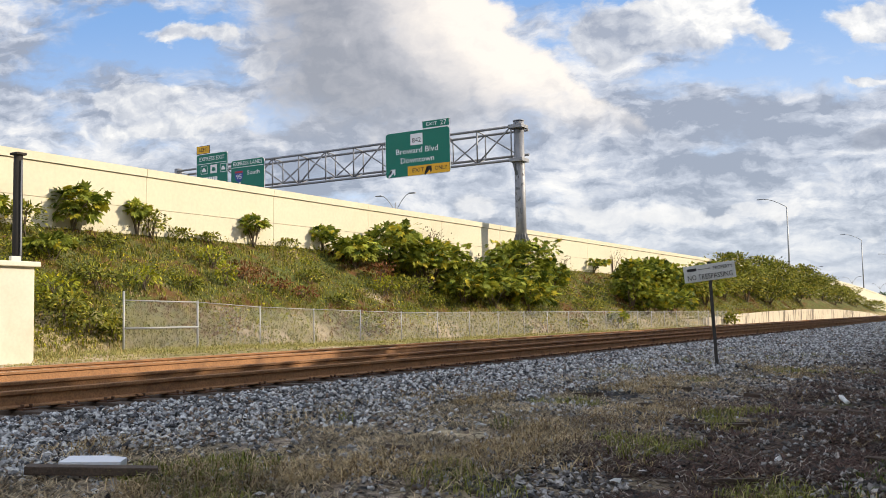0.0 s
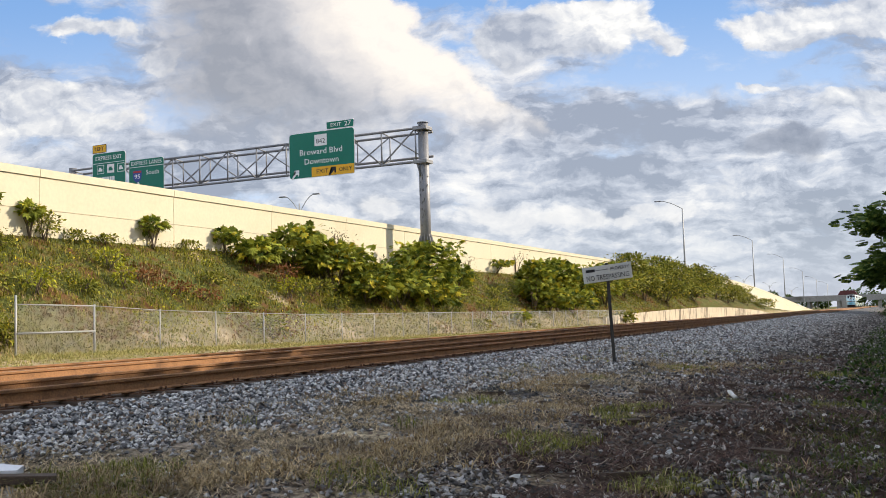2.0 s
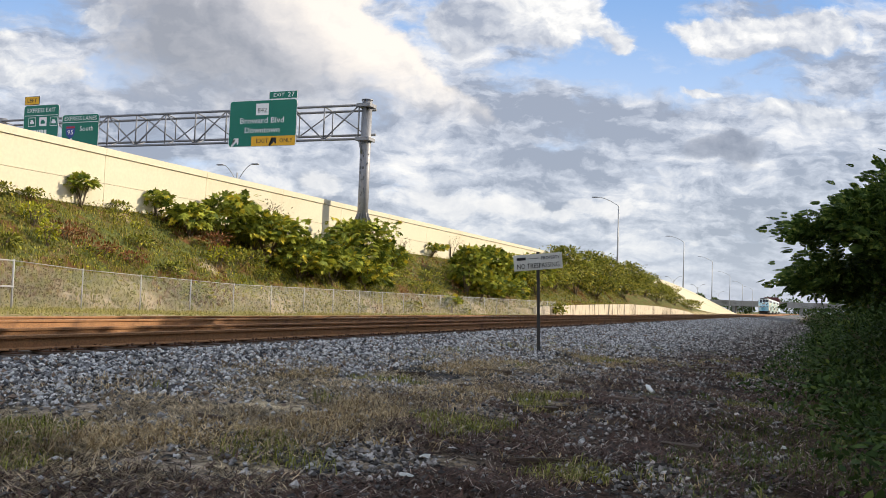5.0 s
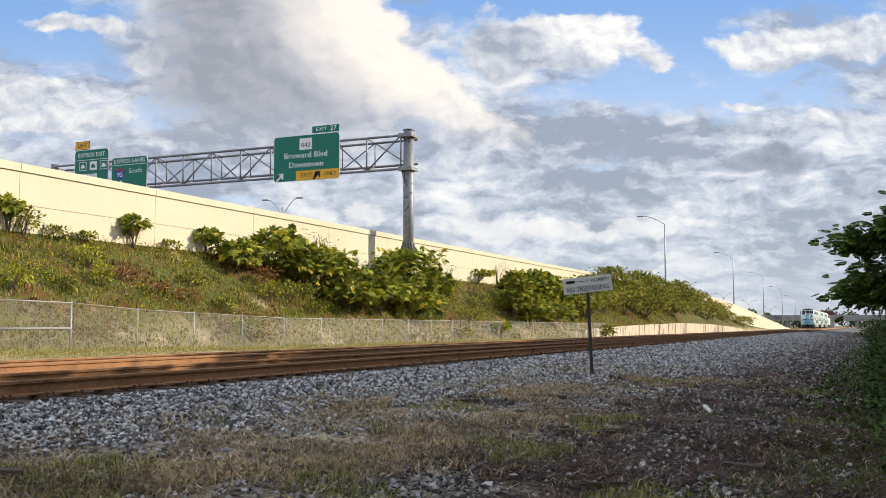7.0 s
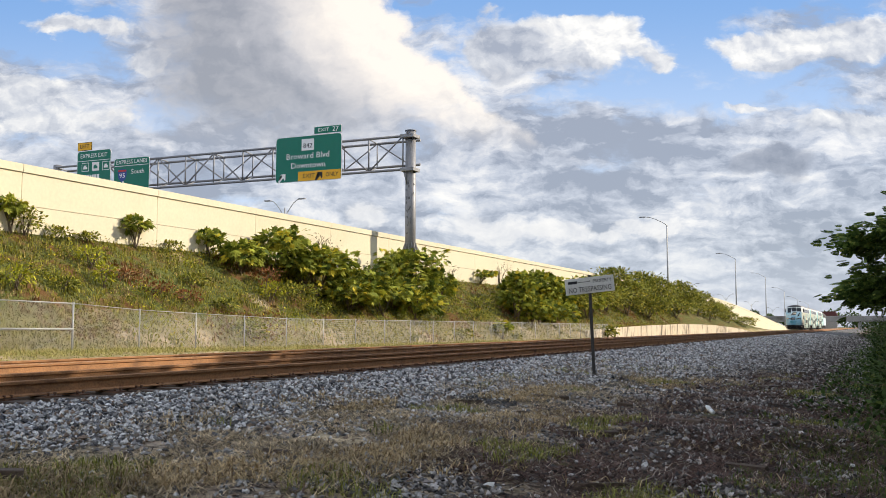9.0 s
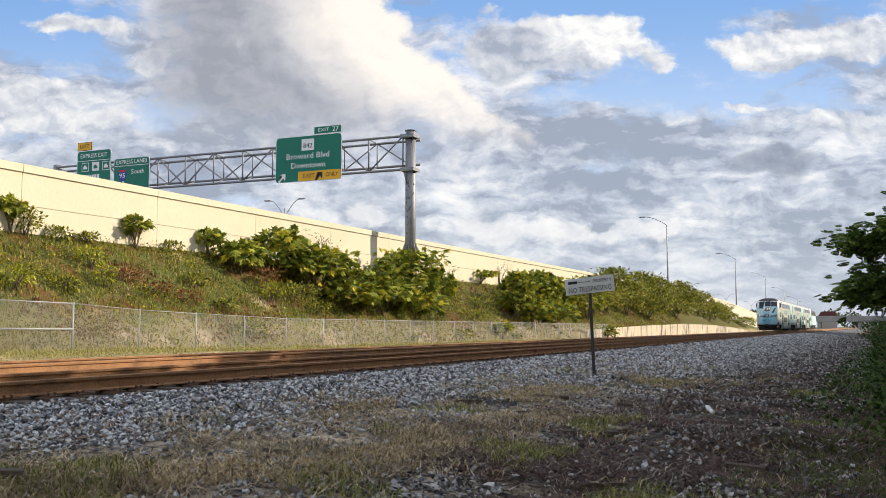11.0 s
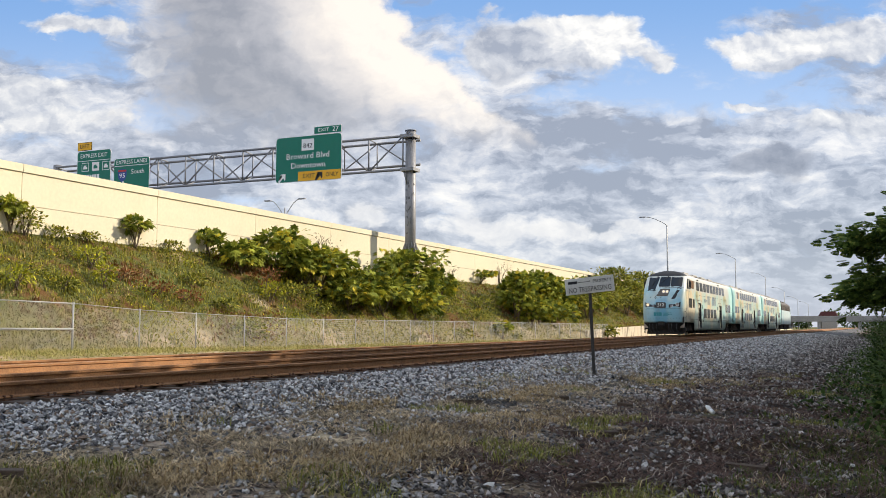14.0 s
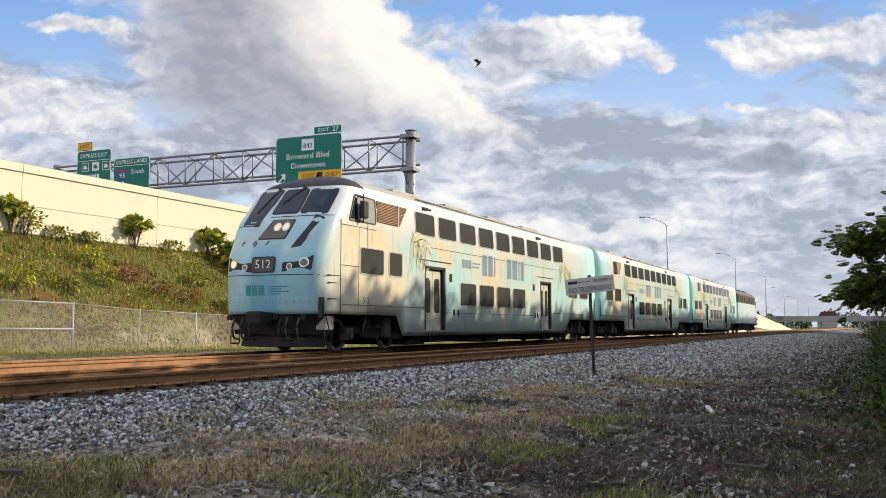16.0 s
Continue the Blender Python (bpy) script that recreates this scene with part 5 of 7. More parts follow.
# ---- lamps of the highway ----
def build_lamps():
    def base(z0, z1, arms):
        l = thing("highway_lamp", pose(0, 0, 0), "tall grey highway lamp post with a curved arm", "street lamp", "lamps along the highway")
        bm = bmesh.new()
        tube(bm, (0, 0, z0 - z1), (0, 0, 0), 0.17, 0.10, 10)
        part("pole", bm, GALV_LT, l)
        for dx, rise in arms:
            bm = bmesh.new()
            drop = -1.3 if len(arms) > 1 else 0.0
            pts = [Vector((dx * t, 0, drop + rise * math.sin(t * 1.5))) for t in (0, 0.2, 0.4, 0.6, 0.8, 1.0)]
            for a, b in zip(pts, pts[1:]):
                tube(bm, a, b, 0.06, 0.05, 8)
            part("arm", bm, GALV_LT, l)
            e = pts[-1]
            bm = bmesh.new()
            sgn = 1 if dx > 0 else -1
            x0, x1 = sorted((e.x - sgn * 0.1, e.x + sgn * 0.9))
            box(bm, x0, x1, -0.19, 0.19, e.z - 0.09, e.z + 0.07, bevel=0.05)
            part("luminaire", bm, GALV, l)
        return l

    a = base(4.0, 17.0, [(-3.6, 1.5)])
    a.matrix_basis = pose(-16.7, 156.4, 17.2)
    for x, y, z in ((-16.7, 240.6, 17.1), (-16.7, 310.8, 15.9), (-16.7, 378, 13.9), (-16.7, 446, 12.5), (-16.7, 520, 12.0)):
        copy_thing(a, pose(x, y, z))
    d = base(3.0, 18.0, [(-2.3, 2.4), (2.3, 2.4)])
    d["label"] = "median highway lamp post with two arms in a V"
    d.matrix_basis = pose(-57.5, 106.5, 16.4)
    for y in (180, 255, 330, 420):
        copy_thing(d, pose(-40 + 0.01 * y, y + 120, 15.0 - 0.012 * y))


build_lamps()

# ---- track details ----
TIE_M = None


def build_ties():
    """Ties under both tracks; those by the camera are parts, the rest one joined mesh."""
    bm = bmesh.new()
    box(bm, -1.30, 1.30, -0.115, 0.115, -0.19, -0.012, bevel=0.012)
    me = bpy.data.meshes.new("tie")
    bm.to_mesh(me)
    bm.free()
    me.materials.append(TIE)
    bm = bmesh.new()
    for sx in (-0.7525, 0.7525):
        box(bm, sx - 0.18, sx + 0.18, -0.09, 0.09, -0.012, 0.006)
        for dx in (-0.11, 0.11):
            for dy in (-0.05, 0.05):
                tube(bm, (sx + dx, dy, 0.0), (sx + dx, dy, 0.045), 0.013, 0.02, 6)
    mp = bpy.data.meshes.new("tie_plates")
    bm.to_mesh(mp)
    bm.free()
    mp.materials.append(matte("plate_rust", (0.13, 0.065, 0.035), 0.9, var=0.3, scale=8))
    rr = random.Random(5)
    for cx in (0.0, NEAR_TRACK):
        bed = thing("track_bed", pose(cx, 0, -0.19), "row of weathered wooden ties with rusty plates and spikes", "railway track", "track beds", "structure")
        for i in range(140 if cx else 100):
            y = -4 + i * 0.52 + rr.uniform(-0.03, 0.03)
            t = new("tie", me)
            t.parent = bed
            t.matrix_basis = pose(rr.uniform(-0.08, 0.12), y, rr.uniform(-0.012, 0.002), 0, 0, rr.uniform(-0.8, 0.8))
            p = new("tie_plate", mp)
            p.parent = t
        y0 = -4 + (140 if cx else 100) * 0.52
        v, f = [], []
        for i in range(700):
            y, o = y0 + i * 0.52, rr.uniform(-0.08, 0.12)
            b = len(v)
            v += [(x + o, y + d, z) for x in (-1.3, 1.3) for d in (-0.11, 0.11) for z in (-0.19, -0.012)]
            f += [tuple(b + k for k in q) for q in ((0, 1, 3, 2), (4, 6, 7, 5), (0, 4, 5, 1), (2, 3, 7, 6), (1, 5, 7, 3))]
        ob = raw_mesh("far_ties", v, f, TIE, bed)
        ob["kind"] = "stuff"


build_ties()

ICO_V = np.array([(1, 0, 0), (-1, 0, 0), (0, 1, 0), (0, -1, 0), (0, 0, 1), (0, 0, -1)])
ICO_F = np.array([(0, 2, 4), (2, 1, 4), (1, 3, 4), (3, 0, 4), (2, 0, 5), (1, 2, 5), (3, 1, 5), (0, 3, 5)])

def stones(name, places, sizes, mt, label, seed):
    """Crushed stones as one joined mesh: jittered, flattened, turned."""
    g = np.random.default_rng(seed)
    n = len(places)
    v = ICO_V[None] * g.uniform(0.55, 1.3, (n, 6, 1)) * g.uniform((0.7, 0.7, 0.6), (1.5, 1.3, 1.1), (n, 3))[:, None]
    a, b = g.uniform(0, 6.28, n), g.uniform(-0.6, 0.6, n)
    ca, sa, cb, sb = np.cos(a), np.sin(a), np.cos(b), np.sin(b)
    x, y, z = v[..., 0], v[..., 1] * cb[:, None] - v[..., 2] * sb[:, None], v[..., 1] * sb[:, None] + v[..., 2] * cb[:, None]
    v = np.stack([x * ca[:, None] - y * sa[:, None], x * sa[:, None] + y * ca[:, None], z], -1) * np.asarray(sizes)[:, None, None] + np.asarray(places)[:, None]
    f = (ICO_F[None] + 6 * np.arange(n)[:, None, None]).reshape(-1, 3)
    me = bpy.data.meshes.new(name)
    v = v.reshape(-1, 3)
    me.vertices.add(len(v))
    me.vertices.foreach_set("co", v.astype(np.float32).ravel())
    me.loops.add(len(f) * 3)
    me.loops.foreach_set("vertex_index", f.astype(np.int32).ravel())
    me.polygons.add(len(f))
    me.polygons.foreach_set("loop_start", np.arange(0, len(f) * 3, 3, dtype=np.int32))
    me.update(calc_edges=True)
    me.shade_flat()
    me.materials.append(mt)
    return tagged(new(name, me), label, "gravel", kind="stuff")


def stone_mat():
    mt = bpy.data.materials.new("ballast_stone")
    mt.use_nodes = True
    w = Nodes(mt.node_tree)
    g = w.n("ShaderNodeNewGeometry")
    r = g.outputs["Random Per Island"]
    col = w.mix(w.m("POWER", r, 1.35), (0.05, 0.05, 0.055, 1), (0.80, 0.79, 0.77, 1))
    col = w.mix(w.ramp(w.m("FRACT", w.m("MULTIPLY", r, 31.7)), 0.84, 0.92), col, (0.24, 0.17, 0.12, 1))
    col = w.mix(w.ramp(w.m("FRACT", w.m("MULTIPLY", r, 57.1)), 0.93, 0.97), col, (0.74, 0.73, 0.70, 1))
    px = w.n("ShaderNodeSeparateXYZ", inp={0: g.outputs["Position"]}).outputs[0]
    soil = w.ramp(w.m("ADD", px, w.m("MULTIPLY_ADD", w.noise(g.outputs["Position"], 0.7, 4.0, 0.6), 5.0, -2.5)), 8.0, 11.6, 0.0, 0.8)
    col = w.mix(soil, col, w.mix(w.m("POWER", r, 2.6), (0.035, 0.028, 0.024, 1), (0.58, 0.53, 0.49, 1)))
    n = w.noise(g.outputs["Position"], 45.0, 4.0, 0.7)
    col = w.mix(w.ramp(n, 0.4, 0.7, 0.0, 0.5), col, (0.05, 0.045, 0.04, 1))
    b = w.n("ShaderNodeBsdfPrincipled", inp={"Base Color": col, "Roughness": 0.85, "Specular IOR Level": 0.3})
    bp = w.n("ShaderNodeBump", inp={"Strength": 0.5, "Distance": 0.01, "Height": n})
    w.link(bp.outputs[0], b.inputs["Normal"])
    w.n("ShaderNodeOutputMaterial", inp={"Surface": b.outputs[0]})
    return mt


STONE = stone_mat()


def build_ballast():
    g = np.random.default_rng(11)
    pts, sz = [], []

    def edge(y):
        return 7.3 + 3.4 * step(7, 34, y) + 0.9 * noise.noise(Vector((0, y * 0.21, 5))) + 0.5 * noise.noise(Vector((2, y * 0.8, 5)))

    while len(pts) < 190000:
        y = 2.5 + 130 * g.random() ** 2.2
        x = 5.12 + g.random() * 8.4
        if x > edge(y):
            keep = 0.16 + 1.1 * max(0, noise.noise(Vector((x * 0.5, y * 0.5, 9)))) * 2
            if y > 14 and x < 12.5:
                keep += 0.08
            if g.random() > keep * 0.6:
                continue
        s = g.uniform(0.010, 0.030) * (1 + min(y, 90) / 48)
        pts.append((x, y, ground_z(x, y) + s * g.uniform(-0.2, 1.0)))
        sz.append(s)
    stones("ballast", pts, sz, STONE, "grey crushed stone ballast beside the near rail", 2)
    pts, sz = [], []
    for cx, wide in ((1.94, 0.45), (NEAR_TRACK, 0.6), (0.0, 0.6), (-2.2, 0.8)):
        for _ in range(3500):
            y, s = -4 + 60 * g.random() ** 1.4, g.uniform(0.025, 0.045)
            x = cx + g.uniform(-1, 1) * wide
            pts.append((x, y, ground_z(x, y) + 0.02 + s * g.uniform(0.0, 0.9)))
            sz.append(s)
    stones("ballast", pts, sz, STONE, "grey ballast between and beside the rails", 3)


build_ballast()


# ---- low wall, fence, bungalow, pole ----
def stained_wall_mat():
    mt = bpy.data.materials.new("stained_low_wall")
    mt.use_nodes = True
    w = Nodes(mt.node_tree)
    pos = w.n("ShaderNodeTexCoord").outputs["Object"]
    runs = w.noise(w.n("ShaderNodeMapping", inp={"Vector": pos, "Scale": (1.0, 1.6, 0.22)}).outputs[0], 1.0, 7.0, 0.7)
    broad = w.noise(pos, 0.16, 4.0, 0.6)
    col = w.mix(w.noise(pos, 2.2, 6.0, 0.7), (0.50, 0.42, 0.32, 1), (0.74, 0.65, 0.52, 1))
    col = w.mix(w.ramp(w.m("ADD", runs, w.m("MULTIPLY_ADD", broad, 0.5, -0.25)), 0.52, 0.60, 0.0, 0.9), col, (0.05, 0.04, 0.035, 1))
    col = w.mix(w.ramp(w.noise(pos, 0.8, 5.0, 0.7), 0.58, 0.70, 0.0, 0.7), col, (0.24, 0.15, 0.10, 1))
    b = w.n("ShaderNodeBsdfPrincipled", inp={"Base Color": col, "Roughness": 0.95, "Specular IOR Level": 0.2})
    bp = w.n("ShaderNodeBump", inp={"Strength": 0.5, "Distance": 0.03, "Height": runs})
    w.link(bp.outputs[0], b.inputs["Normal"])
    w.n("ShaderNodeOutputMaterial", inp={"Surface": b.outputs[0]})
    return mt


LOWCON = stained_wall_mat()


def build_low_wall():
    w = thing("wall_low", pose(0, 0, 0), "low stained concrete retaining wall at the foot of the bank", "wall", kind="structure")
    y = 84.0
    while y < 224:
        a, b = y + 0.01, y + 4.0
        bm = bmesh.new()
        vs = box(bm, -10.15, -9.85, a, b - 0.01, 0, 1)
        for v in vs:
            v.co.z = low_wall_top(v.co.y) if v.co.z > 0.5 else -0.9
        part("wall_section", bm, LOWCON, w)
        y += 4.0
    bm = bmesh.new()
    ys = list(range(44, 92, 4))
    for a, b in zip(ys, ys[1:]):
        box(bm, -10.0, -9.62, a + 0.01, b, -0.8, fence_foot(a) + 0.06 + 0.03 * math.sin(a))
    tagged(part("kerb", bm, OLDCON), "pale concrete footing strip along the fence", "kerb", kind="structure")


build_low_wall()


def build_fence():
    fx = -9.8
    wire = matte("fence_wire", (0.50, 0.49, 0.45), 0.6, metal=0.3, var=0.15)
    fence = thing("chain_link_fence", pose(fx, 0, 0), "chain-link fence with thin galvanised posts along the bank", "fence")
    top = lambda y: float(np.interp(y, [19.5, 23.2, 26.4, 29.4, 35.7, 57, 92], [1.42, 1.37, 1.2, 1.12, 0.97, 0.94, 0.86]))
    ys = [20.1 + 3.07 * i for i in range(24)]
    for i, y in enumerate(ys):
        bm = bmesh.new()
        h = top(y) + (0.28 if i == 0 else 0.05)
        tube(bm, (0, y, -0.7), (0, y, h), 0.034 if i < 2 else 0.023, seg=8)
        part("post", bm, GALV_LT, fence)
    for i, (a, b) in enumerate(zip(ys, ys[1:])):
        bm = bmesh.new()
        tube(bm, (0, a, top(a)), (0, b, top(b)), 0.014 if i else 0.022, seg=6)
        part("top_rail", bm, GALV_LT, fence)
        d, r = (0.098 if i < 10 else 0.13), (0.0036 if i < 10 else 0.0036)
        za, zb = -0.48, min(top(a), top(b))
        bm = bmesh.new()
        n = int((b - a + zb - za) / d)
        for k in range(n):
            s = k * d
            for up in (1, -1):
                y0 = a + max(0, s - (zb - za))
                z0 = za + min(s, zb - za)
                y1, z1 = a + min(s, b - a), za + max(0, s - (b - a))
                if up < 0:
                    y0, y1 = a + b - y0, a + b - y1
                tube(bm, (0, y0, z0), (0, y1, z1), r, seg=3, caps=False)
        part("wire_mesh", bm, wire, fence)
    bm = bmesh.new()
    tube(bm, (0.05, ys[0], 0.55), (0.05, ys[1], 0.55), 0.03, seg=8)
    part("mid_rail", bm, GALV_LT, fence)
    bm = bmesh.new()
    tube(bm, (0.04, ys[0] + 0.6, -0.42), (0.04, ys[1], 0.55), 0.006, seg=6)
    part("brace_wire", bm, GALV_LT, fence)


build_fence()


def build_bungalow():
    b = thing("signal_bungalow", pose(-7.2, 12.3, -0.45), "cream-painted steel signal bungalow beside the track", "equipment box")
    pm = matte("bungalow_cream", (0.70, 0.65, 0.53), 0.6, var=0.06, scale=1.2, tint=(0.62, 0.55, 0.43))
    bm = bmesh.new()
    box(bm, -1.2, 1.2, -1.95, 1.95, 0.15, 2.52, bevel=0.02)
    part("body", bm, pm, b)
    bm = bmesh.new()
    box(bm, -1.3, 1.3, -2.05, 2.05, 2.5, 2.62, bevel=0.02)
    part("roof", bm, pm, b)
    bm = bmesh.new()
    box(bm, 0.8, 0.9, 1.55, 1.8, 2.62, 2.76, bevel=0.02)
    part("lifting_lug", bm, pm, b)
    bm = bmesh.new()
    box(bm, -1.1, 1.1, -1.8, 1.8, -0.2, 0.15)
    part("footing", bm, OLDCON, b)
    bm = bmesh.new()
    box(bm, 1.2, 1.22, -0.9, 0.3, 1.55, 1.9)
    part("faded_panel", bm, matte("faded_grey", (0.62, 0.57, 0.5), 0.7, var=0.2, scale=6), b)
    p = thing("utility_pole", pose(-9.6, 16.3, 0), "dark weathered utility pole behind the signal bungalow", "pole")
    bm = bmesh.new()
    tube(bm, (0, 0, -0.6), (0, 0, 5.35), 0.14, 0.12, 12)
    part("shaft", bm, matte("creosote_wood", (0.03, 0.025, 0.02), 0.9, var=0.4, scale=6, bump=0.4, bscale=30), p)
    bm = bmesh.new()
    tube(bm, (0.15, 0, -0.5), (0.15, 0, 5.2), 0.022, seg=6)
    part("conduit", bm, GALV, p)
    bm = bmesh.new()
    box(bm, -0.16, 0.16, -0.16, 0.16, 5.35, 5.42, bevel=0.02)
    part("cap", bm, UNDER, p)


build_bungalow()


def build_notice():
    """The notice by the track: a white board on a leaning steel post."""
    n = thing("warning_sign", pose(8.15, 20.35, -0.5) @ pose(0, 0, 0, 0, -2.2, 15), "weathered white no trespassing notice on a dark steel post", "warning sign")
    bm = bmesh.new()
    box(bm, -0.035, 0.035, -0.02, 0.02, -0.3, 2.26, bevel=0.006)
    part("post", bm, matte("dark_channel_post", (0.06, 0.055, 0.05), 0.7, metal=0.3, var=0.3, scale=8), n)
    tilt = pose(0, -0.03, 2.04, 0, -4.0, 0)
    bm = bmesh.new()
    box(bm, -0.53, 0.53, -0.006, 0.006, -0.175, 0.175, bevel=0.003)
    bd = part("board", bm, matte("notice_white", (0.62, 0.62, 0.58), 0.6, var=0.12, scale=4, tint=(0.45, 0.43, 0.38)), n)
    bd.matrix_basis = tilt
    front = lambda x, z: pose(x, -0.009, z, 90, 0, 0)
    spread("NO TRESPASSING", 0.92, 0.115, front(0.0, -0.085), SBLACK, bd)
    spread("PROPERTY", 0.40, 0.075, front(0.28, 0.075), SBLACK, bd)
    bm = bmesh.new()
    box(bm, -0.46, -0.26, -0.0095, -0.006, 0.055, 0.115)
    box(bm, -0.24, 0.02, -0.0095, -0.006, 0.075, 0.085)
    part("logo_bars", bm, SBLACK, bd, "plain dark logo bars")
    for z in (1.95, 2.14):
        bm = bmesh.new()
        tube(bm, (0, -0.045, z), (0, 0.03, z), 0.012, seg=6)
        part("bolt", bm, GALV, n)


build_notice()

# ---- plants ----
CASTOR = leafy("broad_leaves", (0.06, 0.095, 0.015), (0.44, 0.46, 0.06), (0.60, 0.48, 0.04))
DENSE = leafy("dense_leaves", (0.055, 0.075, 0.015), (0.44, 0.43, 0.065), (0.56, 0.45, 0.06))
YELLOW = leafy("yellow_green_leaves", (0.16, 0.19, 0.02), (0.55, 0.52, 0.04), (0.75, 0.60, 0.03))
RUSTY = leafy("withered_leaves", (0.12, 0.048, 0.02), (0.42, 0.19, 0.075))
SPARSE = leafy("thin_leaves", (0.06, 0.07, 0.03), (0.16, 0.15, 0.08))
# leaf colour set darker to hold the shade of the verge
SHADE = leafy("shaded_leaves", (0.022, 0.045, 0.012), (0.085, 0.135, 0.032), (0.13, 0.17, 0.035))
FORE_GRASS = leafy("fore_grass_blades", (0.10, 0.11, 0.025), (0.42, 0.42, 0.10), (0.60, 0.50, 0.25))
GRASS = leafy("grass_blades", (0.075, 0.08, 0.015), (0.48, 0.44, 0.075), (0.48, 0.34, 0.12))
# darker version of the fore grass, with the verge's shade in its colour
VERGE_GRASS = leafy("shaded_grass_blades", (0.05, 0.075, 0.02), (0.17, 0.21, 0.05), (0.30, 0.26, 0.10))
FENCE_GRASS = leafy("yellowed_grass", (0.22, 0.22, 0.05), (0.62, 0.55, 0.22), (0.50, 0.36, 0.16))
STRAW = leafy("dry_grass", (0.20, 0.13, 0.06), (0.82, 0.64, 0.36), (0.13, 0.08, 0.045))
WOODY = matte("stem_bark", (0.16, 0.12, 0.08), 0.9, var=0.3, scale=8)


def palmate(n=7):
    """A lobed leaf: verts and faces, unit size, hanging from the origin along +x."""
    v, f = [(0, 0, 0)], []
    for i in range(n):
        a = (i - (n - 1) / 2) * 0.78
        ln = 1.0 - 0.13 * abs(i - (n - 1) / 2)
        for da, r, z in ((-0.40, 0.62, -0.04), (0.0, 1.0, -0.2), (0.40, 0.62, -0.04)):
            v.append((math.cos(a + da) * ln * r, math.sin(a + da) * ln * r, z * ln))
        b = 1 + 3 * i
        f += [(0, b, b + 1), (0, b + 1, b + 2)]
    return np.array(v), f


def oval():
    v = np.array([(0, 0, 0), (0.35, 0.24, 0.05), (0.35, -0.24, 0.05), (0.75, 0.18, 0.0), (0.75, -0.18, 0.0), (1.0, 0, -0.12)])
    return v, [(0, 2, 1), (1, 2, 4, 3), (3, 4, 5)]


def twig(n=4):
    """A spray of paired pointed leaves along a drooping twig, with one at its end."""
    v, f = [], []
    for i in range(2 * n + 1):
        x = 0.16 + 0.62 * (i // 2) / n
        a = (0.95 if i % 2 else -0.95) * (1 - 0.35 * x) if i < 2 * n else 0.0
        ln, wd, z = 0.42 - 0.08 * x, 0.115, -0.16 * x * x
        c, s_, b = math.cos(a), math.sin(a), len(v)
        for p, q, dz in ((0, 0, 0), (0.4, 1, 0.02), (0.4, -1, 0.02), (0.75, 0.75, -0.01), (0.75, -0.75, -0.01), (1.0, 0, -0.06)):
            v.append((x + c * ln * p - s_ * wd * q, s_ * ln * p + c * wd * q, z + dz))
        f += [(b, b + 2, b + 1), (b + 1, b + 2, b + 4, b + 3), (b + 3, b + 4, b + 5)]
    return np.array(v), f


def scatter_leaves(name, shape, at, out, size, mt, parent, seed, droop=0.3, tilt=0.4):
    """Leaves joined in one mesh: each points along out, tipped down a little, and is turned at random."""
    g = np.random.default_rng(seed)
    lv, lf = shape
    at, out = np.asarray(at, float), np.asarray(out, float)
    n = len(at)
    out = out + g.normal(0, 0.35, (n, 3))
    out[:, 2] -= droop
    out /= np.linalg.norm(out, axis=1)[:, None] + 1e-9
    up = np.tile((0.0, 0.0, 1.0), (n, 1)) + g.normal(0, tilt, (n, 3))
    side = np.cross(up, out)
    side /= np.linalg.norm(side, axis=1)[:, None] + 1e-9
    up = np.cross(out, side)
    s = (size * g.uniform(0.6, 1.25, n))[:, None, None]
    v = (lv[None, :, :1] * out[:, None] + lv[None, :, 1:2] * side[:, None] + lv[None, :, 2:] * up[:, None]) * s + at[:, None]
    k = len(lv)
    faces = [tuple(i * k + j for j in q) for i in range(n) for q in lf]
    return raw_mesh(name, v.reshape(-1, 3).tolist(), faces, mt, parent)


def i_low(seed):
    """Some castor shrubs keep their lower stems bare."""
    return seed % 3 > 0


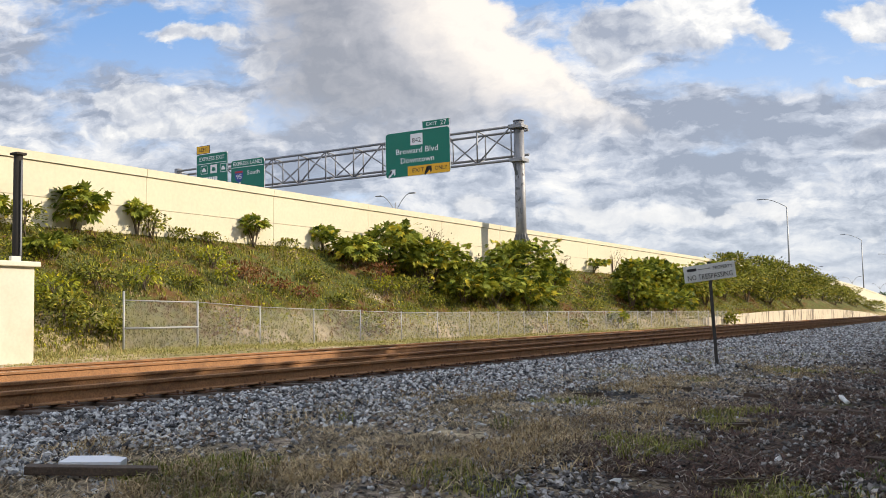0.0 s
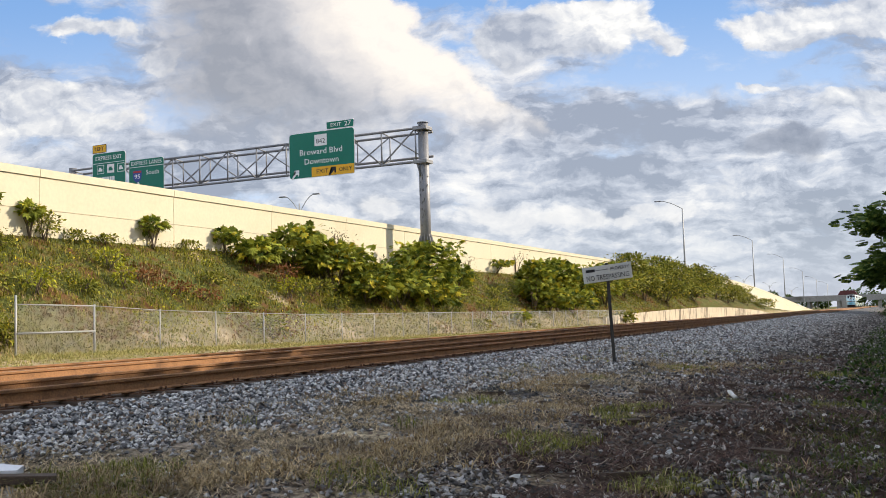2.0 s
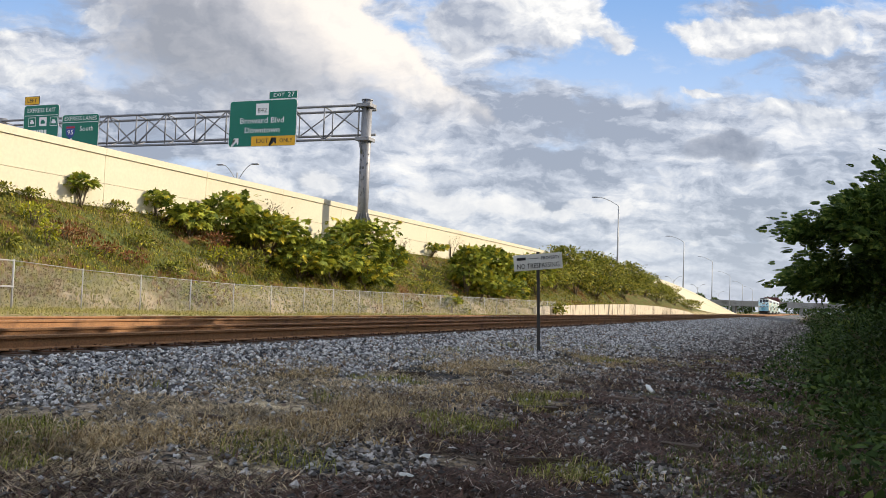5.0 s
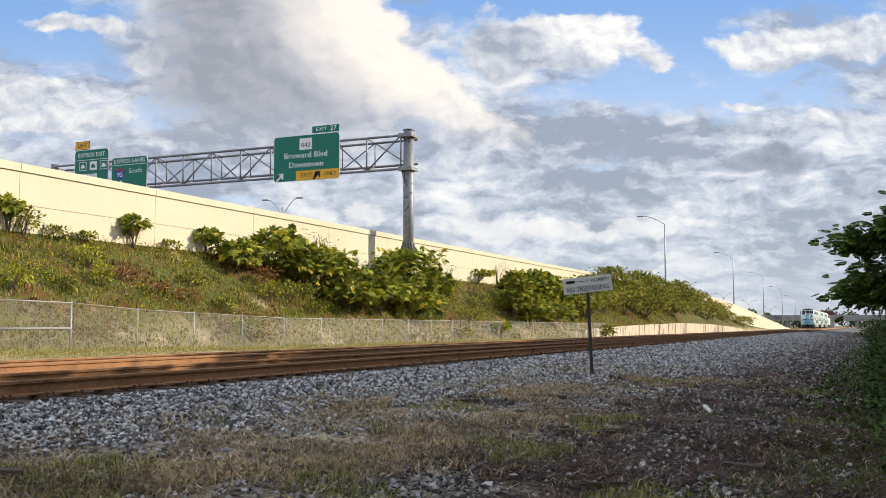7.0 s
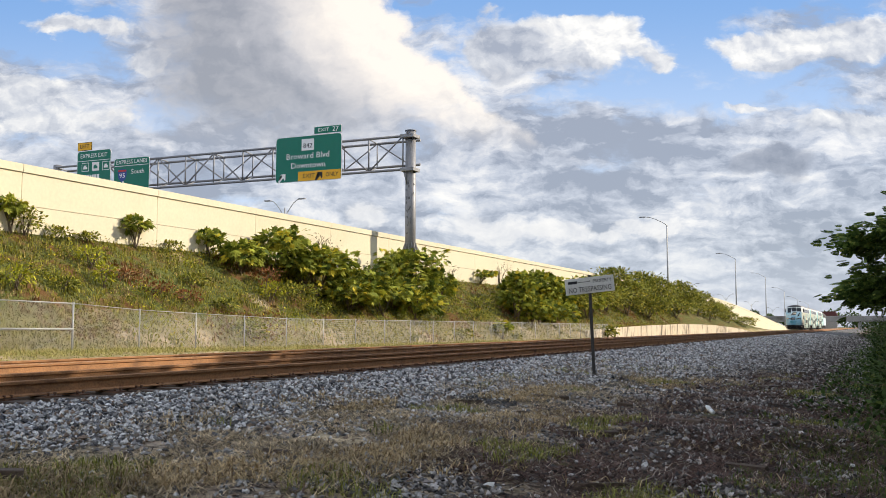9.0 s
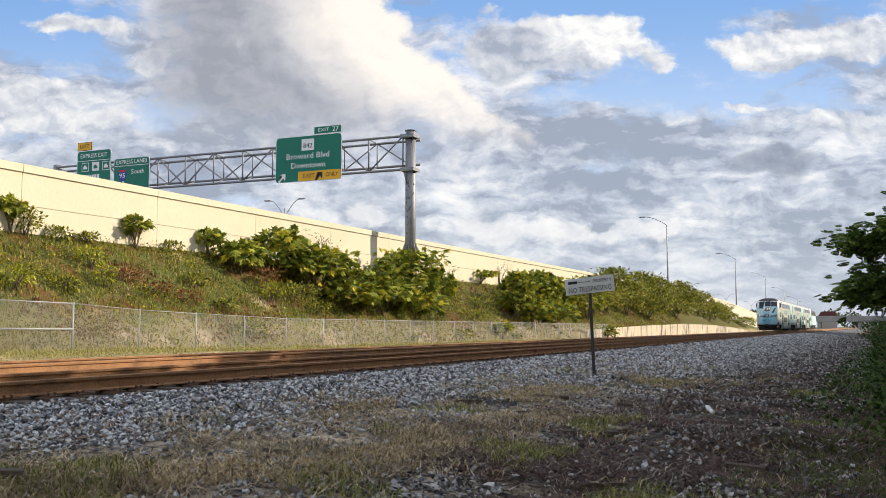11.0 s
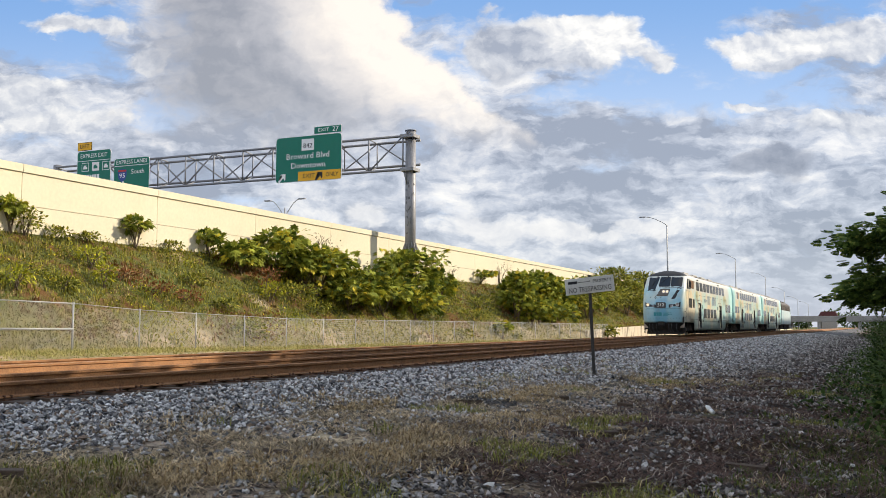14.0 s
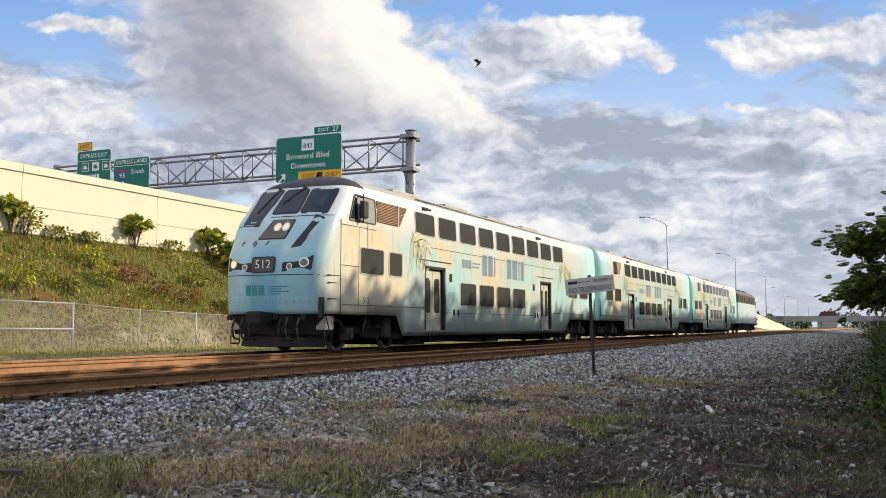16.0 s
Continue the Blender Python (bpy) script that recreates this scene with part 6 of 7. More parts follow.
def shrub(x, y, h, w, kind, seed):
    rr = random.Random(seed)
    names = {"c": ("broad-leaved castor shrub with bare lower stems on the bank", CASTOR), "d": ("dense dark green bush on the grassy bank", DENSE), "y": ("yellow-green leafy weed on the bank", YELLOW),
             "r": ("withered rusty-brown shrub on the bank", RUSTY), "s": ("thin, nearly bare shrub against the wall", SPARSE), "v": ("dark leafy bush in the shade of the verge", SHADE)}
    lab, mt = names[kind]
    z0 = ground_z(x, y) - 0.08
    sh = thing("shrub", pose(x, y, z0), lab, "shrub", "shrubs on the bank" if kind != "v" else "bushes of the verge")
    big = h > 1.6
    bm = bmesh.new()
    tips = []
    for i in range(6 if kind != "d" else 5):
        a, r = rr.uniform(0, 6.28), w * 0.36 * rr.uniform(0.3, 1)
        p = Vector((rr.uniform(-0.1, 0.1), rr.uniform(-0.1, 0.1), 0))
        e = Vector((math.cos(a) * r, math.sin(a) * r, h * rr.uniform(0.6, 0.85)))
        m = (p + e) / 2 + Vector((0, 0, h * 0.08))
        t = 0.012 + 0.012 * h
        tube(bm, p, m, t, t * 0.75, 6, caps=False)
        tube(bm, m, e, t * 0.75, t * 0.4, 6, caps=False)
        tips.append(e)
        for _ in range(2):
            q = e + Vector((rr.uniform(-1, 1) * w * 0.2, rr.uniform(-1, 1) * w * 0.2, h * rr.uniform(-0.05, 0.12)))
            tube(bm, m.lerp(e, 0.5), q, t * 0.4, t * 0.25, 5, caps=False)
            tips.append(q)
    part("stem", bm, WOODY, sh)
    g = np.random.default_rng(seed)
    area = w * h
    if kind == "c":
        n, size, shape = int((34 if not big else 60) + 62 * area), 0.30 if big else 0.24, palmate()
    elif kind == "s":
        n, size, shape = int(20 + 22 * area), 0.12, oval()
    elif kind == "d":
        n, size, shape = int(150 + (190 if y < 75 else 100) * area), 0.17 if y < 75 else 0.36, oval()
    elif kind == "v":
        n, size, shape = int(200 + 330 * area), 0.13, oval()
    else:
        n, size, shape = int(90 + 120 * area), 0.16, oval()
    at, out = [], []
    lumps = [(t, rr.uniform(0.2, 0.34)) for t in tips]
    low = {"c": 0.55, "d": 0.02, "y": 0.1, "r": 0.05, "s": 0.15, "v": 0.0}[kind]
    if big:
        low = 0.05 if kind != "c" or i_low(seed) else 0.3
    for i in range(n):
        if rr.random() < 0.45:
            t, r = lumps[i % len(lumps)]
            d = Vector((rr.gauss(0, 1), rr.gauss(0, 1), rr.gauss(0, 0.8))).normalized()
            p = t + Vector((d.x * w * r, d.y * w * r, d.z * h * 0.16))
        else:
            a, e = rr.uniform(0, 6.28), math.asin(rr.uniform(-0.55, 1.0))
            lump = 1 + 0.22 * noise.noise(Vector((math.cos(a) * 1.6 + x, math.sin(a) * 1.6 + y, e * 1.5)))
            rad = lump * (0.75 + 0.25 * rr.random())
            cz = h * (0.5 + low * 0.5)
            ce = max(math.cos(e), 0.85) if e < 0 else math.cos(e)
            p = Vector((math.cos(a) * ce * w * 0.5 * rad, math.sin(a) * ce * w * 0.5 * rad, cz + math.sin(e) * (h - cz) * rad))
            d = Vector((math.cos(a) * math.cos(e), math.sin(a) * math.cos(e), math.sin(e)))
        p.z = max(0.06, min(h * 1.02, p.z))
        at.append(p)
        out.append(d)
    scatter_leaves("foliage", shape, at, out, size, mt, sh, seed, 0.35 if kind == "c" else 0.1)
    return sh


# place on the bank, height, width, kind
PLANTS = [
    (-15.71, 32.39, 1.44, 1.29, 'c'),
    (-15.72, 37.46, 1.35, 1.59, 'c'),
    (-15.78, 25.83, 1.45, 0.93, 'c'),
    (-15.71, 26.49, 1.10, 1.25, 'd'),
    (-15.76, 28.06, 0.53, 1.12, 'd'),
    (-15.78, 29.56, 0.40, 0.93, 'd'),
    (-15.78, 34.76, 0.48, 1.04, 'd'),
    (-14.59, 41.71, 2.49, 3.30, 'c'),
    (-13.31, 43.54, 2.67, 3.55, 'c'),
    (-14.42, 38.31, 1.63, 2.21, 'c'),
    (-12.57, 46.49, 2.09, 3.77, 'c'),
    (-12.52, 50.49, 1.64, 3.02, 'c'),
    (-12.76, 53.63, 3.64, 4.17, 'c'),
    (-12.85, 58.06, 2.12, 2.27, 'c'),
    (-15.71, 53.48, 0.66, 2.17, 's'),
    (-15.76, 47.44, 2.01, 2.30, 's'),
    (-15.72, 66.93, 1.28, 1.73, 's'),
    (-15.79, 72.88, 1.19, 2.89, 'c'),
    (-15.77, 77.40, 2.25, 1.96, 's'),
    (-11.58, 70.06, 3.85, 2.89, 'c'),
    (-11.45, 75.16, 4.42, 3.73, 'c'),
    (-11.65, 81.22, 3.92, 2.79, 'c'),
    (-12.15, 92.14, 4.22, 3.91, 'c'),
    (-14.04, 109.76, 4.77, 4.35, 'd'),
    (-12.81, 111.51, 4.07, 3.99, 'd'),
    (-15.70, 132.14, 4.24, 4.71, 'd'),
    (-13.06, 130.49, 5.33, 4.61, 'd'),
    (-14.27, 151.45, 4.96, 5.30, 'd'),
    (-14.25, 169.64, 4.21, 5.50, 'd'),
    (-13.88, 186.41, 3.39, 4.93, 'd'),
    (-13.02, 199.14, 2.32, 4.09, 'd'),
    (-11.55, 214.27, 2.23, 4.13, 'd'),
    (-10.38, 33.70, 0.95, 1.29, 'd'),
    (-10.19, 55.98, 0.70, 1.44, 'd'),
    (-10.15, 63.15, 1.30, 1.35, 'c'),
    (-10.13, 65.64, 0.38, 0.99, 'd'),
    (-10.04, 90.50, 1.00, 2.18, 'd'),
    (-10.33, 49.09, 0.20, 0.64, 'd'),
    (-12.41, 23.15, 0.77, 1.13, 'y'),
    (-13.98, 28.11, 0.90, 1.10, 'y'),
    (-12.94, 27.80, 0.99, 0.77, 'y'),
    (-12.70, 25.49, 0.51, 1.21, 'd'),
    (-12.53, 38.23, 1.10, 1.08, 'y'),
    (-13.17, 45.66, 0.95, 1.56, 'd'),
    (-12.46, 64.63, 1.05, 2.06, 'd'),
    (-14.37, 63.87, 0.84, 1.65, 'd'),
    (-15.78, 22.89, 1.73, 1.90, 'c'),
    (-12.59, 21.45, 0.96, 1.51, 'd'),
    (-11.71, 19.16, 1.06, 1.56, 'y'),
    (-10.86, 18.72, 1.03, 1.52, 'd'),
    (-10.58, 19.51, 0.79, 1.37, 'd'),
    (-13.92, 20.58, 0.96, 1.51, 'c'),
    (-15.27, 20.47, 1.18, 1.35, 'd'),
    (-15.09, 18.70, 1.49, 1.65, 'c'),
    (-14.97, 23.62, 0.42, 1.24, 'd'),
    (-10.36, 20.17, 0.62, 0.70, 'd'),
    (-11.92, 41.33, 0.58, 1.14, 'd'),
    (-11.86, 33.86, 0.62, 0.98, 'd'),
    (-13.39, 33.47, 0.50, 1.23, 'd'),
    (-12.22, 52.94, 0.75, 2.09, 'y'),
    (-12.63, 30.43, 0.58, 1.14, 'r'),
    (-12.36, 31.86, 0.48, 1.41, 'r'),
    (-13.46, 29.24, 0.46, 1.12, 'r'),
    (-12.44, 46.91, 0.90, 1.27, 'r'),
    (-13.32, 38.89, 1.12, 1.38, 'r'),
]
for i, p in enumerate(PLANTS):
    shrub(*p, 100 + i)
for i, p in enumerate([(-13.6, 42.6, 1.5, 3.2), (-12.0, 44.8, 1.7, 3.6), (-11.8, 48.2, 1.6, 3.6), (-11.6, 52.2, 1.9, 3.6), (-11.7, 56.0, 1.5, 3.0), (-12.6, 40.2, 1.0, 2.4), (-11.4, 60.5, 1.0, 2.4), (-11.3, 72.5, 2.2, 4.2), (-11.3, 78.6, 2.2, 4.2), (-12.4, 87.0, 2.8, 4.4), (-13.2, 98.0, 3.0, 4.8), (-13.4, 104.0, 3.0, 5.0), (-14.2, 120.0, 3.4, 5.6), (-12.4, 121.0, 2.8, 5.4), (-14.6, 141.0, 3.4, 6.0), (-13.0, 143.0, 2.8, 6.0), (-14.5, 160.0, 3.2, 6.6), (-13.4, 177.0, 2.8, 6.6)]):
    shrub(*p, "c" if i in (0, 1, 2, 3, 7, 8) else "d", 301 + 3 * i)
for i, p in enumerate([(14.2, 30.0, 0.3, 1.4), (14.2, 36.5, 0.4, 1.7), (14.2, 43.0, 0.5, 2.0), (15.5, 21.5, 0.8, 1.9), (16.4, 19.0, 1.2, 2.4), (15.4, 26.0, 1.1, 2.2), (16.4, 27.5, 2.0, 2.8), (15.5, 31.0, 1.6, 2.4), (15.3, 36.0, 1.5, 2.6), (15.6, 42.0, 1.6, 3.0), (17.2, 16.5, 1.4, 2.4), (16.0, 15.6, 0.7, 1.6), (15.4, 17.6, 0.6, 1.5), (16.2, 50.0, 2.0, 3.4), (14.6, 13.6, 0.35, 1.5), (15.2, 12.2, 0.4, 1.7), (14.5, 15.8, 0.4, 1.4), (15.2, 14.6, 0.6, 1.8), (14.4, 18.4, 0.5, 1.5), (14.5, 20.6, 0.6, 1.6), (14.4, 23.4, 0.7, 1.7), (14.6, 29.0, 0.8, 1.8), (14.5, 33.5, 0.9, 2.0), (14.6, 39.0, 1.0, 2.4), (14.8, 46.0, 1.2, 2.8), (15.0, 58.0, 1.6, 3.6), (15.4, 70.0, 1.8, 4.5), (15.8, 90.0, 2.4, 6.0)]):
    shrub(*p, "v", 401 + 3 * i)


def blades(name, places, h, wd, mt, label, seed, lean=0.5, per=4, flat=False):
    """Tufts of bent grass blades in one mesh."""
    g = np.random.default_rng(seed)
    p = np.repeat(np.asarray(places, float), per, 0)
    n = len(p)
    p[:, :2] += g.normal(0, 0.045 if not flat else 0.16, (n, 2))
    a = g.uniform(0, 6.28, n)
    ln = np.abs(g.normal(lean, 0.3, n))
    hh = (np.repeat(np.asarray(h, float) * np.ones(len(places)), per)) * g.uniform(0.5, 1.3, n)
    d = np.stack([np.cos(a), np.sin(a), 0 * a], 1)
    s = np.stack([-np.sin(a), np.cos(a), 0 * a], 1) * (wd * g.uniform(0.6, 1.4, n))[:, None]
    up = np.array((0, 0, 1.0))
    if flat:
        m1 = p + d * (hh * 0.5)[:, None] + up * 0.02
        e = p + d * hh[:, None] + up * g.uniform(0, 0.06, n)[:, None]
    else:
        m1 = p + up * (hh * 0.62)[:, None] + d * (hh * ln * 0.3)[:, None]
        e = p + up * (hh * (1.0 - 0.3 * ln))[:, None] + d * (hh * ln)[:, None]
    v = np.stack([p - s, p + s, m1 + s * 0.8, m1 - s * 0.8, e], 1).reshape(-1, 3)
    f = []
    for i in range(n):
        b = 5 * i
        f += [(b, b + 1, b + 2, b + 3), (b + 3, b + 2, b + 4)]
    return tagged(raw_mesh(name, v.tolist(), f, mt), label, "grass", kind="stuff")


def build_grass():
    g = np.random.default_rng(21)
    pts, hs, dry, dh, rust = [], [], [], [], []
    while len(pts) + len(dry) < 26000:
        y = 12 + 130 * g.random() ** 1.6
        x = -10.0 - 5.85 * g.random()
        n = noise.noise(Vector((x * 0.5, y * 0.28, 4)))
        z = ground_z(x, y) - 0.03
        if n > 0.25:
            rust.append((x, y, z))
        if n > 0.16 and g.random() < 0.6:
            dry.append((x, y, z))
            dh.append(g.uniform(0.08, 0.24))
        else:
            pts.append((x, y, z))
            hs.append(g.uniform(0.08, 0.24) * (1 + 0.5 * max(0, noise.noise(Vector((x, y * 0.6, 8))))))
    blades("bank_grass", pts, hs, 0.016, GRASS, "rough green grass covering the bank", 1)
    blades("bank_grass", dry, dh, 0.014, STRAW, "dry brown grass in patches on the bank", 2)
    blades("bank_grass", rust, 0.16, 0.02, RUSTY, "rusty withered weeds in patches on the bank", 3, 0.7)
    # small leafy weeds between the grass
    at = []
    while len(at) < 24000:
        y = 12 + 120 * g.random() ** 1.5
        x = -10.0 - 5.8 * g.random()
        if noise.noise(Vector((x * 0.7, y * 0.35, 14))) < 0.0:
            continue
        at.append((x, y, ground_z(x, y) + g.uniform(0.0, 0.38)))
    o = g.normal(0, 1, (len(at), 3))
    o[:, 2] = np.abs(o[:, 2]) * 0.4
    tagged(scatter_leaves("bank_weeds", oval(), at, o, 0.10, DENSE, None, 5), "low leafy weeds among the grass of the bank", "weeds", kind="stuff")
    at = []
    while len(at) < 10000:
        y, x = 12 + 100 * g.random() ** 1.5, -10.0 - 5.8 * g.random()
        if noise.noise(Vector((x * 0.6, y * 0.3, 24))) < 0.12:
            continue
        at.append((x, y, ground_z(x, y) + g.uniform(0.05, 0.4)))
    o = g.normal(0, 1, (len(at), 3))
    tagged(scatter_leaves("bank_weeds", oval(), at, o, 0.11, YELLOW, None, 6), "yellow-green leafy weeds on the bank", "weeds", kind="stuff")
    # strip between fence and far track
    pts = [(-2.9 - 7.4 * g.random() ** 0.5, 8 + 80 * g.random() ** 1.5, 0) for _ in range(14000)]
    pts = [(x, y, ground_z(x, y) - 0.02) for x, y, _ in pts]
    hs = [0.08 + 0.16 * step(-6, -9.6, p[0]) * g.random() for p in pts]
    blades("verge_grass", pts, hs, 0.010, FENCE_GRASS, "pale yellow-green dry grass along the fence", 7, 0.8)
    # foreground: straw and green tufts, litter of dead stalks
    straw, green, flat, brown = [], [], [], []
    while len(straw) < 3100:
        y, x = 2.5 + 26 * g.random() ** 1.5, 6.7 + 7.6 * g.random()
        n = noise.noise(Vector((x * 0.55, y * 0.4, 31)))
        if x < 7.4 + 3.0 * step(8, 30, y) and g.random() < 0.75:
            continue
        z = ground_z(x, y) - 0.01
        near = 1 - step(8.9, 10.6, x + 0.8 * noise.noise(Vector((x * 0.6, y * 0.6, 61))))
        if n > 0.06 and g.random() < 0.06 + 0.94 * near:
            straw.append((x, y, z))
        if noise.noise(Vector((x * 0.9, y * 0.7, 41))) > 0.28 + 0.12 * (1 - near):
            green.append((x, y, z))
        if noise.noise(Vector((x * 1.1, y * 0.9, 51))) > -0.12:
            (flat if near > g.random() else brown).append((x, y, z + 0.012))
    blades("dry_grass", straw, g.uniform(0.03, 0.15, len(straw)), 0.0045, STRAW, "dry straw-coloured grass tufts in the foreground", 8, 1.8, 8)
    blades("green_grass", green, g.uniform(0.04, 0.15, len(green)), 0.0045, FORE_GRASS, "sparse green grass tufts in the foreground", 9, 1.0, 6)
    blades("dead_stalks", flat, 0.14, 0.0045, leafy("dead_stalk", (0.04, 0.026, 0.018), (0.90, 0.72, 0.46)), "dead stalks and twigs lying on the dirt", 10, per=11, flat=True)
    blades("dead_stalks", brown, 0.16, 0.0052, leafy("brown_stalk", (0.03, 0.017, 0.012), (0.20, 0.115, 0.085), (0.55, 0.46, 0.38)), "brown stalks and dead leaves lying on the dark soil", 14, per=9, flat=True)
    # weeds along the verge by the trees
    at, hs = [], []
    while len(at) < 11000:
        y = 8 + 60 * g.random() ** 1.4
        x = 12.0 + 5.0 * g.random() + 0.6 * noise.noise(Vector((0, y * 0.3, 2)))
        lim = 12.5 + 1.7 * step(20, 8, y) + 0.8 * noise.noise(Vector((7, y * 0.5, 2)))
        if x < lim:
            continue
        top = 0.10 + 0.12 * step(lim + 0.2, lim + 1.8, x) * step(10, 20, y)
        at.append((x, y, ground_z(x, y) + g.uniform(0.0, top)))
    o = g.normal(0, 1, (len(at), 3))
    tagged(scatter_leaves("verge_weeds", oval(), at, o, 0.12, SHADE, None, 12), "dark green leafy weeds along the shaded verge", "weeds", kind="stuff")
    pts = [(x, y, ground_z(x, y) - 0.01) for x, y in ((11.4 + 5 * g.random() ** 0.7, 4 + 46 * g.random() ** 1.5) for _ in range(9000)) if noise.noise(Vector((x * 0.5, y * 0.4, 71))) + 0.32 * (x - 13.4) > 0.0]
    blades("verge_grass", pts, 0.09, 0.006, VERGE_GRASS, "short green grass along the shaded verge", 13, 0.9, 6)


build_grass()


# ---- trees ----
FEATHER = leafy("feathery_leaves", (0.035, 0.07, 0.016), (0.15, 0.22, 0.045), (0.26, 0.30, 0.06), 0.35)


def tree(x, y, h, r, seed, shape, size, n, label, lean=(0, 0), low=0.35, group="trees along the verge", spread_=0.16, mt=None):
    rr = random.Random(seed)
    t = thing("tree", pose(x, y, ground_z(x, y) - 0.1), label, "tree", group)
    bm = bmesh.new()
    top = Vector((lean[0], lean[1], h * 0.72))
    p = [Vector((0, 0, 0)), Vector((lean[0] * 0.25 + rr.uniform(-0.1, 0.1), lean[1] * 0.25, h * 0.25)), Vector((lean[0] * 0.6, lean[1] * 0.6 + rr.uniform(-0.1, 0.1), h * 0.5)), top]
    t0 = 0.03 * h
    for i in range(3):
        tube(bm, p[i], p[i + 1], t0 * (1 - 0.27 * i), t0 * (0.73 - 0.27 * i), 9, caps=False)
    tips = [top + Vector((0, 0, h * 0.2))]
    for i in range(16):
        k = rr.uniform(0.25, 0.95)
        s = p[1].lerp(top, k)
        a = rr.uniform(0, 6.28)
        ln = r * rr.uniform(0.55, 1.05) * (1.05 - 0.45 * k)
        e = s + Vector((math.cos(a) * ln, math.sin(a) * ln, ln * rr.uniform(0.05, 0.6)))
        m = s.lerp(e, 0.5) + Vector((0, 0, ln * 0.08))
        tube(bm, s, m, t0 * 0.32, t0 * 0.2, 6, caps=False)
        tube(bm, m, e, t0 * 0.2, t0 * 0.07, 6, caps=False)
        tips += [e, m.lerp(e, 0.5)]
        for _ in range(3):
            q = m.lerp(e, rr.uniform(0.2, 1)) + Vector((rr.uniform(-1, 1), rr.uniform(-1, 1), rr.uniform(-0.3, 0.8))) * ln * 0.3
            tube(bm, m.lerp(e, 0.4), q, t0 * 0.09, t0 * 0.04, 5, caps=False)
            tips.append(q)
    part("trunk", bm, WOODY, t)
    at, out = [], []
    for i in range(n):
        c = tips[i % len(tips)]
        d = Vector((rr.gauss(0, 1), rr.gauss(0, 1), rr.gauss(0, 0.6)))
        q = c + d * r * spread_
        q.z = max(h * 0.06 if low < 0.2 else h * 0.2, q.z)
        at.append(q)
        out.append(Vector((d.x, d.y, 0.1)) + (c - p[2]).normalized() * 0.8)
    scatter_leaves("crown", shape, at, out, size, mt or SHADE, t, seed, 0.35, 1.1)
    return t


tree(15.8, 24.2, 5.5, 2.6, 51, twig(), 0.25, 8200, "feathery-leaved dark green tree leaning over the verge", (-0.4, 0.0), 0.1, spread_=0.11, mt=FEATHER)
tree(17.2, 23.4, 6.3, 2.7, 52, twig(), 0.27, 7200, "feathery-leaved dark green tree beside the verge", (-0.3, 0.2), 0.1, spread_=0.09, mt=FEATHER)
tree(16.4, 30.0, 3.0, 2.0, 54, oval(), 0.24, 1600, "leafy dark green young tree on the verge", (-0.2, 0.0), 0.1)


def shade_tree(x, y, h, r, seed, n, size, flat):
    """A dense broad-crowned tree of the row on the sunny side; flat tells how level its top is."""
    rr = random.Random(seed)
    t = thing("tree", pose(x, y, -1.1), "tall leafy shade tree in the row beside the tracks", "tree", "shade trees beside the tracks")
    bm = bmesh.new()
    tube(bm, (0, 0, 0), (0.1, 0.0, h * 0.35), 0.22, 0.16, 9, caps=False)
    tube(bm, (0.1, 0.0, h * 0.35), (0, 0.1, h * 0.8), 0.16, 0.06, 9, caps=False)
    for i in range(12):
        a, k = i * 2.4, rr.uniform(0.25, 0.75)
        e = (math.cos(a) * r * 0.75, math.sin(a) * r * 0.75, h * min(0.92, k + 0.18))
        tube(bm, (0.05, 0.05, h * k), e, 0.07, 0.02, 6, caps=False)
    part("trunk", bm, WOODY, t)
    at, out = [], []
    for i in range(n):
        a, q = rr.uniform(0, 6.28), math.sqrt(rr.random())
        top = h * (1 - (1 - flat) * q ** 3) + 0.25 * noise.noise(Vector((math.cos(a) * q * 2, math.sin(a) * q * 2, seed)))
        at.append(Vector((math.cos(a) * q * r, math.sin(a) * q * r, 1.2 + (top - 1.2) * rr.random() ** 0.7)))
        out.append(Vector((math.cos(a), math.sin(a), 0.2)))
    scatter_leaves("crown", oval(), at, out, size, SHADE, t, seed, 0.2, 1.0)
    return t


_rr = random.Random(8)
_low = shade_tree(24.0, 2.0, 13.75, 3.4, 61, 9000, 0.5, 0.93)
for _i in range(1, 11):
    copy_thing(_low, Matrix.Translation((24.0 + _rr.uniform(-0.2, 0.2), 2.0 + 3.3 * _i, -1.1 + _rr.uniform(-0.1, 0.1))) @ pose(0, 0, 0, 0, 0, _rr.uniform(0, 360)))
_high = shade_tree(24.0, 38.5, 16.5, 3.6, 62, 10000, 0.5, 0.93)
for _i in range(1, 48):
    copy_thing(_high, Matrix.Translation((24.0 + _rr.uniform(-0.3, 0.3), 38.5 + 3.6 * _i, -1.1 + _rr.uniform(-0.3, 0.15))) @ pose(0, 0, 0, 0, 0, _rr.uniform(0, 360)))
_near = shade_tree(18.9, 3.0, 8.6, 3.4, 63, 7000, 0.42, 0.7)
for _i in (-2, -1, 1, 2, 3, 4, 5):
    copy_thing(_near, Matrix.Translation((18.9 + 0.14 * max(_i, 0), 3.0 + 5.2 * _i, -1.1)) @ pose(0, 0, 0, 0, 0, _rr.uniform(0, 360)))


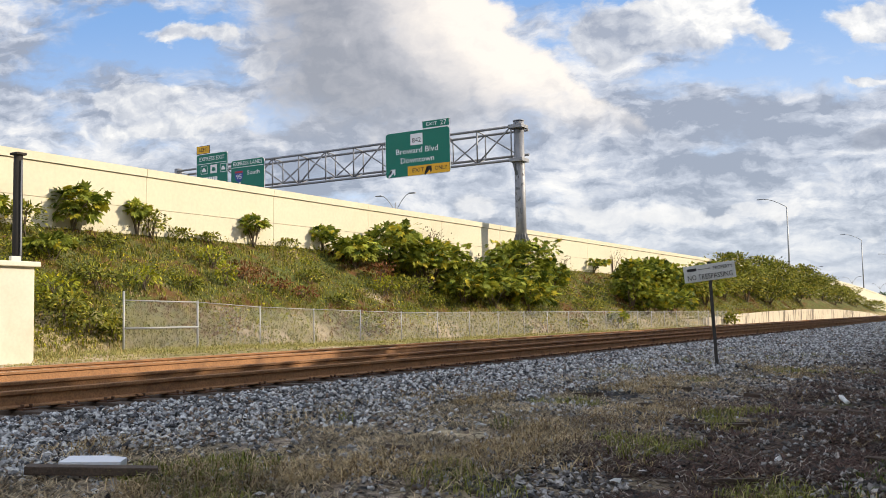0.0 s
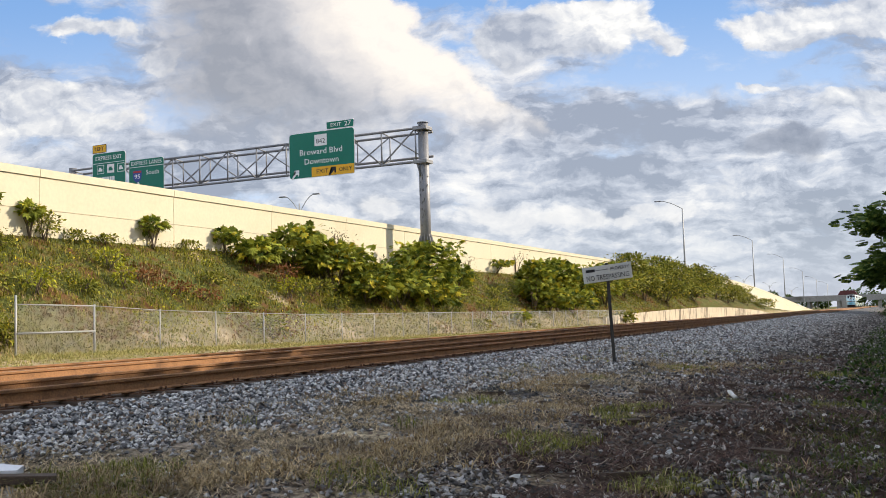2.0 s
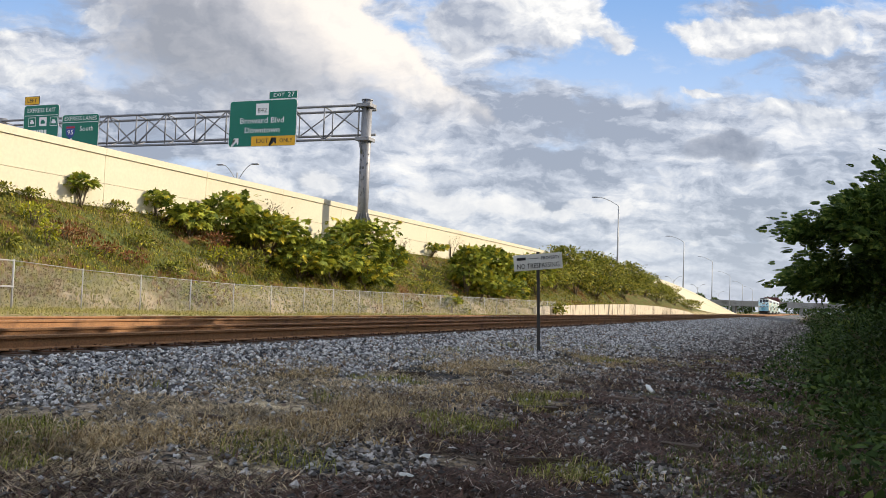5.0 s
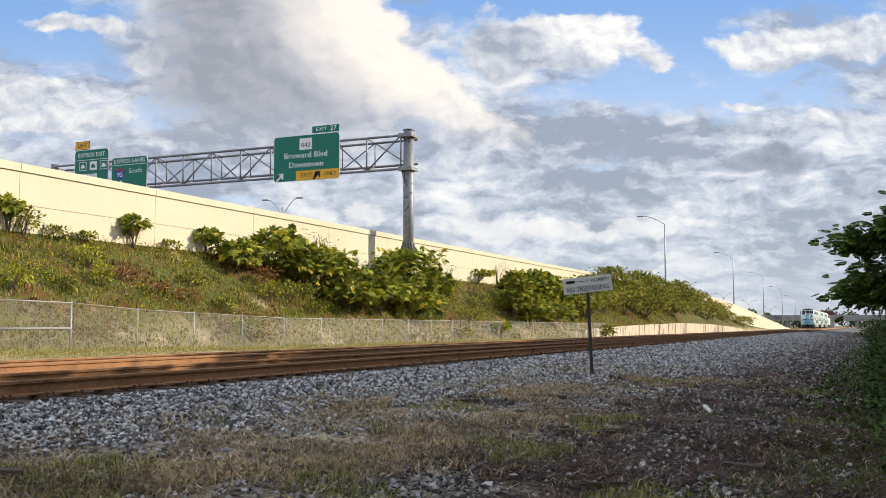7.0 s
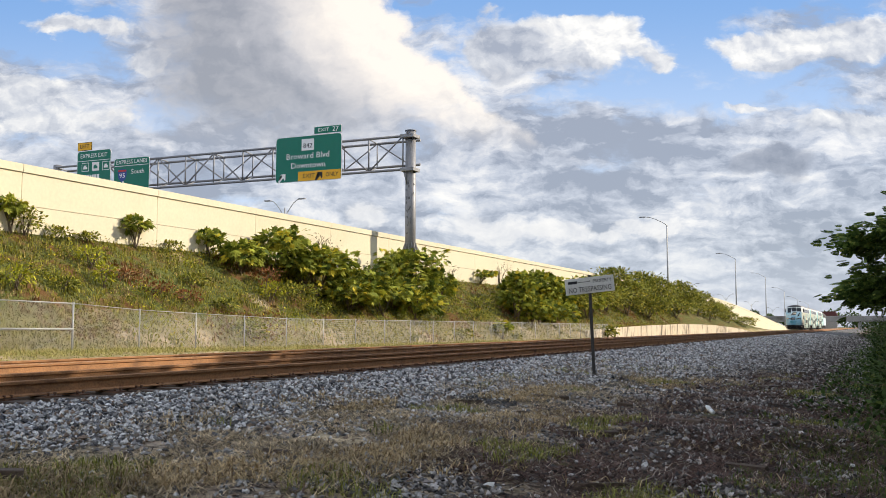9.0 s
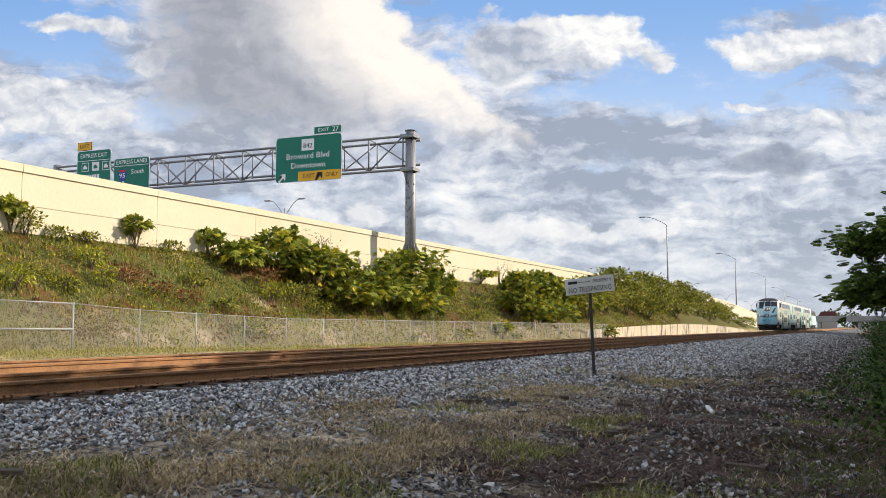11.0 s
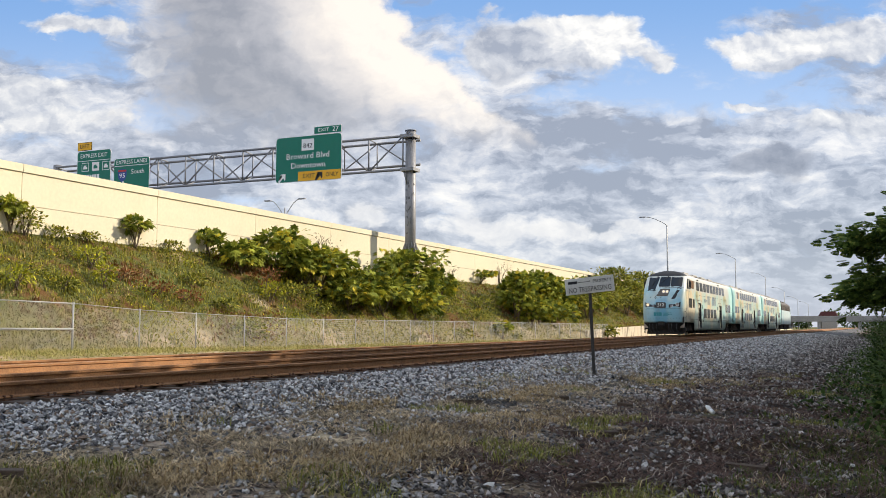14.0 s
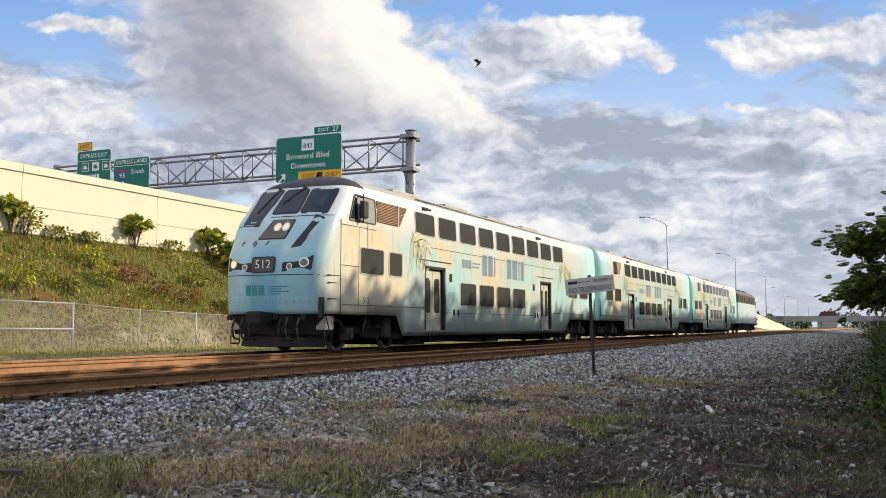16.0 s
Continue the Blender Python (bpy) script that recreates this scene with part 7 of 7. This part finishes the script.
# ---- far distance ----
def build_distance():
    o = thing("overpass", pose(0, 440, 0), "grey concrete road bridge crossing the tracks far away", "bridge")
    con = matte("bridge_concrete", (0.34, 0.33, 0.31), 0.9, var=0.3, scale=0.3, tint=(0.16, 0.15, 0.13))
    bm = bmesh.new()
    box(bm, -70, 60, 0, 12, 2.9, 4.4)
    part("deck", bm, con, o)
    bm = bmesh.new()
    box(bm, -70, 60, -0.15, 0.2, 4.4, 5.3)
    part("parapet", bm, con, o)
    for x in (-52, -36, -20, -8, 8, 24, 40):
        bm = bmesh.new()
        box(bm, x - 0.7, x + 0.7, 1, 11, -1.4, 2.9, bevel=0.1)
        part("pier", bm, con, o)
    h = thing("house", pose(-5.5, 470, -1), "low building with a dark red roof beyond the bridge", "house")
    bm = bmesh.new()
    box(bm, -3.6, 3.6, 0, 9, 0, 6.6)
    part("wall", bm, con, h)
    bm = bmesh.new()
    sweep(bm, [(-4.2, 6.6), (4.2, 6.6), (2.9, 8.6), (-2.9, 8.6)], -0.4, 9.4)
    part("roof", bm, matte("dark_red_roof", (0.10, 0.03, 0.03), 0.8, var=0.2), h)
    g = np.random.default_rng(77)
    at = []
    for cx, cy, hh, ww in [(-80 + 9 * i + g.uniform(-3, 3), 520 + g.uniform(-20, 60), g.uniform(5, 9.5), g.uniform(4, 7)) for i in range(28)]:
        for _ in range(420):
            d = g.normal(0, 1, 3)
            d /= np.linalg.norm(d)
            at.append((cx + d[0] * ww * g.uniform(0.6, 1), cy + d[1] * ww * 0.7, max(-1, hh * 0.55 + d[2] * hh * 0.45)))
    tagged(scatter_leaves("far_trees", oval(), at, g.normal(0, 1, (len(at), 3)), 1.5, SHADE, None, 78), "far line of dark trees on the horizon", "trees", kind="stuff")


build_distance()


# ---- things lying about ----
def build_litter():
    pl = thing("plank", pose(7.88, 4.72, -0.385, 0, 4, 46), "dark weathered wooden plank lying on the ballast", "plank")
    bm = bmesh.new()
    box(bm, -0.45, 0.45, -0.07, 0.07, -0.02, 0.04, bevel=0.008)
    part("board", bm, TIE, pl)
    fb = thing("foam_board", pose(7.70, 4.86, -0.345, 3, 2, 40), "broken piece of white foam board on a plank", "debris")
    bm = bmesh.new()
    vs = [(-0.22, -0.09), (0.22, -0.11), (0.24, 0.05), (0.10, 0.10), (-0.17, 0.08)]
    a = [bm.verts.new((x, y, -0.03)) for x, y in vs]
    b = [bm.verts.new((x, y, 0.015 + 0.004 * i)) for i, (x, y) in enumerate(vs)]
    bm.faces.new(a[::-1]), bm.faces.new(b)
    for i in range(5):
        bm.faces.new((a[i], a[(i + 1) % 5], b[(i + 1) % 5], b[i]))
    part("slab", bm, matte("white_foam", (0.80, 0.80, 0.82), 0.8, var=0.05), fb)
    bt = thing("bottle", pose(11.33, 15.5, -0.66, 0, 60, 140), "crumpled white plastic bottle lying on the ground", "litter")
    bm = bmesh.new()
    for (z0, r0), (z1, r1) in ((tuple(0.75 * c for c in p), tuple(0.75 * c for c in q)) for p, q in zip([(-0.13, 0.02), (-0.125, 0.045), (-0.02, 0.04), (0.02, 0.05), (0.08, 0.045)], [(-0.125, 0.045), (-0.02, 0.04), (0.02, 0.05), (0.08, 0.045), (0.14, 0.018)])):
        tube(bm, (0, 0, z0), (0, 0, z1), r0, r1, 10)
    part("shell", bm, SWHITE, bt)
    rr = random.Random(4)
    for x, y, s in ((13.06, 15.4, 0.09), (8.7, 9.0, 0.06), (13.45, 11.7, 0.06), (10.8, 7.4, 0.05), (12.2, 12.0, 0.05), (13.3, 13.4, 0.07), (11.6, 9.6, 0.05), (11.0, 6.6, 0.06), (12.6, 9.2, 0.05), (9.9, 12.6, 0.05)):
        sc = thing("scrap", pose(x, y, ground_z(x, y) + 0.02, rr.uniform(-20, 20), rr.uniform(-20, 20), rr.uniform(0, 360)), "small crumpled scrap of white litter on the dirt", "litter", "scraps of litter")
        bm = bmesh.new()
        ring = [bm.verts.new((s * math.cos(t) * rr.uniform(0.6, 1.3), s * 0.7 * math.sin(t) * rr.uniform(0.6, 1.2), rr.uniform(-0.01, 0.03))) for t in (i * 0.898 for i in range(7))]
        c = bm.verts.new((0, 0, 0.03))
        for i in range(7):
            bm.faces.new((ring[i], ring[(i + 1) % 7], c))
        bmesh.ops.solidify(bm, geom=bm.faces, thickness=0.006)
        part("paper", bm, SWHITE, sc)
    # old tie ends and rods lying in the ballast
    for x, y, ln, a in ((10.6, 11.2, 0.7, 40), (11.2, 13.6, 0.8, 150), (9.6, 18.5, 0.9, 60), (11.6, 22.0, 1.0, 70), (10.9, 26.0, 1.4, 75), (11.9, 30.0, 1.6, 80), (8.2, 13.2, 0.5, 60), (9.0, 14.6, 0.6, 20), (10.2, 33.0, 1.8, 85)) + tuple((9.0 + 4.2 * ((k * 37) % 23) / 23, 7.0 + 1.15 * k, 0.25 + 0.35 * ((k * 13) % 7) / 7, (k * 53) % 180) for k in range(20)):
        st = thing("timber_scrap", pose(x, y, ground_z(x, y) + 0.02, 0, 2, a), "dark splinter of old timber lying on the ballast", "debris", "timber scraps on the ballast")
        bm = bmesh.new()
        vs = box(bm, -ln / 2, ln / 2, -0.045, 0.045, -0.03, 0.04)
        for v in vs:
            v.co.y *= rr.uniform(0.4, 1.2)
            v.co.z *= rr.uniform(0.5, 1.2)
        part("splinter", bm, TIE, st)


build_litter()


def build_bird():
    b = thing("bird", pose(-13, 56, 6), "small dark bird flying up from the bushes", "bird")
    bm = bmesh.new()
    bmesh.ops.create_uvsphere(bm, u_segments=10, v_segments=6, radius=1.0, matrix=Matrix.Diagonal((0.05, 0.15, 0.05, 1)))
    part("body", bm, BLACK, b, smooth=True)
    bm = bmesh.new()
    bm.faces.new([bm.verts.new(p) for p in ((-0.02, -0.1, 0), (0.02, -0.1, 0), (0.05, -0.26, 0), (-0.05, -0.26, 0))])
    bmesh.ops.solidify(bm, geom=bm.faces, thickness=0.01)
    part("tail", bm, BLACK, b)
    for s, up in ((1, 0.16), (-1, 0.22)):
        bm = bmesh.new()
        v = [bm.verts.new(p) for p in ((0, 0.08, 0.02), (0, -0.06, 0.02), (s * 0.16, 0.10, up * 0.6), (s * 0.16, -0.05, up * 0.6), (s * 0.32, -0.06, up * 0.8))]
        bm.faces.new((v[0], v[2], v[3], v[1])), bm.faces.new((v[2], v[4], v[3]))
        bmesh.ops.solidify(bm, geom=bm.faces, thickness=0.008)
        part("wing", bm, BLACK, b)
    return b


BIRD = build_bird()


def motions():
    rows = [0, 0.1, 2, 4, 6, 8, 10, 12, 14, 15.9, 16]
    for car, off in zip(CARS, OFFSETS):
        walk(car, [(t, pose(0, ARRIVE + off + (16 - t) * SPEED, 0)) for t in rows])

    walk(BIRD, [(0, pose(-12.6, 53.5, 4.3, 40, 0, 200)), (15.2, pose(-12.6, 53.5, 4.3, 40, 0, 200)), (15.6, pose(-6.27, 43.21, 7.5, 50, 0, 250)), (15.8, pose(-4.88, 41.36, 10.58, 60, 0, 300)), (15.9, pose(-3.82, 40.64, 11.67, 65, 20, 310)), (16, pose(-2.51, 40.03, 12.75, 60, 30, 320))])


motions()
